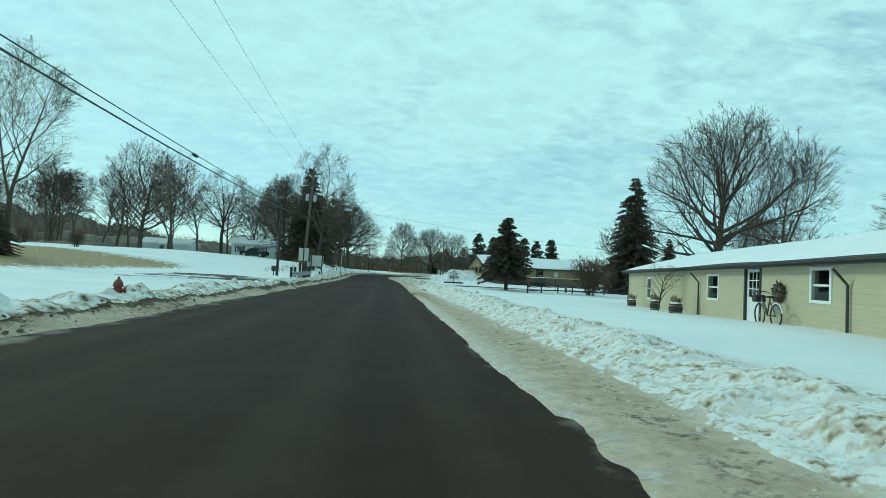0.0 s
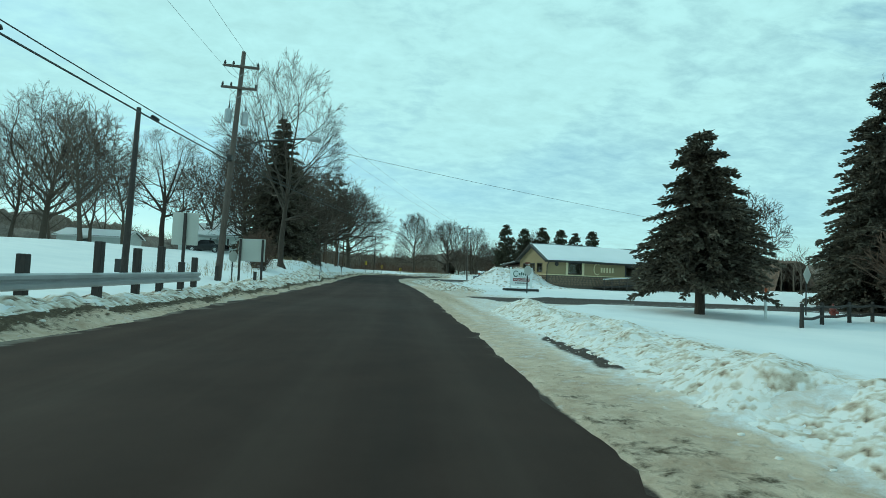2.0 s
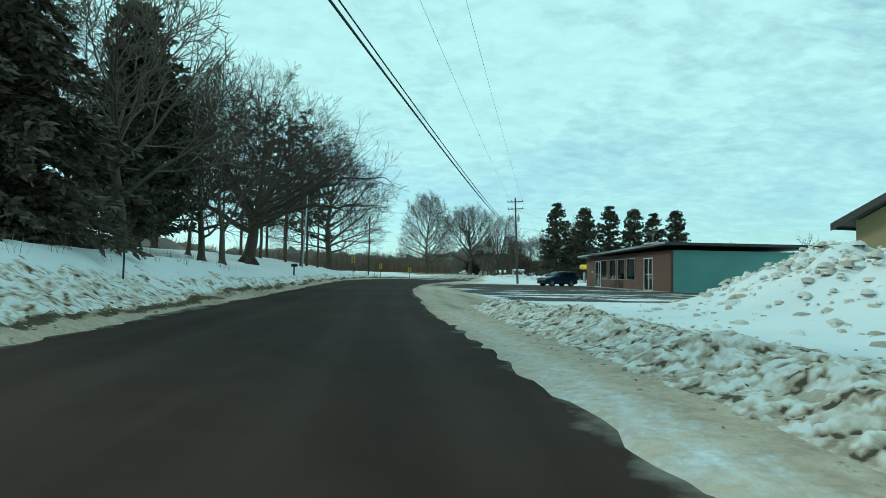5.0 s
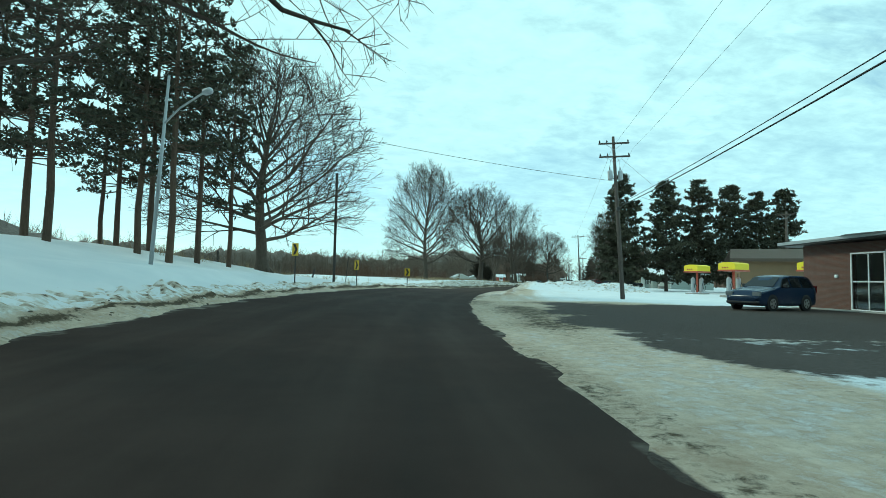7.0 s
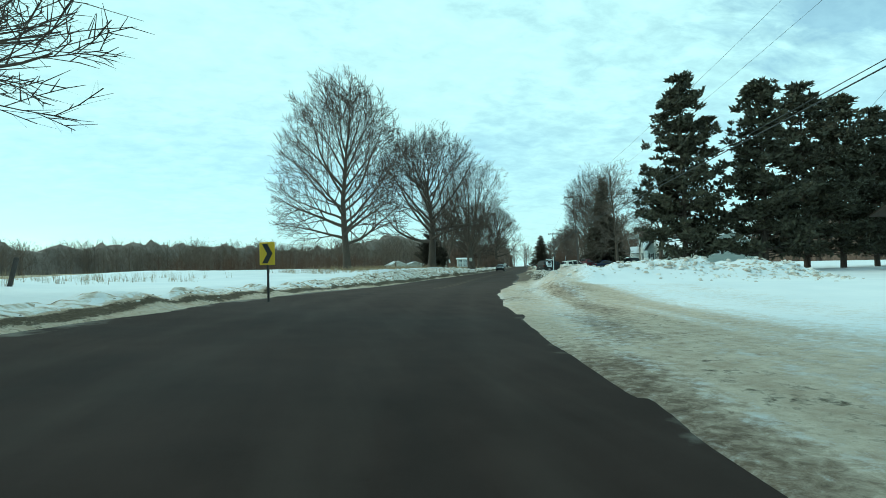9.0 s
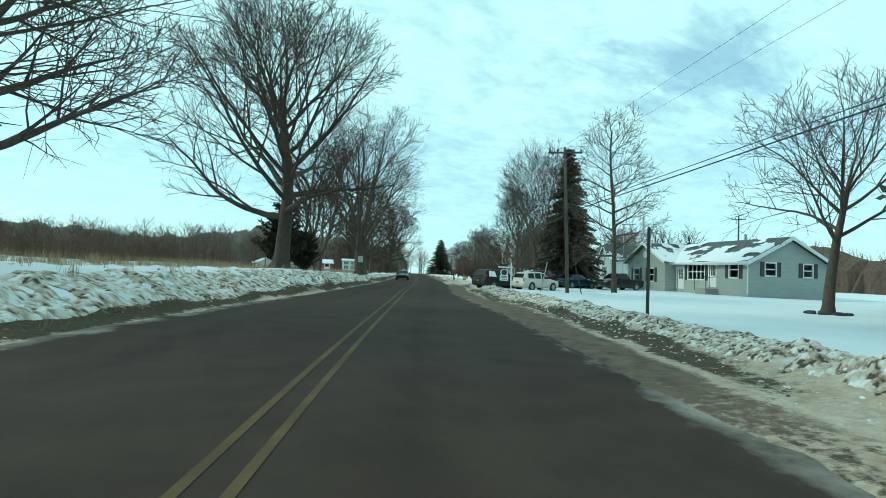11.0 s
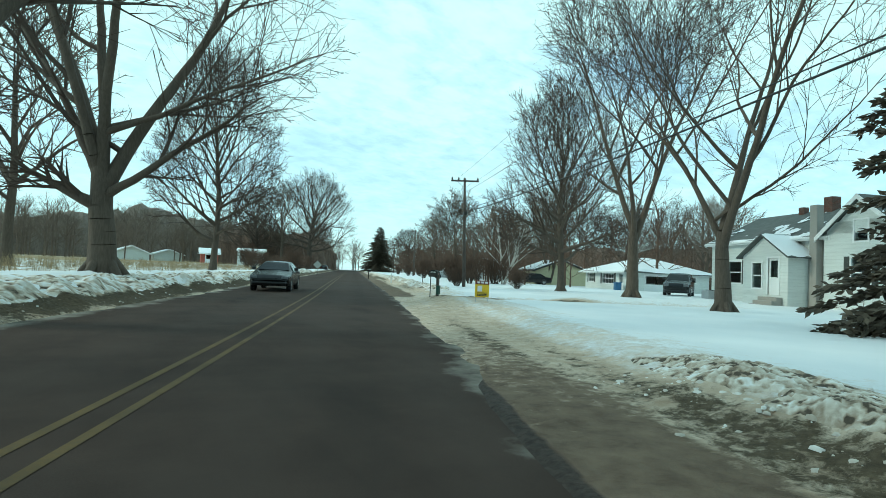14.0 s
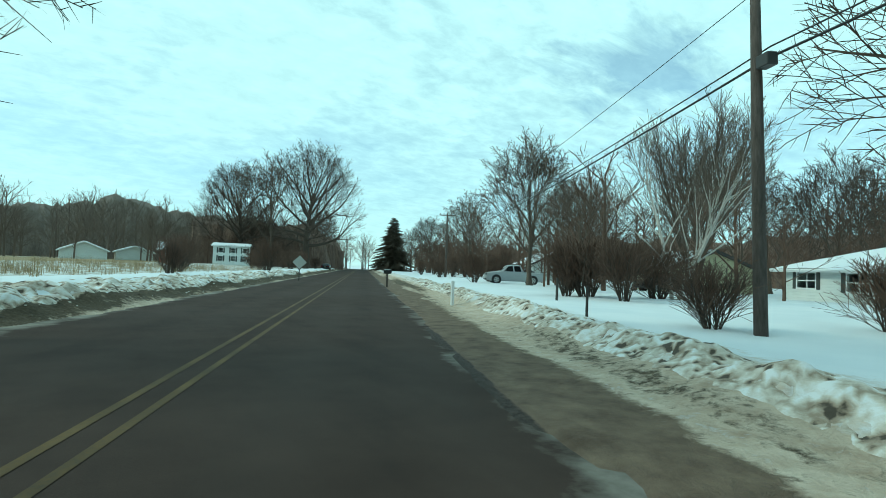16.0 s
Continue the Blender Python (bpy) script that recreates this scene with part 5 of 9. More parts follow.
far_wood("far_wood", "bare trees far behind the restaurant", [(60 + _r.uniform(0, 90), 115 + _r.uniform(0, 60)) for _ in range(60)], 13, M_TWIG_P, 6, 10, 1.2)
far_wood("far_wood", "bare trees behind the yellow building", [(72 + _r.uniform(0, 40), -10 + _r.uniform(0, 90)) for _ in range(80)], 14, M_TWIG, 9, 15, 1.2)
far_wood("roadside_brush", "bare brush behind the maples", [tuple(float(v) for v in at(_r.uniform(236, 300), -_r.uniform(34, 70))) for _ in range(240)], 15, M_TWIG_R, 1.5, 4.5, 1.3)
far_wood("far_wood", "bare woods at the end of the road", [tuple(float(v) for v in at(_r.uniform(470, 500), _r.uniform(-80, 80))) for _ in range(120)], 16, M_TWIG_P, 9, 15, 1.2)


def thicket(label, line, height, seed, mat):
    """A long uneven mass of dense twigs behind the outer trees, with a ragged crest."""
    rng = random.Random(seed)
    p = [Vector(q) for q in line]
    path = []
    for a, b in zip(p, p[1:]):
        n = max(2, int((b - a).length / 1.3))
        path += [a.lerp(b, k / n) for k in range(n)]
    verts, faces, m = [], [], 7
    for i, q in enumerate(path):
        d = (path[min(i + 1, len(path) - 1)] - path[max(i - 1, 0)]).normalized()
        nrm = Vector((d.y, -d.x))
        z = ground_z(q.x, q.y) - 0.6
        big = height * (0.62 + 0.5 * float(vnoise(i * 0.055, seed * 3.1, 5)) + 0.22 * float(vnoise(i * 0.31, seed, 6)))
        for k in range(m):
            a = math.pi * k / (m - 1)
            h = math.sin(a) ** 0.6 * big * rng.uniform(0.95, 1.05)
            w = -math.cos(a) * 5 + rng.gauss(0, 0.5)
            verts.append((q.x + nrm.x * w + rng.gauss(0, 0.3), q.y + nrm.y * w + rng.gauss(0, 0.3), z + max(0.0, h)))
        if i:
            for k in range(m - 1):
                u = (i - 1) * m + k
                faces.append((u, u + 1, u + m + 1, u + m))
    # ragged sprays along the crest
    for i, q in enumerate(path):
        for _ in range(11):
            v = Vector(verts[i * m + rng.choice((2, 3, 3, 4))])
            t = v + Vector((rng.gauss(0, 0.6), rng.gauss(0, 0.6), rng.uniform(0.8, 2.4)))
            s1 = Vector((rng.gauss(0, 1), rng.gauss(0, 1), 0)).normalized() * rng.uniform(0.02, 0.06)
            k = len(verts)
            verts += [tuple(v - s1), tuple(v + s1), tuple(t)]
            faces.append((k, k + 1, k + 2))
    return tagged(mesh_object("thicket", verts, faces, mat), label, "thicket", kind="stuff")


def thicket_material(name, a, b):
    m = Nodes(name)
    n1, n2 = m.noise(0.25, 4, 0.6, m.coords((1, 1, 0.5))), m.noise(2.6, 6, 0.75, m.coords((1, 1, 0.28)))
    f = m.math("ADD", m.math("MULTIPLY", n1, 0.35), m.math("MULTIPLY", n2, 0.65))
    m.color(m.mix(m.ramp(f, 0.36, 0.64), a, b)).set(0.95).bump(n2, 1.0, 0.5)
    return m.mat


# grey-brown twigs, paled because distance haze is mixed into the colour
M_THICKET = thicket_material("hazed_grey_brown_twigs", (0.13, 0.105, 0.088), (0.31, 0.255, 0.215))
M_THICKET_R = thicket_material("dense_reddish_twigs", (0.085, 0.056, 0.041), (0.23, 0.155, 0.115))
thicket("dense brown winter wood beyond the snowy field", [(-150, 60), (-150, 240), (-140, 380), (-60, 440), (40, 448), (90, 452)], 16, 1, M_THICKET)
thicket("dense reddish thicket behind the houses", [tuple(float(v) for v in at(a, b)) for a, b in ((214, 96), (250, 92), (300, 78), (350, 62), (400, 56), (470, 52))], 9, 2, M_THICKET_R)
thicket("dense reddish thicket along the far road", [(60, 386), (74, 379), (84, 384), (92, 400), (106, 434), (120, 470)], 9, 3, M_THICKET_R)
thicket("dense brown wood behind the shops", [(75, 30), (100, 60), (118, 110), (128, 160), (125, 200)], 7.5, 4, M_THICKET)
thicket("dense brown wood on the hill behind the houses", [(-125, 60), (-112, 150), (-62, 172), (-46, 185), (-60, 240)], 5.5, 5, M_THICKET)


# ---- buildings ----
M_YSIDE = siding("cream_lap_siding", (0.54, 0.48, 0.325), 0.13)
M_TAN = plain("olive_tan_stucco", (0.29, 0.232, 0.128), 0.85, 0, 0.08, 1.2, 0.2)
M_STONE = plain("fieldstone", (0.21, 0.15, 0.105), 0.85, 0, 0.6, 3.5, 0.5)
M_CREAM = plain("cream_trim", (0.68, 0.60, 0.38), 0.6, 0, 0.06, 3)
M_BRICK = brickwork("red_brown_brick", (0.13, 0.055, 0.038), (0.16, 0.13, 0.11))
M_TEAL = plain("teal_painted_block", (0.16, 0.33, 0.30), 0.7, 0, 0.1, 2, 0.15)
M_CWTAN = plain("tan_block_wall", (0.23, 0.155, 0.088), 0.85, 0, 0.1, 3, 0.2)
M_ROOFB = plain("brown_metal_roof", (0.085, 0.058, 0.040), 0.7, 0, 0.15, 3)
M_AWN = plain("yellow_awning_vinyl", (0.78, 0.62, 0.02), 0.5, 0, 0.08, 3)
M_REDST = plain("red_painted_steel", (0.40, 0.08, 0.04), 0.5, 0, 0.15, 4)
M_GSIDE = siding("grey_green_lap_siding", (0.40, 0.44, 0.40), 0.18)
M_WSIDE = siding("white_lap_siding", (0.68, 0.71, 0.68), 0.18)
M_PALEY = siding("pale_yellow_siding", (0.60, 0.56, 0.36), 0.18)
M_BARN = siding("barn_red_siding", (0.32, 0.07, 0.045), 0.25)
M_SHUT = plain("dark_shutter", (0.05, 0.055, 0.05), 0.6, 0, 0.15, 6)
M_CONC = plain("grey_concrete", (0.33, 0.31, 0.28), 0.85, 0, 0.15, 3, 0.2)


def wall_into(bm, x0, x1, z0, z1, holes, place, thick=0.16, gable=None):
    """A wall with real openings, in its own plane; place(x, depth, z) lays it in the house."""
    xs = sorted({x0, x1, *[v for h in holes for v in h[:2]]})
    zs = sorted({z0, z1, *[v for h in holes for v in h[2:4]]})
    solid = {}
    for i in range(len(xs) - 1):
        for j in range(len(zs) - 1):
            cx, cz = (xs[i] + xs[i + 1]) / 2, (zs[j] + zs[j + 1]) / 2
            solid[i, j] = not any(h[0] < cx < h[1] and h[2] < cz < h[3] for h in holes)
    cache = {}

    def v(x, d, z):
        k = (round(x, 4), d, round(z, 4))
        if k not in cache:
            cache[k] = bm.verts.new(place(x, d, z))
        return cache[k]

    def quad(*c):
        try:
            bm.faces.new([v(*p) for p in c])
        except ValueError:
            pass

    for (i, j), s in solid.items():
        if not s:
            continue
        a, b, c, d = xs[i], xs[i + 1], zs[j], zs[j + 1]
        quad((a, 0, c), (b, 0, c), (b, 0, d), (a, 0, d))
        quad((a, thick, d), (b, thick, d), (b, thick, c), (a, thick, c))
        for di, dj, e in ((-1, 0, ((a, c), (a, d))), (1, 0, ((b, d), (b, c))), (0, -1, ((b, c), (a, c))), (0, 1, ((a, d), (b, d)))):
            if not solid.get((i + di, j + dj), False):
                (p, q), (r, t) = e
                quad((p, 0, q), (p, thick, q), (r, thick, t), (r, 0, t))
    if gable:
        gx, gz = gable
        for d in (0, thick):
            bm.faces.new([v(x0, d, z1 + 0.001), v(x1, d, z1 + 0.001), v(gx, d, gz)])
    return bm


def window_part(parent, hole, place, trim, sash="double", shutters=None, rim=0.09):
    x0, x1, z0, z1 = hole[:4]
    bm = bmesh.new()

    def slab(a, b, c, d, f, g):
        pts = [place(x, y, z) for x in (a, b) for y in (f, g) for z in (c, d)]
        vs = [bm.verts.new(p) for p in pts]
        for q in ((0, 1, 3, 2), (4, 6, 7, 5), (0, 4, 5, 1), (2, 3, 7, 6), (0, 2, 6, 4), (1, 5, 7, 3)):
            bm.faces.new([vs[k] for k in q])

    for a, b, c, d in ((x0 - rim, x0, z0 - rim, z1 + rim), (x1, x1 + rim, z0 - rim, z1 + rim), (x0, x1, z1, z1 + rim), (x0, x1, z0 - rim, z0)):
        slab(a, b, c, d, -0.03, 0.05)
    bars = {"double": (0, 1), "grid": (2, 1), "door": (0, 0), "plain": (0, 0), "pair": (1, 1), "bow": (3, 1)}[sash]
    bm_rim, bar_slabs = bm, []
    for k in range(bars[0]):
        x = x0 + (x1 - x0) * (k + 1) / (bars[0] + 1)
        bar_slabs.append((x - 0.025, x + 0.025, z0, z1, 0.03, 0.07))
    for k in range(bars[1]):
        z = z0 + (z1 - z0) * (k + 1) / (bars[1] + 1)
        bar_slabs.append((x0, x1, z - 0.03, z + 0.03, 0.032, 0.068))
    win = part("window", bm_rim, trim, parent)
    for lim in bar_slabs:
        bm = bmesh.new()
        slab(*lim)
        part("glazing_bar", bm, trim, win)
    bm = bmesh.new()
    slab(x0, x1, z0, z1, 0.075, 0.085)
    part("pane", bm, M_GLASS, win)
    if shutters:
        w = shutters
        for a, b in ((x0 - rim - w, x0 - rim), (x1 + rim, x1 + rim + w)):
            bm = bmesh.new()
            slab(a, b, z0 - rim, z1 + rim, -0.045, 0.0)
            n = 9
            for k in range(n):
                z = z0 - rim + (z1 - z0 + 2 * rim) * (k + 0.5) / n
                slab(a + 0.04, b - 0.04, z - 0.03, z + 0.02, -0.06, -0.045)
            part("shutter", bm, M_SHUT, parent)
    return win


def door_part(parent, hole, place, leaf_mat, trim, lights=True):
    x0, x1, z0, z1 = hole[:4]
    bm = bmesh.new()

    def slab(bm, a, b, c, d, f, g):
        pts = [place(x, y, z) for x in (a, b) for y in (f, g) for z in (c, d)]
        vs = [bm.verts.new(p) for p in pts]
        for q in ((0, 1, 3, 2), (4, 6, 7, 5), (0, 4, 5, 1), (2, 3, 7, 6), (0, 2, 6, 4), (1, 5, 7, 3)):
            bm.faces.new([vs[k] for k in q])

    for a, b, c, d in ((x0 - 0.1, x0, z0, z1 + 0.1), (x1, x1 + 0.1, z0, z1 + 0.1), (x0, x1, z1, z1 + 0.1)):
        slab(bm, a, b, c, d, -0.03, 0.06)
    door = part("door", bm, trim, parent)
    bm = bmesh.new()
    zm = z0 + (z1 - z0) * 0.48
    slab(bm, x0, x1, z0, zm, 0.05, 0.10)
    slab(bm, x0, x0 + 0.12, zm, z1, 0.05, 0.10)
    slab(bm, x1 - 0.12, x1, zm, z1, 0.05, 0.10)
    slab(bm, x0 + 0.12, x1 - 0.12, z1 - 0.12, z1, 0.05, 0.10)
    if lights:
        for k in (1, 2):
            x = x0 + 0.12 + (x1 - x0 - 0.24) * k / 3
            slab(bm, x - 0.015, x + 0.015, zm, z1 - 0.12, 0.06, 0.09)
            z = zm + (z1 - 0.12 - zm) * k / 3
            slab(bm, x0 + 0.12, x1 - 0.12, z - 0.015, z + 0.015, 0.06, 0.09)
    part("leaf", bm, leaf_mat, door)
    bm = bmesh.new()
    slab(bm, x0 + 0.12, x1 - 0.12, zm, z1 - 0.12, 0.072, 0.078)
    part("pane", bm, M_GLASS, door)
    bm = bmesh.new()
    slab(bm, x1 - 0.11, x1 - 0.05, zm - 0.05, zm + 0.01, 0.0, 0.05)
    part("handle", bm, M_GALV, door)


def slope_slab(pts, up, thick):
    """A four-cornered sloping slab."""
    bm = bmesh.new()
    lo = [bm.verts.new(p) for p in pts]
    hi = [bm.verts.new((p[0], p[1], p[2] + thick)) for p in pts]
    bm.faces.new(list(reversed(lo)))
    bm.faces.new(hi)
    for k in range(len(pts)):
        q = (k + 1) % len(pts)
        bm.faces.new((lo[k], lo[q], hi[q], hi[k]))
    bmesh.ops.recalc_face_normals(bm, faces=bm.faces)
    return bm


def snow_blanket(pts, thick, seed, hole=0.0, n=(28, 10)):
    """Snow lying on a sloping four-cornered roof face: soft uneven edges, gaps where it has slid off."""
    n = (96, 28) if hole else n
    a, b, c, d = [np.array(p, float) for p in pts]
    bm = bmesh.new()
    grid = {}
    for i in range(n[0] + 1):
        for j in range(n[1] + 1):
            u, w = i / n[0], j / n[1]
            w2 = w + (vnoise(u * 9 + seed, w * 2, seed) - 0.5) * 0.10 * (j in (0, n[1]))
            u2 = 0.012 + u * 0.976
            p = (a * (1 - u2) + b * u2) * (1 - w2) + (d * (1 - u2) + c * u2) * w2
            edge = min(i, n[0] - i, j, n[1] - j)
            h = 0.0 if edge == 0 else thick * (0.7 + 0.6 * float(vnoise(u * 12, w * 5, seed + 1)))
            grid[i, j] = bm.verts.new((p[0], p[1], p[2] + h + 0.012))
    for i in range(n[0]):
        for j in range(n[1]):
            if hole and float(0.7 * vnoise(i * 0.11, j * 0.17, seed + 5) + 0.3 * vnoise(i * 0.4, j * 0.6, seed + 8)) < hole + 0.5 * (j / n[1] - 0.55) and 0 < j:
                continue
            bm.faces.new((grid[i, j], grid[i + 1, j], grid[i + 1, j + 1], grid[i, j + 1]))
    return bm


def house(name, label, corner, facing, L, D, z0, H, ridge, wall_mat, roof_mat, trim, front=(), right=(), left=(), over=0.45, roof="gable", snow=0.10, hole=0.0,
          seed=1, category="house", gutters=True, door_leaf=None, window_trim=None):
    """A house seen from its front: corner is its left front corner, facing the direction of the front wall, left to right, in degrees."""
    ob = thing(name, pose(corner[0], corner[1], z0, 0, 0, facing), label, category)
    sides = {
        "front": (lambda x, d, z: (x, d, z), L, front),
        "right": (lambda x, d, z: (L - d, x, z), D, right),
        "back": (lambda x, d, z: (L - x, D - d, z), L, ()),
        "left": (lambda x, d, z: (d, D - x, z), D, left),
    }
    for key, (place, width, holes) in sides.items():
        bm = bmesh.new()
        g = None
        inset = 0.16 if key in ("right", "left") else 0.0
        if roof == "gable" and key in ("right", "left"):
            g = (D / 2, ridge - 0.06)
        wall_into(bm, inset, width - inset, -0.6, H, [h for h in holes], place, gable=g)
        part("wall", bm, wall_mat, ob)
        for h in holes:
            kind = h[4]
            if kind.startswith("door"):
                door_part(ob, h, place, door_leaf or M_WHITE, trim, kind != "door_plain")
            else:
                window_part(ob, h, place, window_trim or trim, kind, h[5] if len(h) > 5 else None)
    part("floor", box((0.2, 0.2, -0.5), (L - 0.2, D - 0.2, -0.02)), M_ROOM, ob)
    part("ceiling_board", box((0.17, 0.17, H - 0.05), (L - 0.17, D - 0.17, H - 0.01)), M_ROOM, ob)
    o = over
    k = (ridge - H) / (D / 2)
    e = H - o * k
    if roof == "gable":
        faces = ([(-o, -o, e), (L + o, -o, e), (L + o, D / 2, ridge), (-o, D / 2, ridge)], [(L + o, D + o, e), (-o, D + o, e), (-o, D / 2, ridge), (L + o, D / 2, ridge)])
    else:
        q = D / 2
        faces = ([(-o, -o, e), (L + o, -o, e), (L - q, D / 2, ridge), (q, D / 2, ridge)], [(L + o, D + o, e), (-o, D + o, e), (q, D / 2, ridge), (L - q, D / 2, ridge)],
                 [(-o, D + o, e), (-o, -o, e), (q, D / 2, ridge), (q - 0.01, D / 2, ridge)], [(L + o, -o, e), (L + o, D + o, e), (L - q + 0.01, D / 2, ridge), (L - q, D / 2, ridge)])
    for i, f in enumerate(faces):
        r = part("roof", slope_slab(f, 1, 0.10), roof_mat, ob)
        if snow:
            part("roof_snow", snow_blanket([(p[0], p[1], p[2] + 0.10) for p in f], snow, seed + i, hole), M_SNOW, r, "patchy snow on the roof" if hole else "blanket of snow on the roof", smooth=True)
    for y in (-o, D + o):
        part("fascia", box((-o, y - 0.02, e - 0.10), (L + o, y + 0.02, e + 0.11)), trim, ob)
    if roof == "gable":
        for x in (-o, L + o):
            for y0, y1 in ((-o, D / 2), (D / 2, D + o)):
                za, zb = (e, ridge) if y0 < D / 2 - 0.01 else (ridge, e)
                part("barge_board", slope_slab([(x - 0.02, y0, za - 0.14), (x + 0.02, y0, za - 0.14), (x + 0.02, y1, zb - 0.14), (x - 0.02, y1, zb - 0.14)], 1, 0.25), trim, ob)
    if gutters:
        part("gutter", box((-o, -o - 0.12, e - 0.02), (L + o, -o - 0.025, e + 0.08), 0.02), trim, ob)
    return ob


def facing_of(a, b):
    return math.degrees(math.atan2(b[1] - a[1], b[0] - a[0]))


# the cream building with the bicycle
Y_A, Y_B = (17.4, 36.4), (11.3, 10.9)
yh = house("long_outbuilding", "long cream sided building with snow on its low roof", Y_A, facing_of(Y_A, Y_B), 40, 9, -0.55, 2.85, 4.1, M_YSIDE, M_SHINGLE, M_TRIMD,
           front=((5.3, 6.1, 1.15, 2.3, "double"), (15.4, 16.5, 1.5, 2.42, "double"), (19.05, 20.15, 0.75, 2.66, "door"), (23.3, 24.15, 1.72, 2.55, "double"), (31, 32, 1.5, 2.5, "double")),
           seed=3, category="building", over=0.35, window_trim=M_WHITE)
for i, x in enumerate((0.15, 14.4, 25.0)):
    part("downspout", tube([(x, -0.42, 2.55), (x, -0.2, 2.3), (x, -0.07, 2.15), (x, -0.07, 0.3), (x + 0.02, -0.35, 0.05)], 0.036, 6), M_TRIMD, yh)
part("chimney", tube([(5, 5.2, 3.6), (5, 5.2, 4.9)], 0.12, 8), M_GALV, yh)
yhm = yh.matrix_world


def local(m, x, y, z):
    return tuple(m @ Vector((x, y, z)))



def bicycle(m):
    ob = thing("bicycle", m, "dark bicycle with pale mudguards leaning against the cream wall", "bicycle")
    for x in (0, 1.05):
        w = bmesh.new()
        tube_into(w, [(x + 0.34 * math.cos(a), 0, 0.34 + 0.34 * math.sin(a)) for a in np.linspace(0, 2 * math.pi, 25)], 0.022, 6, False)
        wheel = part("wheel", w, M_BLACK, ob)
        s = bmesh.new()
        for k in range(10):
            a = k * math.pi / 5
            tube_into(s, [(x, 0, 0.34), (x + 0.33 * math.cos(a), 0, 0.34 + 0.33 * math.sin(a))], 0.003, 3)
        part("spokes", s, M_GALV, wheel)
        part("mudguard", tube([(x + 0.385 * math.cos(a), 0, 0.34 + 0.385 * math.sin(a)) for a in np.linspace(0.3, 2.9, 9)], 0.02, 5), M_WHITE, wheel)
    fr = bmesh.new()
    for p in (((0, 0, .34), (0.14, 0, .92)), ((0.12, 0, .80), (0.5, 0, .33)), ((0.5, 0, .33), (0.66, 0, .86)), ((0.5, 0, .33), (1.05, 0, .34)), ((1.05, 0, .34), (0.64, 0, .78)), ((0.13, 0, .86), (0.5, 0, 0.45))):
        tube_into(fr, p, 0.022, 6)
    part("frame", fr, M_TRIMD, ob)
    part("handlebar", tube([(0.02, -0.28, 1.02), (0.14, -0.12, 1.06), (0.15, 0.12, 1.06), (0.02, 0.28, 1.02)], 0.014, 6), M_BLACK, ob)
    part("seat", box((0.56, -0.09, 0.87), (0.82, 0.09, 0.94), 0.03), M_BLACK, ob)
    part("basket", box((-0.22, -0.16, 0.72), (0.06, 0.16, 0.95), 0.03), M_POST, ob)
    return ob


bx = local(yhm, 21.2, -0.45, 0)
bicycle(pose(bx[0], bx[1], ground_z(bx[0], bx[1]) - 0.08, 0, 0, facing_of(Y_A, Y_B)))


def wreath(m):
    bm = bmesh.new()
    tube_into(bm, [(0.17 * math.cos(a), 0, 0.17 * math.sin(a)) for a in np.linspace(0, 2 * math.pi, 17)], 0.1, 8, False)
    v, f = fronds(random.Random(4), [(Vector((0.19 * math.cos(a), -0.02, 0.19 * math.sin(a))), Vector((math.cos(a), -0.4, math.sin(a))), 1) for a in np.linspace(0, 6.2, 30)], 0.14, 5)
    me_v = [bm.verts.new(p) for p in v]
    for q in f:
        bm.faces.new([me_v[k] for k in q])
    ob = part("wreath", bm, M_SPRUCE, None)
    ob.matrix_world = m
    tagged(ob, "round dark evergreen wreath hung on the cream wall", "wreath")


wx = local(yhm, 21.6, -0.06, 1.88)
wreath(pose(*wx, 0, 0, facing_of(Y_A, Y_B)))


def barrel(x, y, r, h, label, mat, plants=True):
    z = ground_z(x, y) - 0.05
    ob = thing("planter_tub", pose(x, y, z), label, "planter")
    bm = bmesh.new()
    tube_into(bm, [(0, 0, 0), (0, 0, h * 0.5), (0, 0, h)], [r * 0.85, r * 1.02, r * 0.92], 14)
    part("tub", bm, mat, ob)
    for zz in (0.2, 0.8):
        part("hoop", tube([(r * 1.0 * math.cos(a), r * 1.0 * math.sin(a), h * zz) for a in np.linspace(0, 2 * math.pi, 17)], 0.012, 4), M_GALV, ob)
    part("snow_cap", tube([(0, 0, h), (0, 0, h + 0.05), (0, 0, h + 0.09)], [r * 0.9, r * 0.8, r * 0.3], 12), M_SNOW, ob)
    if plants:
        v, f = fronds(random.Random(8), [(Vector((0, 0, h)), Vector((0, 0, 1)), 1)] * 3, 0.35, 9, 0.6)
        mesh_object("dead_plants", v, f, M_STRAW, ob)


for x, r, h, lab in ((14.0, 0.30, 0.48, "dark wooden tub with dead plants by the cream wall"), (10.5, 0.25, 0.5, "small dark pot with snow on it by the wall"), (5.2, 0.26, 0.45, "dark tub in the snow by the wall")):
    p = local(yhm, x, -0.9, 0)
    barrel(p[0], p[1], r, h, lab, M_POST)
p = local(yhm, 12.3, -1.2, 0)
put_tree("slim_a", p[0], p[1], 2.6, 0, wide=1.3, label="thin bare young tree by the cream wall")

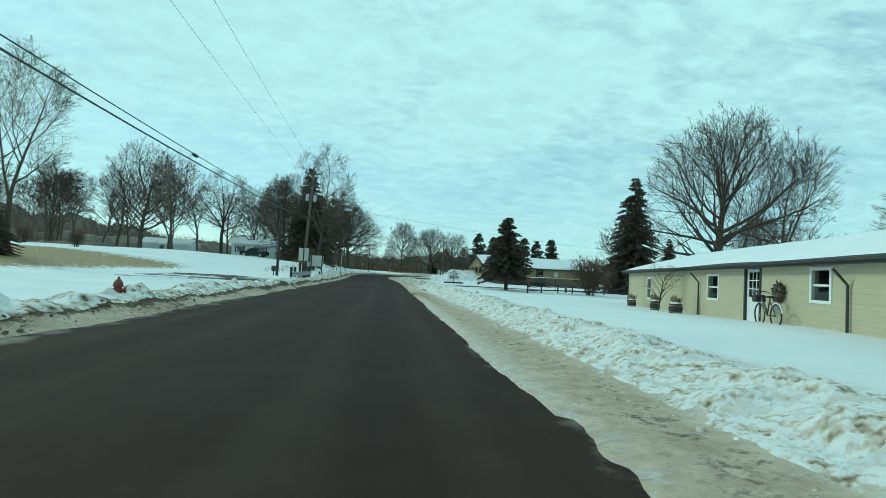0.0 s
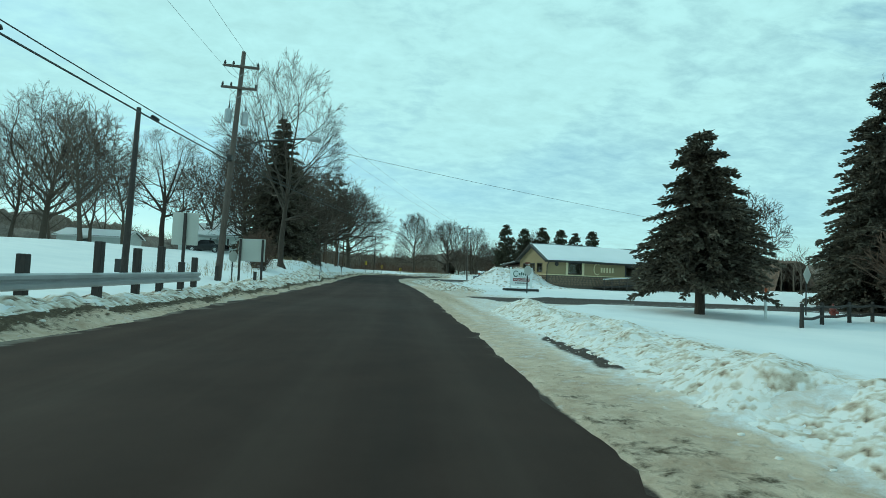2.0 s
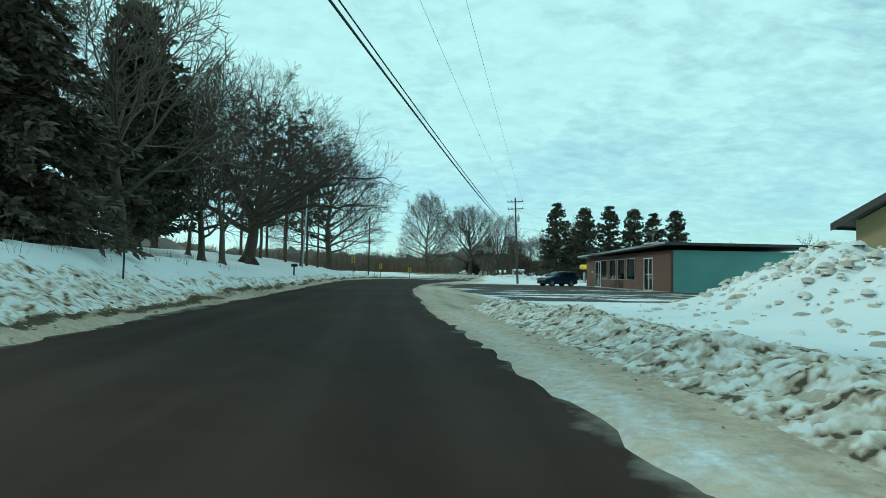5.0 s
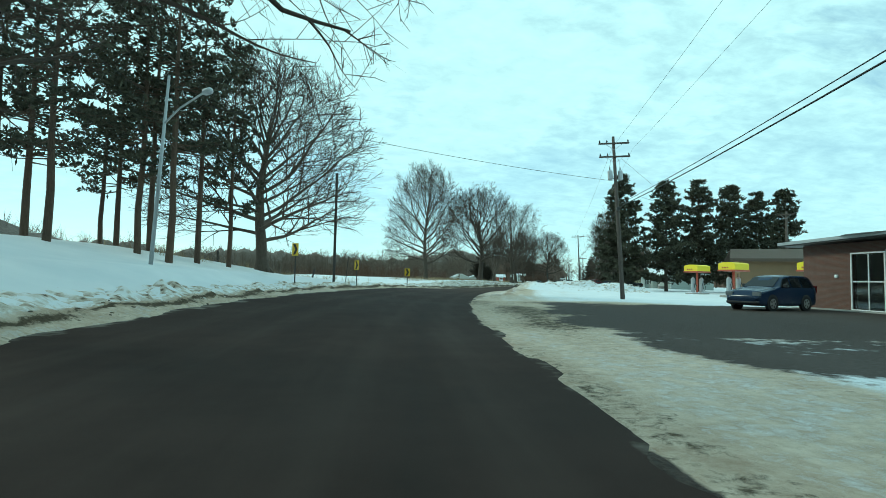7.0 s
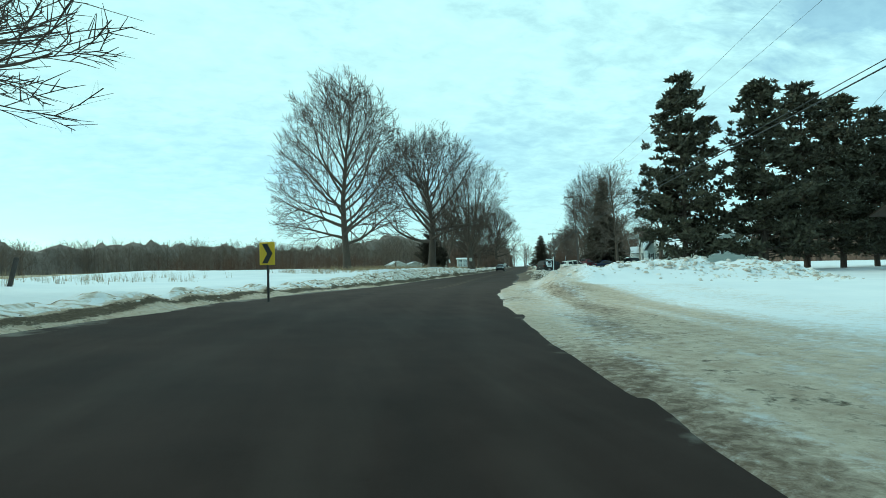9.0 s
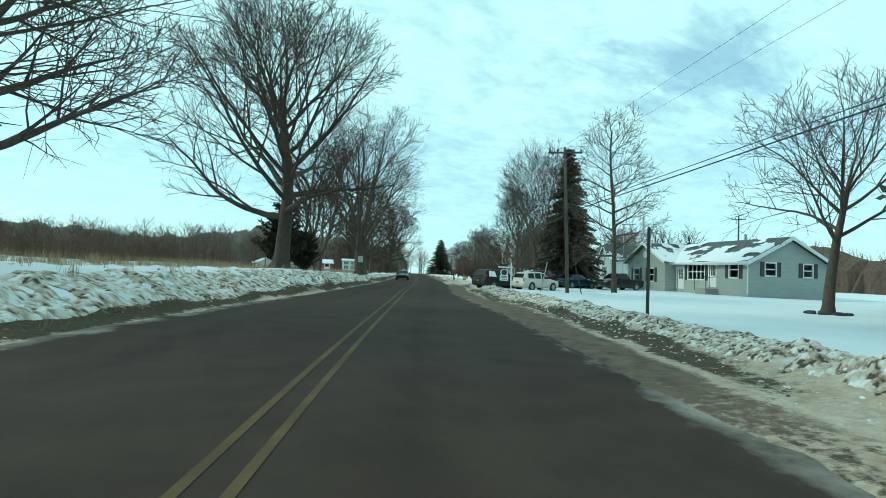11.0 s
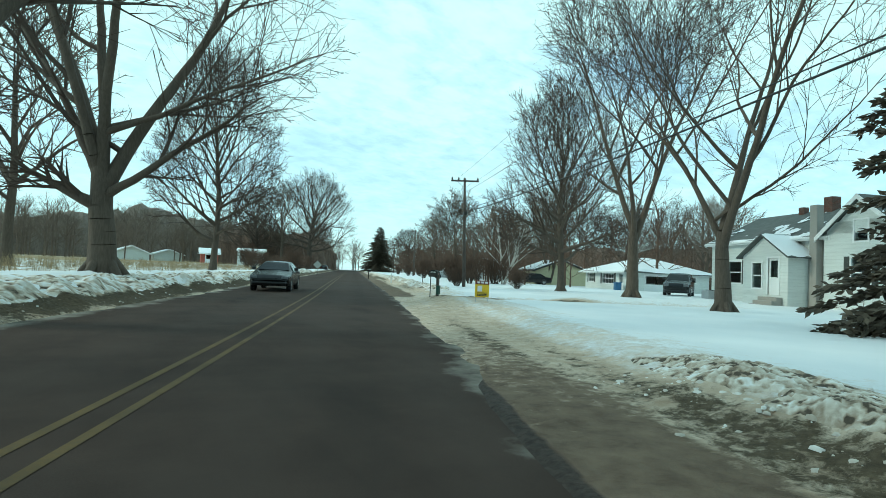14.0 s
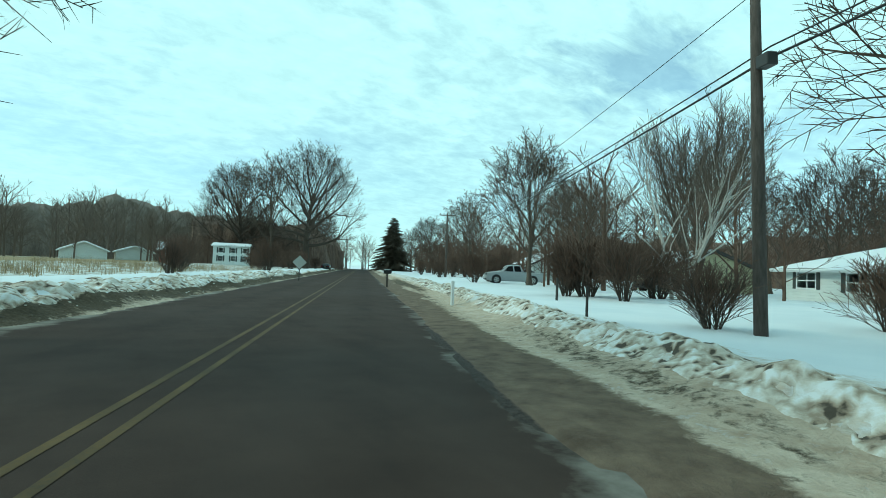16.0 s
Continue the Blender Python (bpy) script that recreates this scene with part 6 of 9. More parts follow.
# the restaurant
R_A = (16.7, 89.3)
R_F = facing_of(R_A, (38.5, 93.0))
rest = house("restaurant", "low olive-tan restaurant with stone base and snowy roof", R_A, R_F, 22.4, 7.8, 0.15, 3.25, 5.0, M_TAN, M_SHINGLE, M_TRIMD,
             front=((2.55, 4.2, 1.75, 2.85, "plain"), (9.85, 11.05, 0.75, 2.85, "door_plain"), (18.6, 19.7, 1.85, 2.75, "pair"), (20.5, 21.5, 1.85, 2.75, "pair")),
             left=((1.2, 2.4, 1.85, 2.75, "pair"), (3.2, 4.4, 1.85, 2.75, "pair"), (5.2, 6.4, 1.85, 2.75, "pair")), seed=8, category="building", over=0.5, door_leaf=M_TRIMD)
part("ledge", box((-0.12, -0.14, 1.50), (22.52, 0.0 - 0.004, 1.60)), M_CREAM, rest)
part("ledge", box((-0.14, 0.0, 1.50), (-0.004, 7.8, 1.60)), M_CREAM, rest)
part("vent", tube([(1.1, -0.03, 2.75), (1.1, -0.10, 2.75)], [0.24, 0.2], 12), M_TRIMD, rest, "round dark wall vent")
part("downspout", tube([(-0.1, -0.6, 2.9), (-0.1, -0.1, 2.6), (-0.1, -0.1, 0.2)], 0.05, 6), M_TRIMD, rest)
for a, b in ((2.3, 2.45), (4.3, 4.45)):
    part("shutter", box((a - 0.06, -0.06, 1.6), (b + 0.06, -0.004, 3.0)), M_CREAM, rest)
part("window_head", box((2.2, -0.06, 2.95), (4.55, -0.004, 3.08)), M_CREAM, rest)
# the name on the wall, as plain shapes
part("wall_emblem", tube([(6.15 + 0.42 * math.cos(a), -0.05, 2.35 + 0.62 * math.sin(a)) for a in np.linspace(0.9, 5.4, 14)], 0.06, 5), M_CREAM, rest, "large cream curved shape on the wall")
for k in range(5):
    part("wall_emblem", box((6.6 + 0.36 * k, -0.06, 2.0), (6.82 + 0.36 * k, -0.004, 2.55), 0.02), M_CREAM, rest, "cream block of the wall name")
ramp = thing("entrance_ramp", pose(0, 0, 0), "weathered wooden entrance ramp with a white rail", "ramp")
ramp.matrix_world = rest.matrix_world
part("deck", slope_slab([(5.6, -2.2, 0.25), (11.6, -2.2, 0.70), (11.6, -0.2, 0.70), (5.6, -0.2, 0.25)], 1, 0.10), M_POST, ramp)
for k in range(7):
    x = 5.7 + k * 0.95
    part("post", box((x, -2.25, 0.0), (x + 0.09, -2.16, 1.25 + 0.45 * k / 6)), M_POLE, ramp)
part("handrail", tube([(5.6, -2.2, 1.25), (11.6, -2.2, 1.72)], 0.055, 6), M_WHITE, ramp)
part("handrail", tube([(5.6, -2.2, 0.8), (11.6, -2.2, 1.25)], 0.04, 6), M_POLE, ramp)

# stones of the restaurant's base
_rs = random.Random(31)
stone_meshes = []
for k in range(8):
    bm = bmesh.new()
    n = 7
    ring0 = [(math.cos(2 * math.pi * i / n) * 0.5 * _rs.uniform(0.8, 1.1), math.sin(2 * math.pi * i / n) * 0.5 * _rs.uniform(0.8, 1.1)) for i in range(n)]
    lo = [bm.verts.new((a, 0, b)) for a, b in ring0]
    hi = [bm.verts.new((a * 0.8, -1, b * 0.8)) for a, b in ring0]
    bm.faces.new(hi)
    for i in range(n):
        bm.faces.new((lo[i], lo[(i + 1) % n], hi[(i + 1) % n], hi[i]))
    bmesh.ops.recalc_face_normals(bm, faces=bm.faces)
    me = bpy.data.meshes.new("stone")
    bm.to_mesh(me)
    bm.free()
    me.materials.append(M_STONE)
    stone_meshes.append(me)
backing = part("stone_base", box((-0.05, -0.05, -0.5), (22.45, 0.0 - 0.003, 1.5)), plain("mortar", (0.13, 0.105, 0.08), 0.9, 0, 0.2, 5), rest)
side_base = part("stone_base", box((-0.05, 0.0, -0.5), (-0.003, 7.8, 1.5)), bpy.data.materials["mortar"], rest)
count = 0
for row in range(4):
    z = 0.55 + row * 0.25
    x = 0.1 + 0.17 * (row % 2)
    while x < 22.2 and count < 290:
        if not (9.7 < x < 11.2):
            w = _rs.uniform(0.30, 0.48)
            o = new("stone", stone_meshes[_rs.randrange(8)])
            o.parent = backing
            o.matrix_basis = Matrix.LocRotScale((x + w / 2, -0.05, z + _rs.uniform(-0.02, 0.02)), Euler((0, _rs.uniform(-0.3, 0.3), 0)), (w * 0.95, _rs.uniform(0.03, 0.06), 0.25))
            count += 1
            x += w
        else:
            x += 0.4
for row in range(4):
    y = 0.2
    while y < 7.6:
        w = _rs.uniform(0.34, 0.5)
        o = new("stone", stone_meshes[_rs.randrange(8)])
        o.parent = side_base
        o.matrix_basis = Matrix.LocRotScale((-0.05, y + w / 2, 0.55 + row * 0.25), Euler((0, 0, radians(-90))), (w * 0.95, 0.05, 0.25))
        y += w

# the brick shop
B_A = (24.2, 148.1)
B_F = facing_of(B_A, (23.2, 124.4))
shop = thing("brick_shop", pose(B_A[0], B_A[1], 0.0, 0, 0, B_F), "low red-brown brick shop with large windows and a flat roof", "building")
holes = [(3.5, 5.45, 0.12, 3.1, "shopdoor"), (5.62, 7.7, 1.05, 3.2, "plain"), (8.55, 10.5, 1.05, 3.2, "plain"), (11.2, 13.1, 1.05, 3.2, "plain"), (13.8, 15.9, 1.05, 3.2, "plain"), (18.2, 20.0, 0.12, 3.1, "shopdoor")]
front = lambda x, d, z: (x, d, z)
bm = bmesh.new()
wall_into(bm, 0, 23.7, -0.5, 3.75, holes, front, 0.25)
part("wall", bm, M_BRICK, shop)
for place, w, mt in ((lambda x, d, z: (d, 13 - x, z), 13, M_BRICK), (lambda x, d, z: (23.7 - d, x, z), 13, M_TEAL), (lambda x, d, z: (23.7 - x, 13 - d, z), 23.7, M_BRICK)):
    bm = bmesh.new()
    wall_into(bm, 0.26 if w == 13 else 0, w - (0.26 if w == 13 else 0), -0.5, 3.75, [], place, 0.25)
    part("wall", bm, mt, shop)
for h in holes:
    if h[4] == "plain":
        window_part(shop, h, front, M_GALV, "plain", rim=0.06)
    else:
        w = window_part(shop, h, front, M_WHITE, "pair", rim=0.08)
part("roof", slope_slab([(-0.9, -0.9, 3.72), (24.6, -0.9, 4.15), (24.6, 13.5, 4.15), (-0.9, 13.5, 3.72)], 1, 0.22), M_TRIMD, shop)
part("roof_edge", slope_slab([(-0.95, -0.96, 3.80), (24.65, -0.96, 4.23), (24.65, -0.90, 4.23), (-0.95, -0.90, 3.80)], 1, 0.18), M_GALV, shop, "pale metal roof edge")
part("roof_snow", snow_blanket([(-0.85, -0.85, 3.95), (24.5, -0.85, 4.38), (24.5, 13.4, 4.38), (-0.85, 13.4, 3.95)], 0.09, 21), M_SNOW, shop, "snow on the flat roof", smooth=True)
# made-up pale inside, standing in for the reflections that grey the windows
M_SHOPIN = plain("pale_shop_interior", (0.42, 0.40, 0.36), 0.8, 0, 0.2, 0.6)
part("floor", box((0.3, 0.3, -0.4), (23.4, 12.7, 0.05)), M_SHOPIN, shop)
part("ceiling_board", box((0.3, 0.3, 3.6), (23.4, 12.7, 3.7)), M_SHOPIN, shop)
part("back_partition", box((0.3, 3.2, 0.05), (23.4, 3.3, 3.6)), M_SHOPIN, shop, "added pale partition that lightens the shop windows")
for x, w, h in ((5.9, 1.5, 1.5), (8.8, 1.2, 1.7), (11.4, 1.5, 1.4), (14.1, 1.4, 1.6)):
    part("display_shelf", box((x, 0.9, 0.05), (x + w, 1.4, h), 0.02), M_POST, shop, "dark display shelf inside the window")
part("roof_unit", box((10.5, 3.2, 4.3), (13.4, 5.6, 5.15), 0.05), M_GALV, shop, "grey metal air unit on the roof")
for x, h in ((2.2, 5.2), (3.0, 4.9), (3.6, 4.9)):
    part("vent_pipe", tube([(x, 4, 3.8), (x, 4, h)], 0.1, 8), M_TRIMD, shop)
    part("vent_cap", tube([(x, 4, h - 0.1), (x, 4, h + 0.06)], [0.18, 0.12], 8), M_GALV, shop)
part("step", box((0, -1.2, -0.3), (23.7, -0.005, 0.07), 0.02), M_CONC, shop, "concrete walk along the front")


def bench(m):
    ob = thing("bench", m, "small dark bench with a white paper on its back", "bench")
    part("seat", box((-0.7, -0.2, 0.40), (0.7, 0.2, 0.45), 0.01), M_POST, ob)
    part("backrest", box((-0.7, 0.17, 0.55), (0.7, 0.21, 0.85), 0.01), M_POST, ob)
    for x in (-0.6, 0.6):
        part("leg", box((x - 0.03, -0.18, 0), (x + 0.03, -0.12, 0.42)), M_TRIMD, ob)
        part("leg", box((x - 0.03, 0.14, 0), (x + 0.03, 0.2, 0.85)), M_TRIMD, ob)


sm = shop.matrix_world
bench(sm @ pose(11.9, -0.55, 0.07))
part("wall_lamp", tube([(2.5, -0.004, 1.9), (2.5, -0.10, 1.9), (2.5, -0.13, 1.9)], [0.10, 0.10, 0.05], 10), M_WHITE, shop, "small round white wall lamp")

# the car wash with yellow awnings
wash = thing("car_wash", pose(40.9, 176.9, 0.1, 0, 0, -30.5), "tan block car wash with a brown roof", "building")
for place, w, hl, gb in ((lambda x, d, z: (x, d, z), 16, ((8.0, 11.4, -0.1, 3.1),), None), (lambda x, d, z: (d, 8 - x, z), 8, ((5.0, 6.7, -0.1, 2.6),), (4.0, 5.5)), (lambda x, d, z: (16 - d, x, z), 8, (), (4.0, 5.5)), (lambda x, d, z: (16 - x, 8 - d, z), 16, (), None)):
    bm = bmesh.new()
    i = 0.2 if w == 8 else 0
    wall_into(bm, i, w - i, -0.6, 4.45, hl, place, 0.2, gable=gb) if gb else wall_into(bm, i, w - i, -0.6, 4.45, hl, place, 0.2)
    part("wall", bm, M_CWTAN, wash)
part("floor", box((0.2, 0.2, -0.5), (15.8, 7.8, 0.0)), M_ROOM, wash)
for k, f in enumerate(([(-1.1, -1.1, 4.15), (16.5, -1.1, 4.15), (16.5, 4.0, 5.6), (-0.6, 4.0, 5.6)], [(16.5, 9.1, 4.15), (-1.1, 9.1, 4.15), (-0.6, 4.0, 5.6), (16.5, 4.0, 5.6)])):
    part("roof", slope_slab(f, 1, 0.14), M_ROOFB, wash)
part("fascia", box((-1.12, -1.16, 3.98), (16.55, -1.08, 4.34)), M_ROOFB, wash)
office = thing("wash_office", wash.matrix_world @ pose(8.6, -3.4, 0), "low tan office with a snowy flat roof beside the car wash", "building")
bm = bmesh.new()
wall_into(bm, 0, 7.4, -0.6, 3.1, ((0.9, 2.3, 1.0, 2.3), (3.3, 4.3, -0.1, 2.2), (5.2, 6.6, 1.0, 2.3)), lambda x, d, z: (x, d, z), 0.18)
part("wall", bm, M_CWTAN, office)
for x in (0.0, 7.22):
    part("wall", box((x, 0.185, -0.6), (x + 0.18, 3.39, 3.1)), M_CWTAN, office)
for h in ((0.9, 2.3, 1.0, 2.3), (5.2, 6.6, 1.0, 2.3)):
    window_part(office, h, lambda x, d, z: (x, d, z), M_WHITE, "pair")
door_part(office, (3.3, 4.3, -0.1, 2.2), lambda x, d, z: (x, d, z), M_TRIMD, M_TRIMD, False)
part("floor", box((0.2, 0.2, -0.5), (7.2, 3.38, -0.02)), M_ROOM, office)
part("roof", box((-0.7, -0.9, 3.1), (8.1, 3.39, 3.45), 0.03), M_ROOFB, office, "dark brown flat roof with deep eaves")
part("roof_snow", snow_blanket([(-0.65, -0.85, 3.45), (8.05, -0.85, 3.45), (8.05, 3.3, 3.6), (-0.65, 3.3, 3.6)], 0.10, 71), M_SNOW, office, "snow on the flat roof", smooth=True)
part("door", box((0.06, 1.36, 0.0), (0.14, 2.96, 2.55)), M_TRIMD, wash, "dark door in the end wall")


def awning_bay(m, label):
    """A vacuum island under a rounded yellow canopy."""
    ob = thing("vacuum_island", m, label, "canopy")
    part("kerb", box((-1.3, -0.6, -0.2), (1.3, 0.6, 0.22), 0.06), M_CONC, ob)
    part("kerb_snow", box((-1.2, -0.5, 0.22), (1.2, 0.5, 0.27), 0.03), M_SNOW, ob)
    bm = bmesh.new()
    prof = [(1.05 * math.cos(a), 0.75 * math.sin(a)) for a in np.linspace(0, math.pi, 15)]
    prof = [(max(-0.85, min(0.85, x * 1.1)), 2.55 + 0.08 + 0.72 * (max(0, s) / 0.75) ** 0.6) for x, s in prof]
    r0 = [bm.verts.new((-1.05 + 0.0, y, z)) for y, z in prof]
    r1 = [bm.verts.new((1.05, y, z)) for y, z in prof]
    for k in range(len(prof) - 1):
        bm.faces.new((r0[k], r0[k + 1], r1[k + 1], r1[k]))
    bm.faces.new(r0)
    bm.faces.new(list(reversed(r1)))
    bm.faces.new((r0[0], r1[0], r1[-1], r0[-1]))
    bmesh.ops.recalc_face_normals(bm, faces=bm.faces)
    can = part("canopy", bm, M_AWN, ob, "rounded yellow canopy")
    part("rim", box((-1.12, -0.92, 2.48), (1.12, 0.92, 2.62), 0.03), M_REDST, ob, "red painted rim")
    for k in range(3):
        part("lettering_bar", box((-1.06, -0.2 + 0.25 * k, 2.75), (-1.055, -0.03 + 0.25 * k, 2.9)), M_REDST, can)
    part("post", box((-0.08, -0.08, 0.2), (0.08, 0.08, 2.5), 0.01), M_REDST, ob)
    for x in (-0.7, 0.7):
        part("vacuum", tube([(x, 0, 0.22), (x, 0, 1.75), (x, 0, 1.95)], [0.22, 0.22, 0.08], 12), M_GALV, ob, "grey steel vacuum cylinder")
        part("hose", tube([(x, -0.24, 1.5), (x + 0.1, -0.45, 0.9), (x + 0.05, -0.4, 0.4), (x - 0.1, -0.3, 0.8), (x - 0.12, -0.24, 1.3)], 0.03, 5), M_BLACK, ob)


awning_bay(pose(32.0, 165.5, 0.12, 0, 0, 20), "vacuum island under a yellow canopy beside the car wash")
awning_bay(pose(33.6, 173.9, 0.12, 0, 0, 20), "farther vacuum island with a yellow canopy")
awning_bay(pose(36.0, 160.5, 0.12, 0, 0, 20), "vacuum island partly behind the shop")

# the grey ranch house
G_A = (59.2, 232.3)
G_F = facing_of(G_A, (54.98, 216.2))
gh = house("ranch_house", "grey-green ranch house with patchy snow on dark shingles", G_A, G_F, 13.2, 6.2, 0.34, 2.35, 3.95, M_GSIDE, M_SHINGLE, M_WHITE,
           front=((1.5, 2.35, 0.75, 1.75, "double", 0.3), (3.6, 4.45, 0.75, 1.75, "double", 0.3), (5.75, 6.5, 0.2, 1.85, "door"), (7.1, 8.95, 1.0, 2.1, "bow", 0.25), (9.45, 10.15, 0.45, 2.2, "door"), (11.5, 12.3, 1.2, 2.25, "double", 0.3)),
           right=((1.3, 2.1, 1.4, 2.2, "double", 0.3), (4.3, 5.0, 1.4, 2.2, "double", 0.3)), hole=0.50, seed=13, snow=0.07, over=0.4)
# the cross gable over the left part of the front
part("gable_wall", slope_slab([(-0.05, -0.9, 2.35), (5.6, -0.9, 2.35), (2.8, -0.9, 3.75)], 1, 0.01), M_GSIDE, gh)
bm = bmesh.new()
wall_into(bm, 0.0, 5.5, -0.6, 2.35, ((1.0, 1.8, 0.75, 1.75), (3.2, 4.0, 0.75, 1.75)), lambda x, d, z: (x, d - 0.92, z), 0.14, gable=(2.75, 3.72))
part("wall", bm, M_GSIDE, gh)
for h in ((1.0, 1.8, 0.75, 1.75), (3.2, 4.0, 0.75, 1.75)):
    window_part(gh, h, lambda x, d, z: (x, d - 0.92, z), M_WHITE, "double", 0.28)
for x in (0.0, 5.36):
    part("wall", box((x, -0.78, -0.6), (x + 0.14, -0.004, 2.35)), M_GSIDE, gh)
for f in ([(-0.4, -1.3, 2.2), (-0.4, 3.0, 2.2), (2.75, 3.0, 3.85), (2.75, -1.3, 3.85)], [(5.9, 3.0, 2.2), (5.9, -1.3, 2.2), (2.75, -1.3, 3.85), (2.75, 3.0, 3.85)]):
    r = part("roof", slope_slab(f, 1, 0.1), M_SHINGLE, gh)
    part("roof_snow", snow_blanket([(p[0], p[1], p[2] + 0.1) for p in f], 0.07, 17, 0.35, (10, 10)), M_SNOW, r, smooth=True)
for a, b in (((-0.4, -1.32, 2.14), (2.75, -1.32, 3.79)), ((2.75, -1.32, 3.79), (5.9, -1.32, 2.14))):
    part("barge_board", slope_slab([a, (a[0], a[1] + 0.04, a[2]), (b[0], b[1] + 0.04, b[2]), b], 1, 0.2), M_WHITE, gh)
part("gable_vent", tube([(2.75, -0.95, 2.95), (2.75, -1.0, 2.95)], 0.28, 14), M_WHITE, gh, "white half-round louvre")
part("chimney_pipe", tube([(9, 3.4, 3.6), (9, 3.4, 4.5)], 0.09, 8), M_GALV, gh)
part("downspout", tube([(13.25, -0.4, 2.2), (13.22, -0.06, 1.9), (13.22, -0.06, 0.1)], 0.04, 6), M_WHITE, gh)
part("step", box((9.2, -1.0, -0.3), (10.4, -0.004, 0.35), 0.03), M_CONC, gh)
for x in (9.2, 10.4):
    part("handrail", tube([(x, -1.0, 0.2), (x, -1.0, 1.1), (x, -0.05, 1.2)], 0.02, 5), M_TRIMD, gh)

gh.matrix_world = gh.matrix_world @ Matrix.Scale(1.26, 4)

# the white house with the porch
W_A = (69.5, 253.6)
W_F = facing_of(W_A, (65.3, 244.53))
wh = house("farmhouse", "white sided farmhouse with dark roof and small porch", W_A, W_F, 9.4, 7.5, 0.1, 4.0, 5.9, M_WSIDE, M_SHINGLE, M_WHITE,
           front=((1.75, 2.95, 1.35, 2.7, "double", 0.3), (8.9, 9.2, 1.4, 2.4, "plain")), left=((3, 4, 1.4, 2.7, "double"),), hole=0.75, seed=23, snow=0.05, over=0.3)
blk = house("farmhouse_wing", "white gabled wing of the farmhouse", (W_A[0] - 0.42 * 9.4 - 0.9 * 0, W_A[1] - 0.907 * 9.4), W_F - 90, 7.4, 4.2, 0.1, 4.0, 5.75, M_WSIDE, M_SHINGLE, M_WHITE,
            front=(), left=((1.6, 2.6, 1.35, 2.75, "double", 0.3), (1.75, 2.45, 3.6, 4.6, "double")), hole=0.75, seed=29, snow=0.05, over=0.3)
blk.matrix_world = wh.matrix_world @ pose(13.6, -0.25, 0, 0, 0, 90)
# porch
bm = bmesh.new()
wall_into(bm, 5.2, 8.6, -0.3, 2.9, ((6.0, 6.7, 1.1, 2.5), (7.2, 7.95, 0.75, 2.75)), lambda x, d, z: (x, d - 1.6, z), 0.12, gable=(6.9, 4.0))
part("porch_wall", bm, M_WSIDE, wh)
window_part(wh, (6.0, 6.7, 1.1, 2.5), lambda x, d, z: (x, d - 1.6, z), M_WHITE, "double")
door_part(wh, (7.2, 7.95, 0.75, 2.75), lambda x, d, z: (x, d - 1.6, z), M_WHITE, M_WHITE, False)
for x in (5.2, 8.48):
    part("porch_wall", box((x, -1.48, -0.3), (x + 0.12, -0.004, 2.9)), M_WSIDE, wh)
for f in ([(4.95, -1.9, 2.75), (4.95, 0.0, 2.75), (6.9, 0.0, 4.05), (6.9, -1.9, 4.05)], [(8.85, 0.0, 2.75), (8.85, -1.9, 2.75), (6.9, -1.9, 4.05), (6.9, 0.0, 4.05)]):
    r = part("porch_roof", slope_slab(f, 1, 0.08), M_SHINGLE, wh)
    part("roof_snow", snow_blanket([(p[0], p[1], p[2] + 0.08) for p in f], 0.06, 33, 0.0, (6, 6)), M_SNOW, r, smooth=True)
for k in range(3):
    part("step", box((6.9, -2.0 - 0.3 * k, -0.3), (8.3, -1.62 - 0.3 * k, 0.62 - 0.2 * k), 0.02), M_CONC, wh)
part("flue", box((8.7, -0.45, -0.3), (9.15, -0.05, 5.6)), M_CONC, wh, "grey masonry chimney")
part("chimney", box((5.6, 3.3, 5.3), (6.2, 3.9, 6.7), 0.02), M_BRICK, wh, "brick chimney on the ridge")
part("chimney", box((3.6, 3.4, 5.3), (4.0, 3.8, 6.3), 0.02), M_BRICK, wh)
ac = thing("air_conditioner", wh.matrix_world @ pose(0.9, -0.7, 0), "grey outdoor air conditioner by the white wall", "air conditioner")
part("case", box((-0.4, -0.4, -0.2), (0.4, 0.4, 0.75), 0.04), M_GALV, ac)
part("grille", tube([(0, 0, 0.75), (0, 0, 0.78)], 0.3, 16), M_TRIMD, ac)

# the white ranch and the yellow garage beyond
H_A = (82.5, 276.8)
rh = house("hip_roof_house", "white ranch house with a snowy hip roof", H_A, facing_of(H_A, (78.3, 267.7)), 10.2, 9, 0.0, 2.25, 3.7, M_WSIDE, M_SHINGLE, M_WHITE,
           front=((1.0, 2.4, 1.0, 1.9, "pair", 0.25), (4.6, 7.4, 0.9, 1.9, "bow", 0.3), (8.6, 9.4, 0.1, 1.95, "door")), right=((2.0, 4.6, 0.1, 1.9, "door_plain"), (5.6, 6.3, 1.3, 1.8, "pair"), (6.8, 7.5, 1.3, 1.8, "pair")), roof="hip", seed=37, over=0.6)
bin_ = thing("recycling_bin", rh.matrix_world @ pose(9.9, -0.8, 0.1), "blue plastic bin by the white wall", "bin")
M_BLUE = plain("blue_plastic", (0.04, 0.13, 0.26), 0.5, 0, 0.15, 5)
part("body", box((-0.3, -0.3, 0), (0.3, 0.3, 0.85), 0.04), M_BLUE, bin_)
part("lid", box((-0.33, -0.33, 0.85), (0.33, 0.33, 0.93), 0.02), M_BLUE, bin_)
house("garage", "pale yellow gabled garage with dark trim", (84.0, 290.0), -180 + 66.0, 6, 7, 0.0, 2.2, 3.5, M_PALEY, M_SHINGLE, M_TRIMD, left=(), right=(), seed=41)
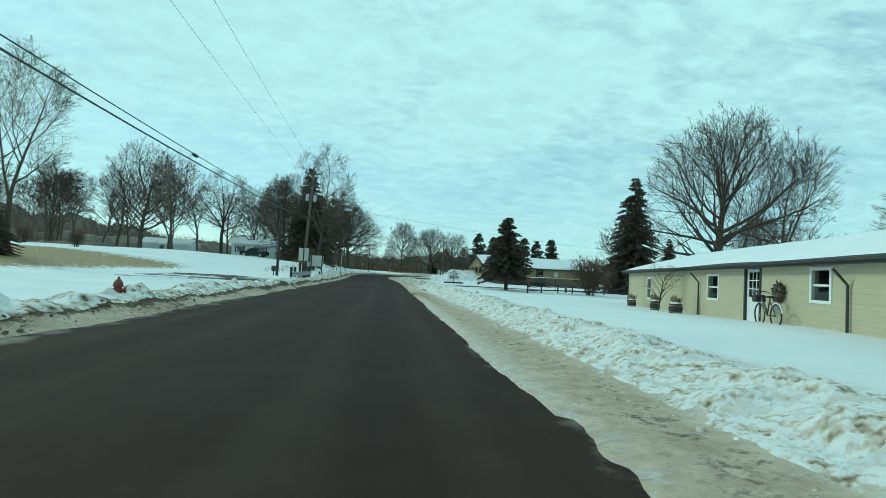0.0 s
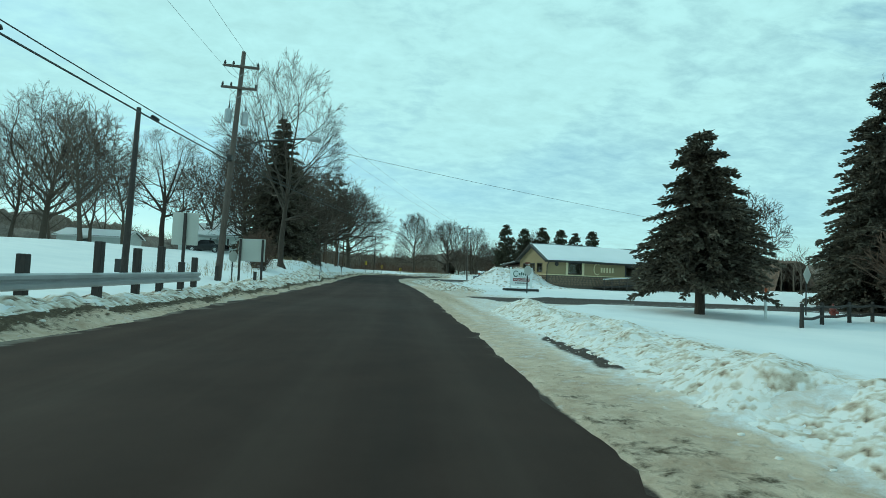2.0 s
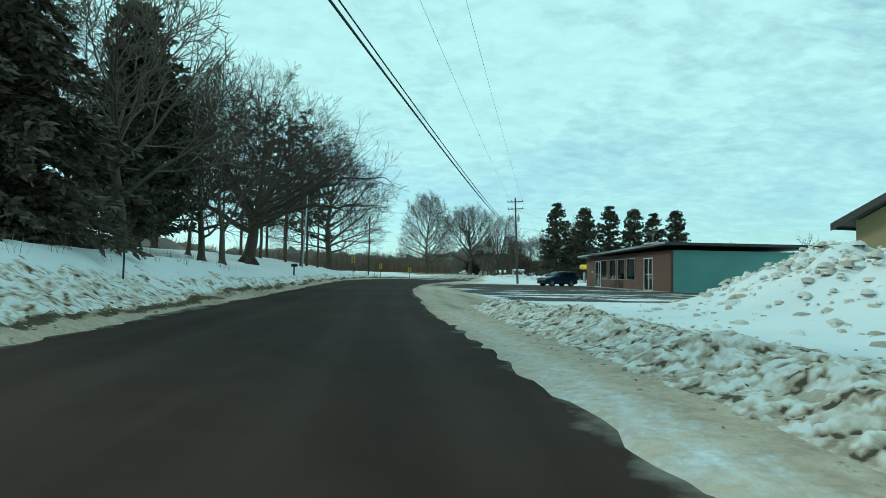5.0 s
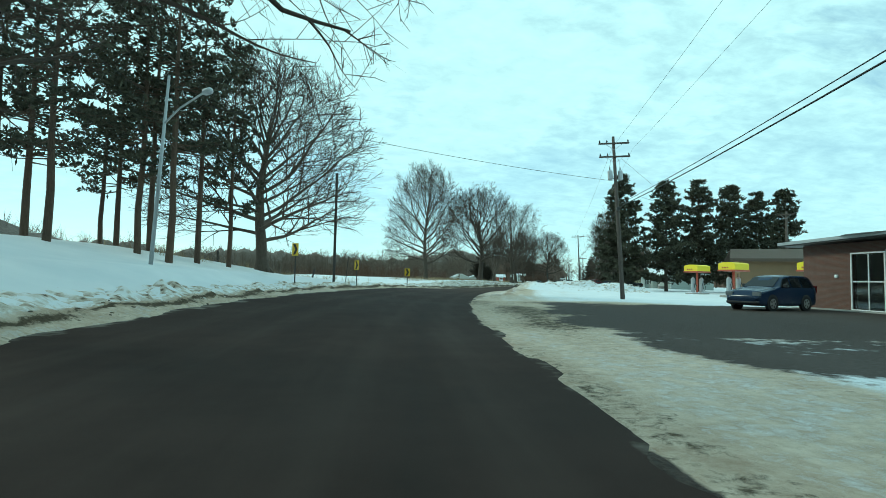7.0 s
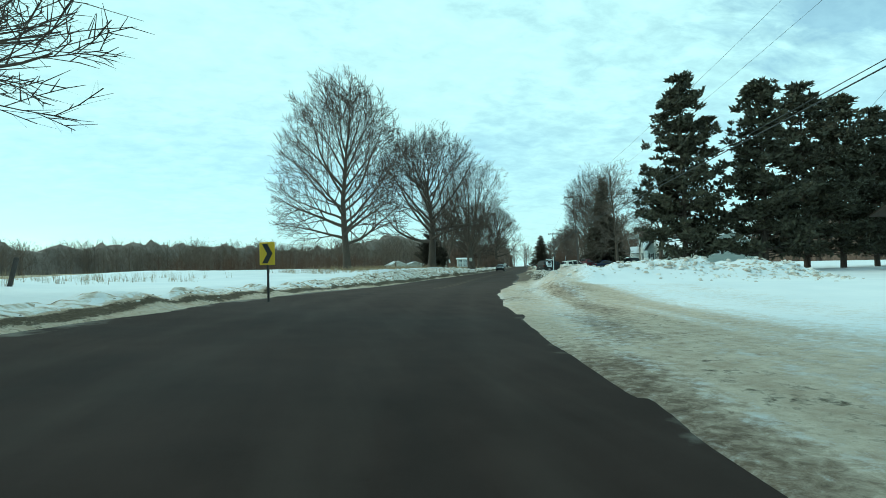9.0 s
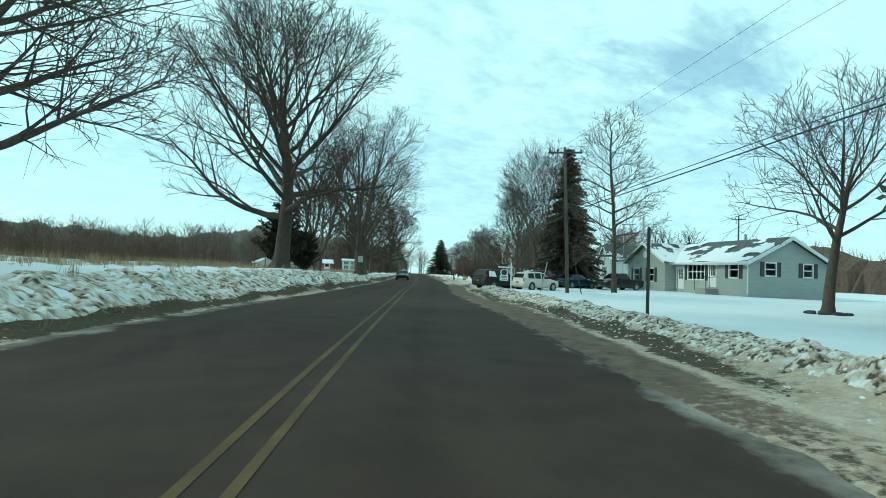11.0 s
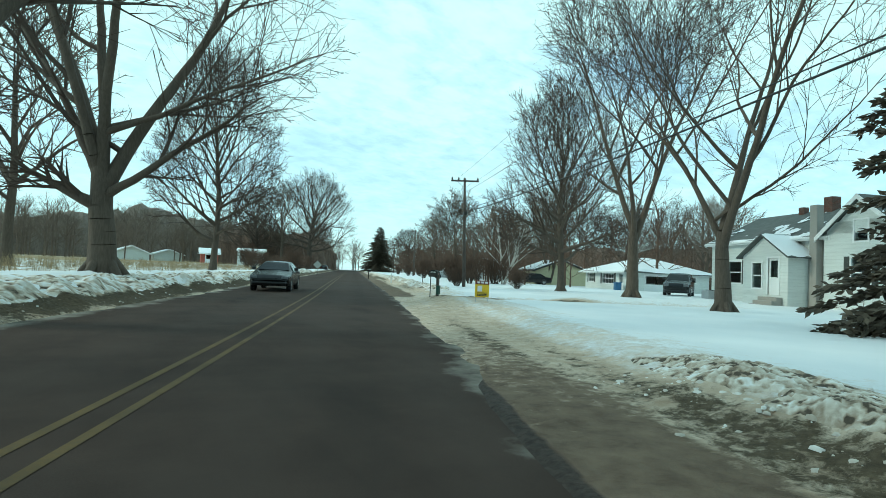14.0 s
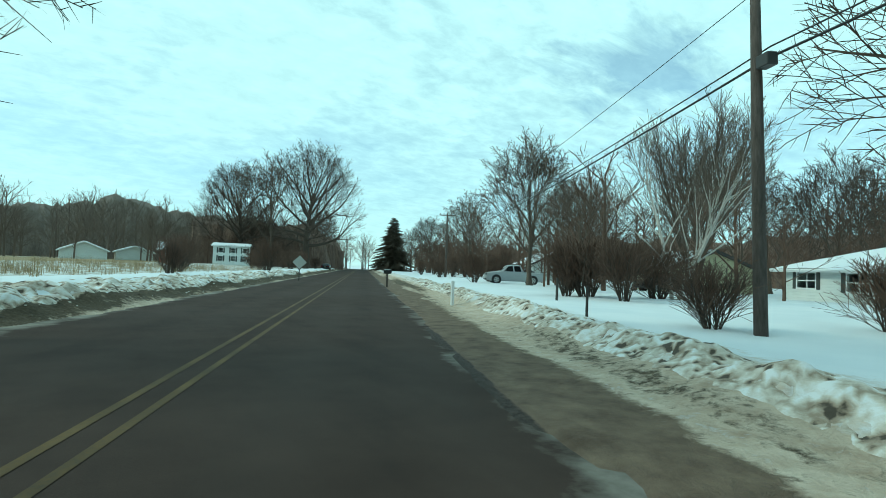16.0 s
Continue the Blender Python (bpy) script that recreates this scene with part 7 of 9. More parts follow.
house("far_house", "small far house with snow on its roof", (97, 322), -114, 9, 7, 0.0, 2.6, 4.2, M_WSIDE, M_SHINGLE, M_TRIMD, front=((1, 2, 1, 2, "double"), (5, 7, 0.9, 2, "pair")), seed=43)
# far buildings over the field
for nm, lab, x, y, rz, L, D, H, R, mt in (("far_house", "white house beyond the snowy field", 59.0, 362.5, -14, 8, 7, 4.6, 5.2, M_WSIDE), ("barn", "small red barn beyond the field", 51.0, 354, -5, 3.4, 3.5, 2.3, 3.2, M_BARN),
                                          ("shed", "low white shed beyond the field", 52.0, 393, 93, 6, 7, 1.9, 3.1, M_WSIDE), ("shed", "long white shed beyond the field", 43.5, 387, 95, 8, 8, 1.9, 3.6, M_WSIDE)):
    wins = ((1.2, 2.2, 0.9, 2.1, "double", 0.3), (4, 5, 0.9, 2.1, "double", 0.3), (6.6, 7.6, 0.9, 2.1, "double", 0.3), (1.2, 2.2, 2.9, 4.0, "double", 0.3), (4, 5, 2.9, 4.0, "double", 0.3), (6.6, 7.6, 2.9, 4.0, "double", 0.3)) if H > 4 else ((0.9, 2.5, 0.1, 1.9, "door_plain"),)
    fh = house(nm, lab, (x, y), rz, L, D, ground_z(x, y), H, R, mt, M_SHINGLE, M_WHITE, front=wins, seed=int(x), gutters=False)
    if H > 4:
        fh.matrix_world = fh.matrix_world @ pose(1.0, 0, 0) @ Matrix.Scale(0.76, 4)
# houses on the hill
house("hill_house", "white house on the snowy hill", (-31.5, 111.5), 4, 8.6, 7, 2.75, 2.9, 4.6, M_WSIDE, M_SHINGLE, M_WHITE,
      front=((1, 2.2, 1, 2.2, "pair", 0.25), (4.6, 6.6, 0.9, 2.2, "bow", 0.25)), seed=47, hole=0.3)
house("hill_garage", "pale garage on the hill among the trees", (-51.5, 117), 6, 9.5, 7, 3.0, 1.9, 3.0, M_WSIDE, M_SHINGLE, M_WHITE, front=((3.5, 4.7, 0.0, 1.6, "door_plain"),), seed=53)


# ---- poles and wires ----
def tops(m, pts):
    return [tuple(m @ Vector(p)) for p in pts]


def utility_pole(x, y, h, label, arms=(), rz=0.0, cans=(), lamp=None, lean=0.0, r=0.15, mat=None, bracket=None, tilt=0.0):
    """A round pole with crossarms (height, half length), transformer cans (height, angle) and a lamp arm (height, reach, angle)."""
    m = stand(x, y, rz, 0.2) @ pose(0, 0, 0, lean, tilt, 0)
    ob = thing("utility_pole", m, label, "utility pole")
    part("pole", tube([(0, 0, 0), (0, 0, h * 0.5), (0, 0, h)], [r * 1.15, r, r * 0.72], 12), mat or M_POLE, ob, smooth=True)
    for z, half in arms:
        arm = part("crossarm", box((-half, -0.06 - r, z - 0.06), (half, 0.06 - r, z + 0.06), 0.012), M_POLE, ob)
        for sx in (-0.92, -0.45, 0.92):
            part("insulator", tube([(sx * half, -r, z + 0.06), (sx * half, -r, z + 0.14), (sx * half, -r, z + 0.20), (sx * half, -r, z + 0.28)], [0.03, 0.07, 0.05, 0.03], 8), M_TRIMD, arm)
        for sx in (-1, 1):
            part("brace", tube([(sx * half * 0.55, -r - 0.02, z - 0.06), (0, -r - 0.02, z - 0.55)], 0.02, 4), M_GALV, arm)
    for z, a in cans:
        cx, cy = 0.42 * math.cos(radians(a)), 0.42 * math.sin(radians(a))
        can = part("transformer", tube([(cx, cy, z - 0.36), (cx, cy, z - 0.32), (cx, cy, z + 0.32), (cx, cy, z + 0.40)], [0.16, 0.19, 0.19, 0.11], 12), M_GALV, ob, "grey transformer can")
        part("bushing", tube([(cx, cy, z + 0.46), (cx, cy, z + 0.7)], [0.05, 0.03], 6), M_TRIMD, can)
        part("jumper", tube([(cx, cy, z + 0.7), (cx * 0.9, cy * 0.9 - 0.2, z + 1.1), (0, -r, z + 1.6)], 0.012, 4), M_WIRE, can)
    if lamp:
        z, reach, a = lamp
        c, s_ = math.cos(radians(a)), math.sin(radians(a))
        arm = part("lamp_arm", tube([(0, 0, z - 0.35), (c * reach * 0.4, s_ * reach * 0.4, z + 0.05), (c * reach, s_ * reach, z + 0.25)], 0.045, 6), M_TRIMD if mat is None else M_GALV, ob)
        part("lamp_head", tube([(c * (reach - 0.1), s_ * (reach - 0.1), z + 0.25), (c * (reach + 0.15), s_ * (reach + 0.15), z + 0.24), (c * (reach + 0.6), s_ * (reach + 0.6), z + 0.2), (c * (reach + 0.75), s_ * (reach + 0.75), z + 0.2)], [0.06, 0.15, 0.15, 0.05], 10), M_GALV, arm, "grey cobra-head lamp")
    if bracket:
        part("cable_box", box((-0.12, -0.45, bracket - 0.12), (0.12, -0.12, bracket + 0.14), 0.02), M_TRIMD, ob)
    return ob


utility_pole(-9.3, 60.8, 12.7, "leaning wooden utility pole with two crossarms and transformers", ((11.8, 0.95), (10.6, 0.95)), 0, ((9.0, 20), (9.0, 200)), (7.7, 4.2, -14), lean=-2.5, bracket=6.7, tilt=2.2)
utility_pole(-10.8, 54.2, 7.4, "short dark wooden pole beside the guard rail", (), 0, lean=-2.5, r=0.12, mat=M_POST)
utility_pole(17.0, 157.3, 13.2, "wooden utility pole with two crossarms and transformers", ((12.6, 1.2), (11.5, 1.2)), -12, ((10.0, 10), (10.0, 190)), lean=-5.0, bracket=7.2, tilt=-2.2)
utility_pole(-12.2, 144.8, 9.3, "grey street lamp pole with a curved arm", (), 0, lamp=(7.3, 4.4, -50), r=0.085, mat=M_GALV, tilt=2.5)
utility_pole(36.75, 216.95, 10.4, "wooden utility pole with a crossarm in the snowy yard", ((10.0, 1.2),), -24, bracket=5.4, r=0.115, tilt=-2.5)
utility_pole(56.4, 264.8, 8.3, "wooden utility pole with one crossarm by the bushes", ((8.05, 1.05),), -24, bracket=5.6, r=0.115, tilt=-2.0)
utility_pole(83.0, 319.5, 8.9, "farther wooden utility pole with a crossarm", ((8.5, 1.1),), -24)
utility_pole(110.0, 380.0, 9.0, "distant wooden utility pole", ((8.6, 1.1),), -24)
utility_pole(21.2, 231.2, 11.5, "thin leaning weathered pole among the trees", (), -24, r=0.10, tilt=5.0)
utility_pole(62.6, 238.0, 11.0, "slender grey aerial mast beside the house", (), 0, r=0.035, mat=M_GALV)
utility_pole(92, 243, 12.0, "wooden pole behind the houses", ((11.5, 1.0),), -60)
utility_pole(48, 178, 10.5, "wooden pole beyond the car wash", ((10.1, 1.0),), -60)


def slim_post(x, y, h, r, label, mat, name="metal_post"):
    ob = thing(name, stand(x, y, 0, 0.15), label, "post")
    part("shaft", tube([(0, 0, 0), (0, 0, h)], r, 8), mat, ob)
    part("cap", tube([(0, 0, h), (0, 0, h + 0.03)], [r * 1.1, r * 0.6], 8), mat, ob)
    return ob


slim_post(-5.4, 164.0, 9.5, 0.11, "tall slim dark post at the outside of the bend", M_POST, "tall_post")
slim_post(24.2, 198.2, 2.55, 0.045, "thin black post in the snow by the road", M_TRIMD)


def wire(a, b, sag, r, label="black overhead cable between the poles", boxes=()):
    a, b = Vector(a), Vector(b)
    n = 22
    pts = []
    for k in range(n + 1):
        u = k / n
        p = a.lerp(b, u)
        p.z -= sag * 4 * u * (1 - u)
        pts.append(p)
    bm = tube(pts, r, 5)
    ob = part("overhead_wire", bm, M_WIRE, None)
    tagged(ob, label, "cable")
    return pts


back = (-8.3, -6.0, 5.9)
for dz, r, s in ((0.0, 0.028, 0.6), (0.22, 0.018, 0.5)):
    wire((back[0], back[1], back[2] + dz), (-9.1, 61.9, 6.85 + dz), s, r)
    wire((-9.1, 61.9, 6.85 + dz), (17.0, 157.4, 7.3 + dz), 1.25, r)
    wire((17.0, 157.4, 7.3 + dz), (36.6, 217.1, 5.8 + dz), 0.1, r)
    wire((36.6, 217.1, 5.7 + dz), (56.4, 264.7, 5.8 + dz), 0.5, r)
    wire((56.4, 264.7, 5.8 + dz), (83.0, 319.4, 5.9 + dz), 0.6, r)
for o in (-0.85, 0.85):
    wire((-7.2 + o, -6.0, 11.6), (-8.9 + o, 62.2, 12.0), 0.6, 0.007, "thin high conductor along the road")
    wire((-8.9 + o, 62.2, 12.0), (17.0 + o, 157.4, 11.8), 0.9, 0.007, "thin high conductor along the road")
    wire((17.0 + o, 157.4, 11.8), (36.6 + o, 217.1, 10.2), 0.6, 0.007, "thin high conductor along the road")
    wire((36.6 + o, 217.1, 10.2), (56.4 + o, 264.7, 8.3), 0.5, 0.007, "thin high conductor along the road")
wire((56.4, 264.7, 7.4), (83.0, 319.4, 7.6), 0.5, 0.010, "thin cable between the poles")
wire((36.6, 217.1, 8.6), (56.4, 264.7, 7.4), 0.5, 0.012, "thin cable between the poles")
wire((-9.1, 61.9, 8.8), (42.0, 88.0, 6.8), 0.4, 0.010, "thin service cable crossing the road")
wire((17.0, 157.4, 10.9), (92.0, 243.0, 10.0), 1.2, 0.010, "thin cable running off behind the pines")
wire((17.0, 157.4, 8.4), (48.0, 178.0, 9.5), 0.8, 0.012, "thin cable towards the car wash")
wire((17.2, 158.2, 9.3), (-12.2, 144.8, 9.8), 0.4, 0.014, "thin cable crossing the road to the lamp")
wire((-12.2, 144.8, 9.4), (-9.0, 62.0, 10.4), 1.2, 0.008, "thin cable running along the road")
for y, x, z in ((24.0, -8.6, 5.98), (44.0, -8.86, 6.25), (52.0, -9.0, 6.5)):
    c = part("splice_case", tube([(x, y - 0.28, z), (x, y - 0.2, z), (x, y + 0.2, z), (x, y + 0.28, z)], [0.03, 0.075, 0.075, 0.03], 8), M_BLACK, None)
    tagged(c, "black splice case hanging on the overhead cable", "splice case")


# ---- signs, posts and roadside things ----
def board_sign(x, y, rz, w, h, z0, label, posts=2, mat=None, name="sign_board"):
    """A board seen from behind, on wooden posts."""
    ob = thing(name, stand(x, y, rz, 0.2), label, "sign")
    part("board", box((-w / 2, -0.02, z0), (w / 2, 0.02, z0 + h), 0.008), mat or M_GALV, ob)
    xs = (0,) if posts == 1 else (-w * 0.42, w * 0.42)
    for px in xs:
        part("post", box((px - 0.05, -0.13, 0), (px + 0.05, -0.03, z0 + h * 0.98), 0.008), M_POST, ob)
    return ob


M_SIGNBACK = plain("bare_sign_back", (0.50, 0.50, 0.46), 0.5, 0.2, 0.1, 3)
board_sign(-8.15, 53.2, 4, 0.95, 1.25, 2.0, "pale sign board seen from behind on one dark post", 1, M_SIGNBACK)
board_sign(-8.0, 62.2, -8, 1.5, 1.25, 1.45, "white sign board seen from behind on two posts", 2, M_SIGNBACK)


M_BLADE = plain("dull_red_sheeting", (0.13, 0.035, 0.025), 0.6, 0, 0.2, 6)


def octagon_sign(x, y, rz, size, z0, label, back=True, blades=False):
    ob = thing("stop_sign", stand(x, y, rz, 0.2), label, "sign")
    part("post", box((-0.03, -0.03, 0), (0.03, 0.03, z0 + size * 1.0), 0.006), M_TRIMD, ob)
    bm = bmesh.new()
    rr = size / 2 / math.cos(math.pi / 8)
    tube_into(bm, [(0, -0.045, z0 + size / 2), (0, -0.033, z0 + size / 2)], rr, 8)
    bmesh.ops.rotate(bm, cent=(0, -0.04, z0 + size / 2), matrix=Matrix.Rotation(math.pi / 8, 3, "Y"), verts=bm.verts)
    part("plate", bm, M_SIGNBACK, ob)
    if blades:
        part("name_blade", box((-0.22, -0.01, z0 + size + 0.03), (0.22, 0.01, z0 + size + 0.12), 0.004), M_BLADE, ob, "dull red street name blade")
        part("name_blade", box((-0.01, -0.22, z0 + size + 0.14), (0.01, 0.22, z0 + size + 0.23), 0.004), M_BLADE, ob, "dull red street name blade")
        for k in range(4):
            part("lettering_bar", box((-0.2 + 0.1 * k, -0.014, z0 + size + 0.055), (-0.14 + 0.1 * k, -0.0115, z0 + size + 0.095)), M_WHITE, ob)
    return ob


octagon_sign(8.4, 65.3, 28, 0.62, 1.35, "stop sign seen edge-on from behind with red street blades", True, True)
octagon_sign(-8.95, 62.0, 60, 0.6, 1.25, "small round-looking sign back on a thin post")


def chevron(x, y, rz, label, h=1.55):
    ob = thing("chevron_sign", stand(x, y, rz, 0.2), label, "road sign")
    part("post", box((-0.035, 0.0, 0), (0.035, 0.05, h + 0.75), 0.006), M_TRIMD, ob)
    plate = part("plate", box((-0.3, -0.02, h), (0.3, 0.0 - 0.002, h + 0.78), 0.01), M_SIGNY, ob)
    bm = bmesh.new()
    zc = h + 0.39
    pts = [(-0.19, 0.33), (0.02, 0.33), (0.22, 0.0), (0.02, -0.33), (-0.19, -0.33), (0.01, 0.0)]
    lo = [bm.verts.new((a, -0.022, zc + b)) for a, b in pts]
    hi = [bm.verts.new((a, -0.028, zc + b)) for a, b in pts]
    bm.faces.new((hi[0], hi[5], hi[2], hi[1]))
    bm.faces.new((hi[5], hi[4], hi[3], hi[2]))
    for k in range(6):
        q = (k + 1) % 6
        bm.faces.new((lo[k], lo[q], hi[q], hi[k]))
    bmesh.ops.recalc_face_normals(bm, faces=bm.faces)
    part("chevron", bm, M_SIGNK, plate, "black chevron")
    return ob


chevron(-6.8, 152.4, -42, "yellow chevron sign pointing round the bend", 1.9)
chevron(-3.5, 163.6, -52, "yellow chevron sign on a dark post")
chevron(1.2, 172.5, -30, "yellow chevron sign beside the far bend", 1.55)
st = slim_post(-4.6, 166.5, 2.6, 0.03, "thin leaning stake in the snow", M_POST, "stake")
st.rotation_euler = (0, radians(5), 0)
for x, y, lean in ((-13.5, 172.5, 4), (-9.0, 178.0, 12), (-16, 168, -3)):
    f = slim_post(x, y, 1.3, 0.09, "dark weathered fence post in the snow", M_POST, "fence_post")
    f.rotation_euler = (0, radians(lean), 0)


def hydrant(x, y, label, s=1.0):
    ob = thing("fire_hydrant", stand(x, y, 20, 0.25), label, "fire hydrant")
    ob.scale = (s, s, s)
    part("barrel", tube([(0, 0, 0), (0, 0, 0.06), (0, 0, 0.07), (0, 0, 0.58), (0, 0, 0.60), (0, 0, 0.64)], [0.17, 0.17, 0.11, 0.11, 0.15, 0.15], 14), M_RED, ob, smooth=False)
    part("bonnet", tube([(0, 0, 0.64), (0, 0, 0.72), (0, 0, 0.80), (0, 0, 0.84), (0, 0, 0.9)], [0.14, 0.13, 0.08, 0.035, 0.03], 12), M_RED, ob)
    for d in ((1, 0), (-1, 0), (0, -1)):
        part("nozzle", tube([(0.08 * d[0], 0.08 * d[1], 0.48), (0.17 * d[0], 0.17 * d[1], 0.48), (0.175 * d[0], 0.175 * d[1], 0.48), (0.22 * d[0], 0.22 * d[1], 0.48)], [0.06, 0.06, 0.075, 0.075], 10), M_RED, ob)


hydrant(-6.9, 14.6, "red fire hydrant half buried in snow", 0.85)
hydrant(20.6, 189.4, "dark red fire hydrant standing in the snow", 1.0)
hydrant(18.55, 53.0, "dark fire hydrant behind the rail fence", 0.9)


def guard_rail():
    ob = thing("guard_rail", pose(0, 0, 0), "grey steel guard rail end on dark posts", "guard rail")
    a, b = Vector((-7.0, 40.6, 0)), Vector((-7.25, 52.4, 0))
    za, zb = 0.29, 0.30
    d = (b - a).normalized()
    nrm = Vector((d.y, -d.x, 0))
    prof = [(0.0, 0.0), (0.06, 0.04), (0.06, 0.11), (0.0, 0.15), (0.0, 0.18), (0.06, 0.22), (0.06, 0.29), (0.0, 0.33)]
    bm = bmesh.new()
    rows = []
    for k in range(13):
        u = k / 12
        c = a.lerp(b, u)
        z = za + (zb - za) * u + 0.33
        rows.append([bm.verts.new((c.x + nrm.x * o, c.y + nrm.y * o, z + h)) for o, h in prof])
    for r0, r1 in zip(rows, rows[1:]):
        for i in range(len(prof) - 1):
            bm.faces.new((r0[i], r1[i], r1[i + 1], r0[i + 1]))
    geom = bm.faces[:]
    r = bmesh.ops.extrude_face_region(bm, geom=geom)
    for v in [e for e in r["geom"] if isinstance(e, bmesh.types.BMVert)]:
        v.co -= nrm * 0.008
    part("rail", bm, M_GALV, ob)
    for u, h in ((0.04, 1.0), (0.2, 1.0), (0.43, 1.5), (0.60, 1.42), (0.735, 1.4), (0.88, 1.05), (0.985, 1.3)):
        c = a.lerp(b, u) - nrm * 0.12
        z = ground_z(c.x, c.y) - 0.2
        part("post", box((c.x - 0.09, c.y - 0.09, z), (c.x + 0.09, c.y + 0.09, z + h + 0.2), 0.015), M_POST, ob)


guard_rail()
for i, (x, y, h) in enumerate(((-9.3, 60.6, 0.9), (-7.5, 61.2, 0.8))):
    slim_post(x, y, h, 0.09, "short dark wooden bollard in the snow", M_POST, "wooden_post")
ub = thing("utility_box", stand(-11.3, 55.0, 0, 0.1), "dark grey utility box on a post", "utility box")
part("case", box((-0.2, -0.15, 0.5), (0.2, 0.15, 1.05), 0.02), M_TRIMD, ub)
part("post", box((-0.05, -0.05, 0), (0.05, 0.05, 0.5)), M_POST, ub)
slim_post(-6.8, 80.6, 1.6, 0.035, "thin marker post on the snowbank", M_POST, "marker_post")
slim_post(-8.6, 88.0, 1.2, 0.03, "thin marker post on the snowbank", M_POST, "marker_post")
slim_post(-8.9, 97.0, 1.1, 0.03, "thin marker post on the snowbank", M_POST, "marker_post")

# the split rail fence
fence = thing("rail_fence", pose(0, 0, 0), "dark split-rail fence across the snowy lawn", "fence")
FP = [(13.2, 48.2), (14.85, 49.3), (16.8, 50.3), (18.6, 51.2), (20.6, 52.2), (22.8, 53.3), (25.7, 54.8), (29.0, 56.5), (32.3, 58.2)]
for x, y in FP:
    z = ground_z(x, y) - 0.2
    part("post", tube([(x, y, z), (x, y, z + 0.95), (x, y, z + 0.98)], [0.075, 0.065, 0.03], 6), M_POST, fence)
for (x0, y0), (x1, y1) in zip(FP, FP[1:]):
    for h in (0.28, 0.62):
        part("rail", tube([(x0, y0, ground_z(x0, y0) + h), ((x0 + x1) / 2, (y0 + y1) / 2, ground_z((x0 + x1) / 2, (y0 + y1) / 2) + h - 0.03), (x1, y1, ground_z(x1, y1) + h + 0.02)], 0.05, 5), M_POST, fence)
om = thing("marker_post", stand(14.1, 51.1, 0, 0.1), "white marker post with an orange top", "post")
part("shaft", tube([(0, 0, 0), (0, 0, 0.8)], 0.05, 8), M_WHITE, om)
part("cap", tube([(0, 0, 0.8), (0, 0, 1.25), (0, 0, 1.28)], [0.05, 0.05, 0.03], 8), plain("orange_plastic", (0.55, 0.10, 0.02), 0.5), om)
dm = thing("diamond_sign", stand(17.5, 53.2, 30, 0.1), "small pale diamond sign behind the spruce", "sign")
part("post", box((-0.025, 0, 0), (0.025, 0.04, 2.0)), M_TRIMD, dm)
bm = box((-0.28, -0.02, 1.55), (0.28, -0.002, 2.11))
bmesh.ops.rotate(bm, cent=(0, 0, 1.83), matrix=Matrix.Rotation(math.pi / 4, 3, "Y"), verts=bm.verts)
part("plate", bm, M_SIGNBACK, dm)


# the restaurant's sign
def text_on(parent, words, size, m, mat, label=""):
    cu = bpy.data.curves.new("lettering", "FONT")
    cu.body, cu.size, cu.extrude = words, size, 0.004
    cu.align_x = "CENTER"
    cu.materials.append(mat)
    ob = new("lettering", cu)
    ob.parent = parent
    ob.matrix_basis = m
    return ob


M_GREENINK = plain("dark_green_ink", (0.02, 0.07, 0.05), 0.5, 0, 0.1, 3)
M_REDINK = plain("dark_red_panel", (0.20, 0.03, 0.03), 0.5, 0, 0.1, 3)
sg = thing("sign", stand(8.95, 69.25, 6, 0.05), "white roadside sign board with red panel on a timber base", "sign")
part("base", box((-1.25, -0.35, 0.08), (1.25, 0.35, 0.24), 0.02), M_POST, sg)
part("base_snow", box((-1.2, -0.3, 0.24), (1.2, 0.3, 0.29), 0.02), M_SNOW, sg)
board = part("board", box((-0.78, -0.05, 0.45), (0.78, 0.05, 1.62), 0.01), M_WHITE, sg)
for x in (-0.82, 0.76):
    part("post", tube([(x + 0.03, 0, 0.1), (x + 0.03, 0, 1.72), (x + 0.03, 0, 1.76)], [0.06, 0.06, 0.03], 8), M_WHITE, sg)
part("panel", box((-0.62, -0.062, 0.76), (0.62, -0.052, 0.98)), M_REDINK, sg, "dark red panel")
text_on(sg, "FOOD & SPIRITS", 0.155, pose(0, -0.066, 0.815, 90, 0, 0), M_WHITE)
part("emblem", tube([(-0.42 + 0.17 * math.cos(a), -0.056, 1.30 + 0.19 * math.sin(a)) for a in np.linspace(0.8, 5.5, 12)], 0.03, 5), M_GREENINK, sg, "dark green curved shape")
for k in range(5):
    part("emblem", box((-0.2 + 0.15 * k, -0.062, 1.19), (-0.10 + 0.15 * k, -0.052, 1.36 + 0.06 * (k % 2))), M_GREENINK, sg)
part("underline", box((-0.55, -0.062, 1.07), (0.6, -0.052, 1.09)), M_GREENINK, sg)
for k in range(8):
    part("lettering_bar", box((-0.45 + 0.115 * k, -0.060, 0.60), (-0.37 + 0.115 * k, -0.052, 0.68)), M_TRIMD, sg)


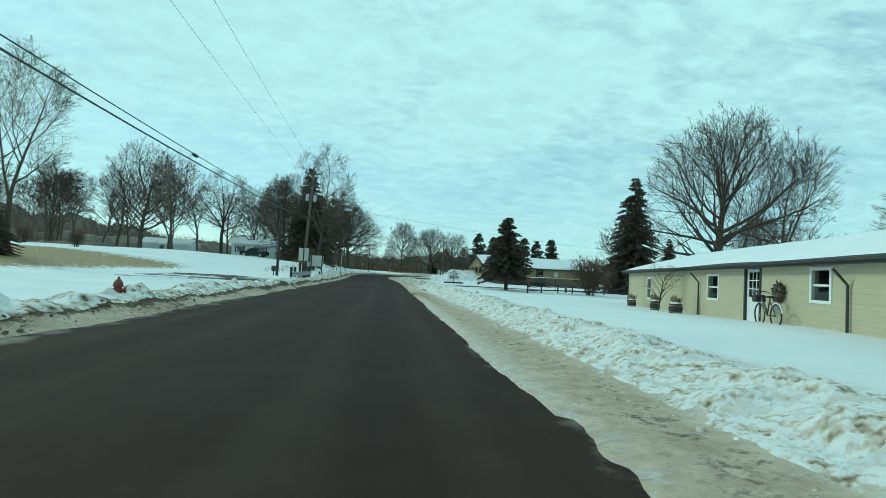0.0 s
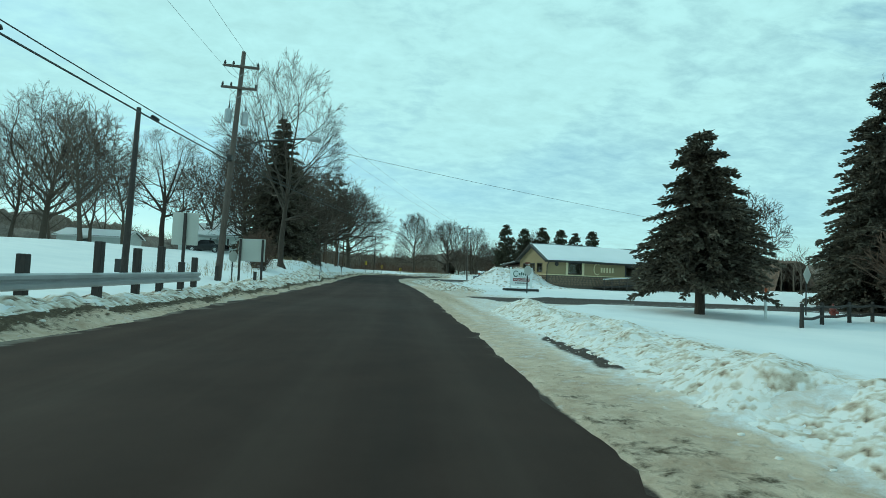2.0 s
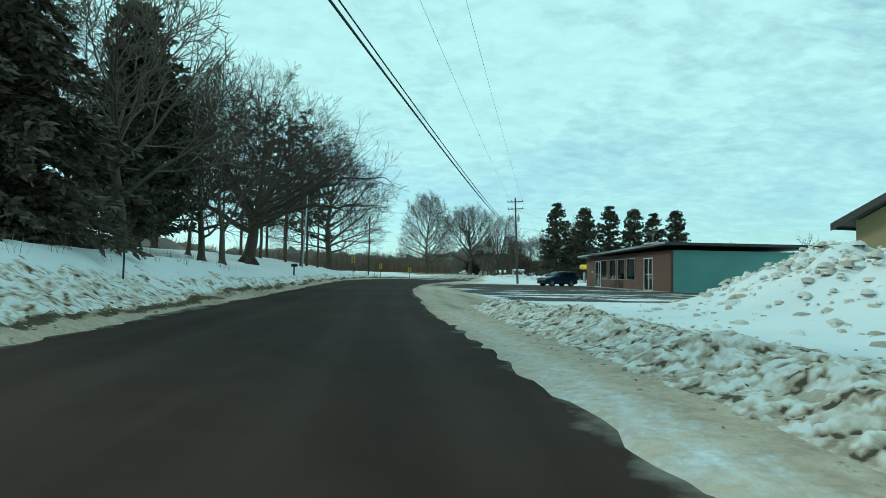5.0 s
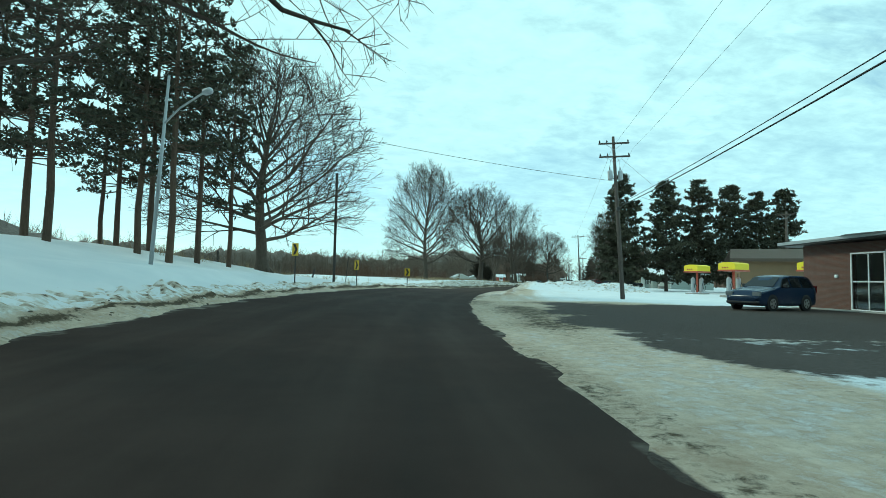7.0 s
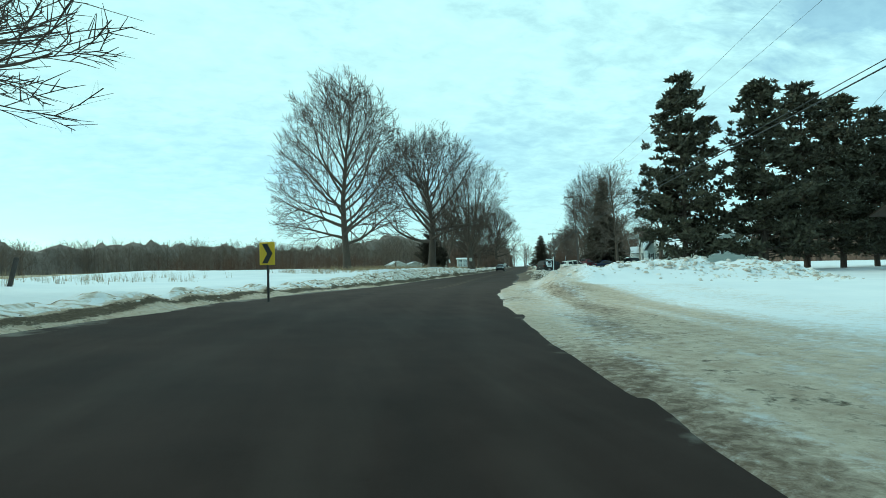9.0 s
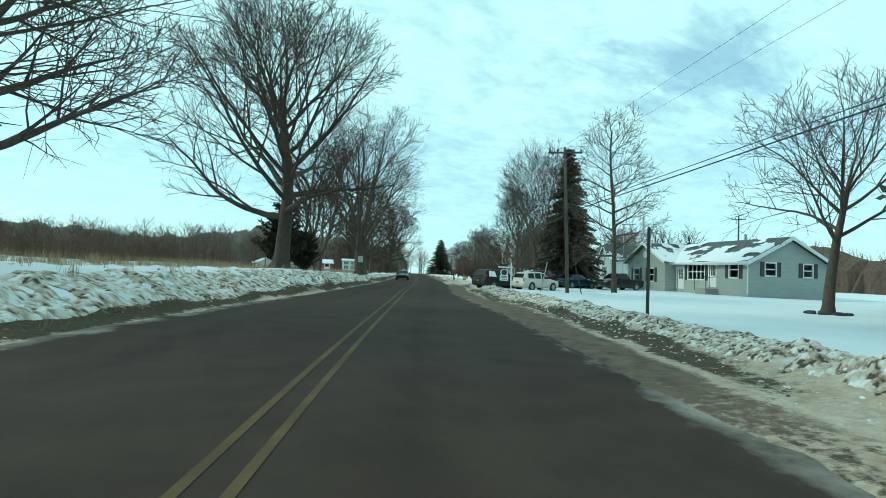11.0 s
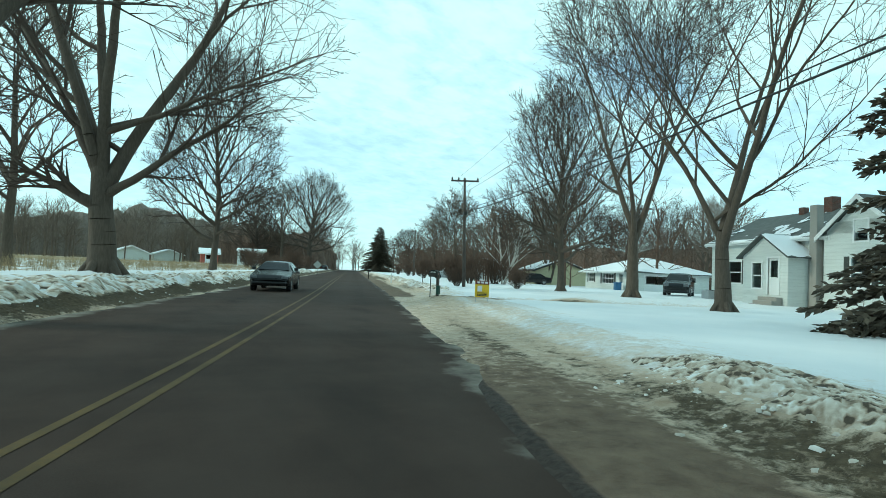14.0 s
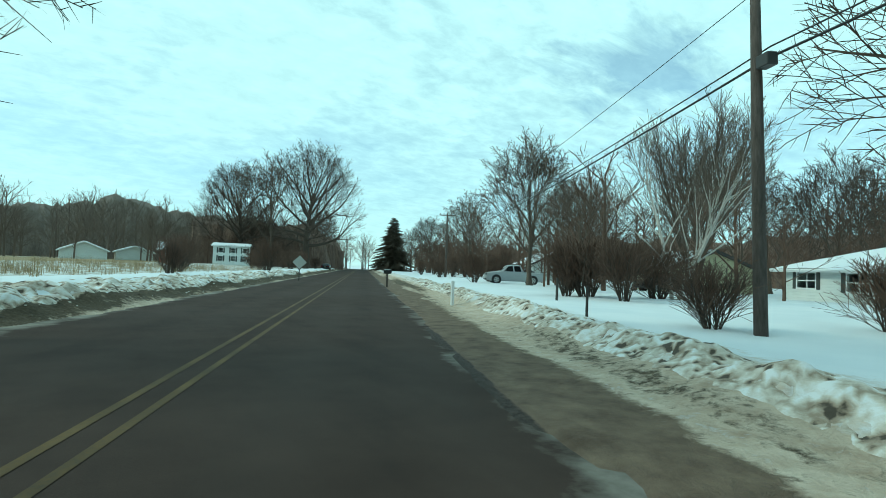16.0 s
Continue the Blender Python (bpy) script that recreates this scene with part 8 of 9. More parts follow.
# mailboxes
def mailbox(x, y, rz, label, post_h=1.05, n=1):
    ob = thing("mailbox", stand(x, y, rz, 0.15), label, "mailbox")
    part("post", box((-0.06, -0.06, 0), (0.06, 0.06, post_h), 0.008), M_POLE, ob)
    part("shelf", box((-0.14 - 0.22 * (n - 1), -0.25, post_h), (0.14 + 0.22 * (n - 1), 0.25, post_h + 0.03)), M_POST, ob)
    for k in range(n):
        cx = (k - (n - 1) / 2) * 0.36
        bm = bmesh.new()
        prof = [(-0.11, 0.0)] + [(0.11 * math.cos(a), 0.12 + 0.10 * math.sin(a)) for a in np.linspace(math.pi, 0, 8)] + [(0.11, 0.0)]
        r0 = [bm.verts.new((cx + a, -0.26, post_h + 0.03 + b)) for a, b in prof]
        r1 = [bm.verts.new((cx + a, 0.24, post_h + 0.03 + b)) for a, b in prof]
        for i in range(len(prof)):
            q = (i + 1) % len(prof)
            bm.faces.new((r0[i], r0[q], r1[q], r1[i]))
        bm.faces.new(list(reversed(r0)))
        bm.faces.new(r1)
        bx_ = part("box", bm, M_BLACK, ob)
        part("door", box((cx - 0.1, -0.275, post_h + 0.05), (cx + 0.1, -0.262, post_h + 0.24), 0.004), M_TRIMD, bx_)
        part("flag", box((cx + 0.112, -0.1, post_h + 0.14), (cx + 0.118, 0.1, post_h + 0.2)), M_RED, bx_)
        part("snow_cap", box((cx - 0.09, -0.22, post_h + 0.245), (cx + 0.09, 0.2, post_h + 0.275), 0.012), M_SNOW, bx_)
    return ob


mailbox(-9.6, 126.8, 90, "black mailbox on a wooden post in the snow", 0.95, 1)
mb = thing("mailbox", stand(44.55, 249.85, -50, 0.03) @ Matrix.Scale(0.72, 4), "dark mailbox on a timber post and a steel stake", "mailbox")
part("post", box((0.13, -0.07, 0), (0.27, 0.07, 1.18), 0.012), M_POLE, mb)
part("stake", tube([(-0.2, 0, 0), (-0.2, 0, 1.12)], 0.028, 6), M_TRIMD, mb)
bm = bmesh.new()
prof = [(-0.26, 0.0)] + [(-0.02 + 0.24 * math.cos(a), 0.22 + 0.14 * math.sin(a)) for a in np.linspace(math.pi, 0, 9)] + [(0.22, 0.0)]
r0 = [bm.verts.new((a, -0.2, 1.08 + b)) for a, b in prof]
r1 = [bm.verts.new((a, 0.24, 1.08 + b)) for a, b in prof]
for i in range(len(prof)):
    q = (i + 1) % len(prof)
    bm.faces.new((r0[i], r0[q], r1[q], r1[i]))
bm.faces.new(list(reversed(r0)))
bm.faces.new(r1)
bx_ = part("box", bm, M_BLACK, mb)
part("door", box((-0.22, -0.216, 1.11), (0.18, -0.202, 1.31), 0.004), M_TRIMD, bx_)
for k in range(5):
    part("lettering_bar", box((-0.14 + 0.055 * k, -0.222, 1.30), (-0.10 + 0.055 * k, -0.217, 1.35)), M_WHITE, bx_)
part("flag", box((0.225, -0.1, 1.2), (0.232, 0.1, 1.27)), M_RED, bx_)
nb = thing("newspaper_tube", stand(44.65, 249.7, -50, 0.04) @ Matrix.Scale(0.7, 4), "green plastic newspaper box by the mailbox", "newspaper box")
part("tube", box((-0.075, -0.16, 0.15), (0.075, 0.16, 0.62), 0.02), plain("green_plastic", (0.02, 0.07, 0.05), 0.5), nb)
part("stake", tube([(0, 0, 0), (0, 0, 0.2)], 0.03, 6), M_GALV, nb)
mailbox(60.5, 290.5, 66, "distant mailbox on a post", 1.0, 1)

# the realtor's post with a hanging board
rp = thing("yard_sign", stand(35.45, 222.95, -25, 0.1), "white yard-arm sign post with hanging boards", "sign")
part("post", box((0.42, -0.05, 0), (0.52, 0.05, 2.1), 0.01), M_WHITE, rp)
part("finial", tube([(0.47, 0, 2.1), (0.47, 0, 2.2)], [0.06, 0.01], 6), M_WHITE, rp)
part("arm", box((-0.55, -0.04, 1.76), (0.62, 0.04, 1.86), 0.01), M_WHITE, rp)
part("rider", box((-0.42, -0.012, 1.9), (0.22, 0.012, 2.06)), M_TRIMD, rp, "dark rider plate")
part("board", box((-0.42, -0.012, 0.75), (0.25, 0.012, 1.2), 0.004), M_WHITE, rp)
bm = bmesh.new()
tube_into(bm, [(-0.08, -0.014, 1.38), (-0.08, 0.014, 1.38)], 0.3, 18)
brd = part("oval_board", bm, M_WHITE, rp)
bm = bmesh.new()
tube_into(bm, [(-0.08, -0.02, 1.40), (-0.08, -0.016, 1.40)], 0.22, 18)
part("emblem", bm, M_TRIMD, brd, "dark oval emblem")
for k in range(3):
    part("lettering_bar", box((-0.3, -0.018, 0.84 + 0.11 * k), (0.14, -0.013, 0.89 + 0.11 * k)), M_TRIMD, rp)

# small yellow sign
ys = thing("yard_sign", stand(44.95, 247.35, -20, 0.03) @ Matrix.Scale(0.76, 4), "small yellow and red yard sign on wire legs", "sign")
part("panel", box((-0.33, -0.012, 0.22), (0.33, 0.012, 0.98), 0.004), M_SIGNY, ys)
part("band", box((-0.33, -0.016, 0.80), (0.33, -0.0125, 0.98)), M_RED, ys, "red band with white bars")
for k in range(3):
    part("lettering_bar", box((-0.24 + 0.18 * k, -0.02, 0.85), (-0.1 + 0.18 * k, -0.0165, 0.93)), M_WHITE, ys)
part("picture", box((-0.22, -0.016, 0.48), (0.0, -0.0125, 0.74)), M_WHITE, ys)
for k in range(3):
    part("lettering_bar", box((-0.22, -0.016, 0.28 + 0.06 * k), (0.22, -0.0125, 0.31 + 0.06 * k)), M_TRIMD, ys)
for x in (-0.28, 0.28):
    part("leg", tube([(x, 0, -0.1), (x, 0, 0.25)], 0.012, 5), M_GALV, ys)

# stakes and small posts in the yards
s1 = slim_post(34.4, 216.9, 2.2, 0.035, "pale leaning stake in the snow", M_GALV, "stake")
s1.rotation_euler = (0, radians(11), radians(-30))
s2 = slim_post(36.7, 215.4, 2.0, 0.035, "dark leaning stake in the snow", M_POST, "stake")
s2.rotation_euler = (0, radians(-13), radians(-30))
slim_post(54.5, 267.6, 0.85, 0.03, "short thin post in the snow", M_POST, "stake")
slim_post(55.4, 274.6, 1.0, 0.06, "white plastic post by the road", M_WHITE, "marker_post")


def small_sign(x, y, rz, w, h, z0, label, mat):
    ob = thing("road_sign", stand(x, y, rz, 0.15), label, "road sign")
    part("post", box((-0.03, 0.0, 0), (0.03, 0.05, z0 + h), 0.005), M_TRIMD, ob)
    part("plate", box((-w / 2, -0.015, z0), (w / 2, -0.002, z0 + h), 0.006), mat, ob)


small_sign(28.8, 239.8, 0, 0.5, 0.62, 1.75, "grey back of a road sign on a dark post", M_SIGNBACK)
dsg = thing("road_sign", stand(57.5, 300.0, -24, 0.15), "pale diamond road sign far along the road", "road sign")
part("post", box((-0.03, 0.0, 0), (0.03, 0.05, 1.9)), M_TRIMD, dsg)
bm = box((-0.38, -0.02, 1.3), (0.38, -0.003, 2.06))
bmesh.ops.rotate(bm, cent=(0, 0, 1.68), matrix=Matrix.Rotation(math.pi / 4, 3, "Y"), verts=bm.verts)
part("plate", bm, M_SIGNBACK, dsg)
slim_post(60.2, 266.5 + 8, 1.0, 0.05, "dark post by the bushes", M_POST, "fence_post")

# a tumbled row of field stones on the hill
_fs = random.Random(91)
boulders = []
for k in range(6):
    bm = bmesh.new()
    bmesh.ops.create_icosphere(bm, subdivisions=1, radius=0.5)
    for v in bm.verts:
        v.co = v.co * _fs.uniform(0.75, 1.15)
        v.co.z *= 0.7
    me = bpy.data.meshes.new("boulder")
    bm.to_mesh(me)
    bm.free()
    me.materials.append(bpy.data.materials["fieldstone"])
    boulders.append(me)
row = thing("stone_row", pose(0, 0, 0), "tumbled row of dark field stones half under snow", "stone wall")
for k in range(110):
    u = k / 109
    x, y = -70 + 32 * u + _fs.gauss(0, 0.5), 84 - 4 * u + 3 * math.sin(u * 5) + _fs.gauss(0, 1.1)
    r = _fs.uniform(0.5, 1.25)
    o = new("boulder", boulders[_fs.randrange(6)])
    o.parent = row
    o.matrix_basis = Matrix.LocRotScale((x, y, ground_z(x, y) + 0.1 * r), Euler((_fs.uniform(-0.3, 0.3), _fs.uniform(-0.3, 0.3), _fs.uniform(0, 6))), (r * _fs.uniform(0.9, 1.6), r, r * _fs.uniform(0.7, 1.0)))

# ring of edging stones under the yard tree
for k in range(9):
    a = 2 * math.pi * k / 9
    x, y = 37.1 + 0.75 * math.cos(a), 200.6 + 0.75 * math.sin(a)
    e = part("edging_stone", box((-0.2, -0.1, -0.05), (0.2, 0.1, 0.10), 0.04), M_POST, None)
    e.matrix_world = stand(x, y, math.degrees(a) + 90, 0.0)
    tagged(e, "dark edging stone round the yard tree", "stone", "edging round the yard tree")


# ---- vehicles ----
def paint(name, c, rough=0.25, dirt=0.3):
    m = Nodes(name)
    v = m.coords()
    sep = m.node("ShaderNodeSeparateXYZ")
    m.link(v, sep.inputs[0])
    n = m.noise(5, 5, 0.6, v)
    low = m.math("SUBTRACT", 0.75, sep.outputs[2])
    d = m.ramp(m.math("ADD", m.math("MULTIPLY", low, 0.8), m.math("MULTIPLY", n, 0.6)), 0.3, 0.8, 0.0, dirt)
    m.color(m.mix(d, c, (0.22, 0.20, 0.17))).set(m.ramp(d, 0, 1, rough, 0.8))
    m.bsdf.inputs["Coat Weight"].default_value = 0.06
    m.bsdf.inputs["Specular IOR Level"].default_value = 0.3
    return m.mat


M_PLATE = plain("dull_number_plate", (0.180, 0.174, 0.120), 0.6, 0, 0.2, 9)
M_TYRE = plain("tyre_rubber", (0.022, 0.021, 0.02), 0.85, 0, 0.25, 6)
M_RIM = plain("alloy_rim", (0.50, 0.50, 0.50), 0.35, 0.8, 0.1, 6)
M_TAIL = plain("red_lens", (0.110, 0.007, 0.006), 0.2, 0, 0.1, 8)
M_DUSTGLASS = plain("dusty_dark_glass", (0.017, 0.0165, 0.017), 0.6, 0, 0.25, 2)
M_CARGLASS = plain("tinted_glass", (0.010, 0.011, 0.012), 0.12, 0, 0.1, 3)
M_CARGLASS.node_tree.nodes["Principled BSDF"].inputs["Specular IOR Level"].default_value = 0.25
M_PLASTIC = plain("black_trim_plastic", (0.02, 0.02, 0.021), 0.55, 0, 0.15, 6)


M_HEADLAMP = plain("clear_headlamp_lens", (0.16, 0.17, 0.18), 0.15, 0, 0.2, 9)


def vehicle(name, label, m, length, width, stations, belt, mat, wheel_r, axles, side_glass, front_glass=None, rear_glass=None, cat="car", tail=(), heads=(), plate=True, bed=None, dull=None):
    """A car built from cross-sections: stations of (x, top, half width at top); x runs from nose (0) to tail, z up from the road."""
    ob = thing(name, m, label, cat)
    w = width / 2
    bm = bmesh.new()
    rings = []
    sx, st_, sw = ([q[k] for q in stations] for k in range(3))
    xs = np.unique(np.r_[np.linspace(0, 0.3, 7), np.arange(0.3, length - 0.3, 0.1), np.linspace(length - 0.3, length, 7)])
    for x in xs:
        # tops and widths eased over a hand's breadth, so that corners come out round
        near = [min(max(x + d, 0.0), length) for d in (-0.09, -0.045, 0.0, 0.045, 0.09)]
        top, wt = float(np.mean(np.interp(near, sx, st_))), float(np.mean(np.interp(near, sx, sw)))
        fore, aft = min(1.0, x / 0.5), min(1.0, (length - x) / 0.35)
        ww = w * (0.80 + 0.20 * (1 - (1 - fore) ** 2) ** 0.5) * (0.87 + 0.13 * (1 - (1 - aft) ** 2) ** 0.5)
        lo = 0.24 + 0.10 * (1 - fore) ** 2 + 0.12 * (1 - aft) ** 2
        tb = min(belt, top - 0.05)
        yt = min(wt, ww * 0.97)
        half = [(ww * 0.84, lo), (ww * 0.95, lo + 0.04), (ww * 0.99, lo + 0.12), (ww * 0.992, lo + 0.2), (ww, (lo + tb) / 2), (ww * 0.998, tb - 0.10), (ww * 0.985, tb)]
        zt = max(top - 0.06, tb + 0.002)
        half += [(ww * 0.985 + (yt - ww * 0.985) * k / 3, tb + (zt - tb) * k / 3) for k in (1, 2, 3)]
        half += [(yt * 0.965, zt + (top - zt) * 0.45), (yt * 0.90, zt + (top - zt) * 0.78), (yt * 0.72, top), (yt * 0.35, top + 0.014)]
        pts = [(-y, z) for y, z in reversed(half)] + half
        rings.append([bm.verts.new((x, y, z)) for y, z in pts])
    n = len(rings[0])
    for a, b in zip(rings, rings[1:]):
        for i in range(n):
            q = (i + 1) % n
            bm.faces.new((a[i], b[i], b[q], a[q]))
    for ring, out in ((rings[0], -0.03), (rings[-1], 0.03)):
        mid = [bm.verts.new((v.co.x + out, v.co.y * 0.9, 0.5 + (v.co.z - 0.5) * 0.88)) for v in ring]
        for i in range(n):
            q = (i + 1) % n
            bm.faces.new((ring[i], ring[q], mid[q], mid[i]))
        bm.faces.new(mid)
    bmesh.ops.recalc_face_normals(bm, faces=bm.faces)
    body = part("body", bm, mat, ob, smooth=True)

    def at_top(x):
        return np.interp(x, [s[0] for s in stations], [s[1] for s in stations]), np.interp(x, [s[0] for s in stations], [s[2] for s in stations])

    for x0, x1, x2, x3 in side_glass:      # bottom front, bottom rear, top rear, top front
        for sgn in (-1, 1):
            bm = bmesh.new()
            vs = []
            for x, isup in ((x0, 0), (x1, 0), (x2, 1), (x3, 1)):
                top, wt = at_top(x)
                zb, zt = belt + 0.02, max(top - 0.10, belt + 0.03)
                f = (zt - belt) / max(0.05, (top - 0.045 - belt))
                yb, yt = w * 0.985, w * 0.985 + (min(wt, w * 0.97) - w * 0.985) * f
                vs.append((x, sgn * (yt if isup else yb), zt if isup else zb))
            lo = [bm.verts.new((p[0], p[1] - sgn * 0.02, p[2])) for p in vs]
            hi = [bm.verts.new((p[0], p[1] + sgn * 0.012, p[2])) for p in vs]
            bm.faces.new(hi)
            for k in range(4):
                bm.faces.new((lo[k], lo[(k + 1) % 4], hi[(k + 1) % 4], hi[k]))
            bmesh.ops.recalc_face_normals(bm, faces=bm.faces)
            part("side_window", bm, M_CARGLASS, body)
    for g, nm, sg in ((front_glass, "windscreen", -1), (rear_glass, "rear_window", 1)):
        if g:
            (xa, za), (xb, zb), wa, wb = g
            bm = bmesh.new()
            nx, nz = (zb - za), -(xb - xa)
            ln = math.hypot(nx, nz)
            nx, nz = nx / ln * 0.020, nz / ln * 0.020
            if (nx * sg) < 0:
                nx, nz = -nx, -nz
            lo = [bm.verts.new((xa - nx * 2, -wa, za - nz * 2)), bm.verts.new((xa - nx * 2, wa, za - nz * 2)), bm.verts.new((xb - nx * 2, wb, zb - nz * 2)), bm.verts.new((xb - nx * 2, -wb, zb - nz * 2))]
            hi = [bm.verts.new((v.co.x + nx * 3, v.co.y, v.co.z + nz * 3)) for v in lo]
            bm.faces.new(hi)
            for k in range(4):
                bm.faces.new((lo[k], lo[(k + 1) % 4], hi[(k + 1) % 4], hi[k]))
            bmesh.ops.recalc_face_normals(bm, faces=bm.faces)
            part(nm, bm, dull if dull and nm == "rear_window" else M_CARGLASS, body)
    for x in axles:
        for sgn in (-1, 1):
            y0, y1 = sgn * (w - 0.20), sgn * (w + 0.015)
            arch = part("wheel_arch", tube([(x, sgn * (w - 0.12), wheel_r + 0.02), (x, sgn * (w + 0.004), wheel_r + 0.02)], wheel_r * 1.18, 20), M_PLASTIC, body)
            ty = part("wheel", tube([(x, y0, wheel_r), (x, y0 + sgn * 0.03, wheel_r), (x, y1 - sgn * 0.03, wheel_r), (x, y1, wheel_r)], [wheel_r * 0.92, wheel_r, wheel_r, wheel_r * 0.9], 20), M_TYRE, ob)
            part("rim", tube([(x, y1 - sgn * 0.02, wheel_r), (x, y1 + sgn * 0.006, wheel_r), (x, y1 + sgn * 0.012, wheel_r)], [wheel_r * 0.66, wheel_r * 0.66, wheel_r * 0.3], 16), M_RIM, ty)
            for k in range(5):
                a = k * 2 * math.pi / 5 + 0.3
                part("spoke_gap", box((-0.04, -0.002, wheel_r * 0.28), (0.04, 0.002, wheel_r * 0.55)), M_PLASTIC, ty).matrix_basis = pose(x, y1 + sgn * 0.0125, wheel_r) @ Matrix.Rotation(a, 4, "Y")
    for x0, x1, z0, z1, y0, y1 in tail:
        for sgn in (-1, 1):
            part("tail_lamp", box((x0, min(sgn * y0, sgn * y1), z0), (x1, max(sgn * y0, sgn * y1), z1), 0.01), M_TAIL, body)
    for x0, x1, z0, z1, y0, y1 in heads:
        for sgn in (-1, 1):
            part("headlamp", box((x0, min(sgn * y0, sgn * y1), z0), (x1, max(sgn * y0, sgn * y1), z1), 0.012), M_HEADLAMP, body)
    part("bumper", box((-0.05, -w * 0.9, 0.30), (0.12, w * 0.9, 0.52), 0.085), M_PLASTIC if mat is not M_WHITECAR else mat, body)
    part("bumper", box((length - 0.12, -w * 0.92, 0.34), (length + 0.06, w * 0.92, 0.60), 0.08), M_PLASTIC if mat is not M_WHITECAR else mat, body)
    if plate:
        part("number_plate", box((length + 0.062, -0.15, 0.64), (length + 0.068, 0.15, 0.78)) if not bed else box((-0.06, -0.15, 0.38), (-0.054, 0.15, 0.52)), M_PLATE, body)
    for sgn in (-1, 1):
        xm = side_glass[0][0] + 0.12
        part("mirror", box((xm, min(sgn * w, sgn * (w + 0.2)), belt + 0.02), (xm + 0.1, max(sgn * w, sgn * (w + 0.2)), belt + 0.19), 0.03), M_PLASTIC, body)
    if bed:
        x0, x1, z = bed
        part("bed_floor", box((x0, -w * 0.8, z - 0.02), (x1, w * 0.8, z + 0.006)), M_PLASTIC, body)
    return ob


M_WHITECAR = paint("dirty_white_paint", (0.66, 0.65, 0.58), 0.3, 0.35)
M_CHAR = paint("dusty_charcoal_paint", (0.014, 0.0132, 0.0132), 0.5, 0.10)
M_NAVY = paint("dark_blue_paint", (0.012, 0.022, 0.05), 0.2, 0.15)
M_BLK = paint("black_paint", (0.010, 0.011, 0.013), 0.2, 0.2)
M_MAROON = paint("maroon_paint", (0.10, 0.012, 0.012), 0.3, 0.3)
M_GREY = paint("dark_grey_paint", (0.007, 0.007, 0.008), 0.25, 0.06)
M_SILVER = paint("silver_paint", (0.42, 0.44, 0.45), 0.3, 0.3)


def minivan(m, label, mat, name="minivan"):
    st = [(0, .62, .55), (.12, .86, .66), (.9, 1.06, .78), (1.15, 1.12, .80), (2.05, 1.66, .74), (2.6, 1.74, .76), (4.3, 1.74, .76), (4.7, 1.68, .74), (4.98, 1.10, .84), (5.05, .60, .80)]
    van = vehicle(name, label, m, 5.05, 1.88, st, 1.08, mat, .34, (.95, 3.95), ((1.55, 2.35, 2.4, 2.05), (2.42, 3.5, 3.45, 2.47), (3.57, 4.6, 4.45, 3.52)),
                   ((1.2, 1.14), (2.02, 1.62), .80, .68), ((4.96, 1.16), (4.72, 1.62), .76, .66), tail=((4.86, 5.01, .86, 1.16, .80, .945),), dull=M_DUSTGLASS, heads=((.0, .2, .62, .80, .50, .88),))
    body = van.children[0]
    part("snow_crust", slope_slab([(3.62, 0.955, 1.10), (4.62, 0.945, 1.12), (4.50, 0.775, 1.62), (3.75, 0.79, 1.60)], 1, 0.012), M_SNOW, body, "crust of snow on the rear side window")
    part("tailgate_handle", box((5.03, -0.32, 0.92), (5.085, 0.32, 0.96), 0.01), M_PLASTIC, body)
    part("wiper", tube([(4.96, 0.05, 1.17), (4.94, -0.42, 1.19)], 0.012, 5), M_PLASTIC, body)
    for sgn in (-1, 1):
        part("reverse_lens", box((4.88, min(sgn * .81, sgn * .93), 1.16), (4.985, max(sgn * .81, sgn * .93), 1.24), 0.01), M_HEADLAMP, body)
        part("roof_rack", tube([(2.5, sgn * 0.62, 1.74), (2.6, sgn * 0.62, 1.80), (4.2, sgn * 0.62, 1.80), (4.3, sgn * 0.62, 1.74)], 0.018, 6), M_PLASTIC, body)
    return van


def wagon(m, label, mat, name="estate_car"):
    st = [(0, .62, .5), (.15, .92, .62), (1.0, 1.06, .70), (1.2, 1.10, .72), (1.75, 1.60, .62), (2.3, 1.68, .64), (3.7, 1.64, .64), (4.2, 1.54, .62), (4.42, 1.05, .70), (4.48, .60, .66)]
    return vehicle(name, label, m, 4.48, 1.76, st, 1.06, mat, .34, (.85, 3.5), ((1.5, 2.25, 2.2, 1.85), (2.38, 3.1, 3.05, 2.35), (3.22, 3.95, 3.85, 3.2)),
                   ((1.22, 1.12), (1.73, 1.57), .66, .58), ((4.38, 1.12), (4.22, 1.48), .62, .54), tail=((4.36, 4.47, .95, 1.07, .68, .80), (4.36, 4.47, .80, .92, .70, .82)), heads=((.0, .2, .66, .86, .45, .74),))


def suv(m, label, mat, name="suv"):
    st = [(0, .68, .6), (.12, .95, .70), (1.0, 1.10, .78), (1.2, 1.14, .80), (1.95, 1.66, .70), (2.5, 1.74, .72), (4.0, 1.72, .72), (4.35, 1.64, .70), (4.55, 1.10, .80), (4.6, .62, .78)]
    return vehicle(name, label, m, 4.6, 1.86, st, 1.12, mat, .36, (.9, 3.6), ((1.55, 2.35, 2.35, 2.0), (2.45, 3.25, 3.2, 2.45), (3.35, 4.2, 4.05, 3.3)),
                   ((1.22, 1.16), (1.92, 1.62), .74, .64), ((4.52, 1.18), (4.36, 1.58), .70, .62), tail=((4.5, 4.6, .9, 1.25, .74, .90),), heads=((.0, .2, .72, .92, .50, .86),))


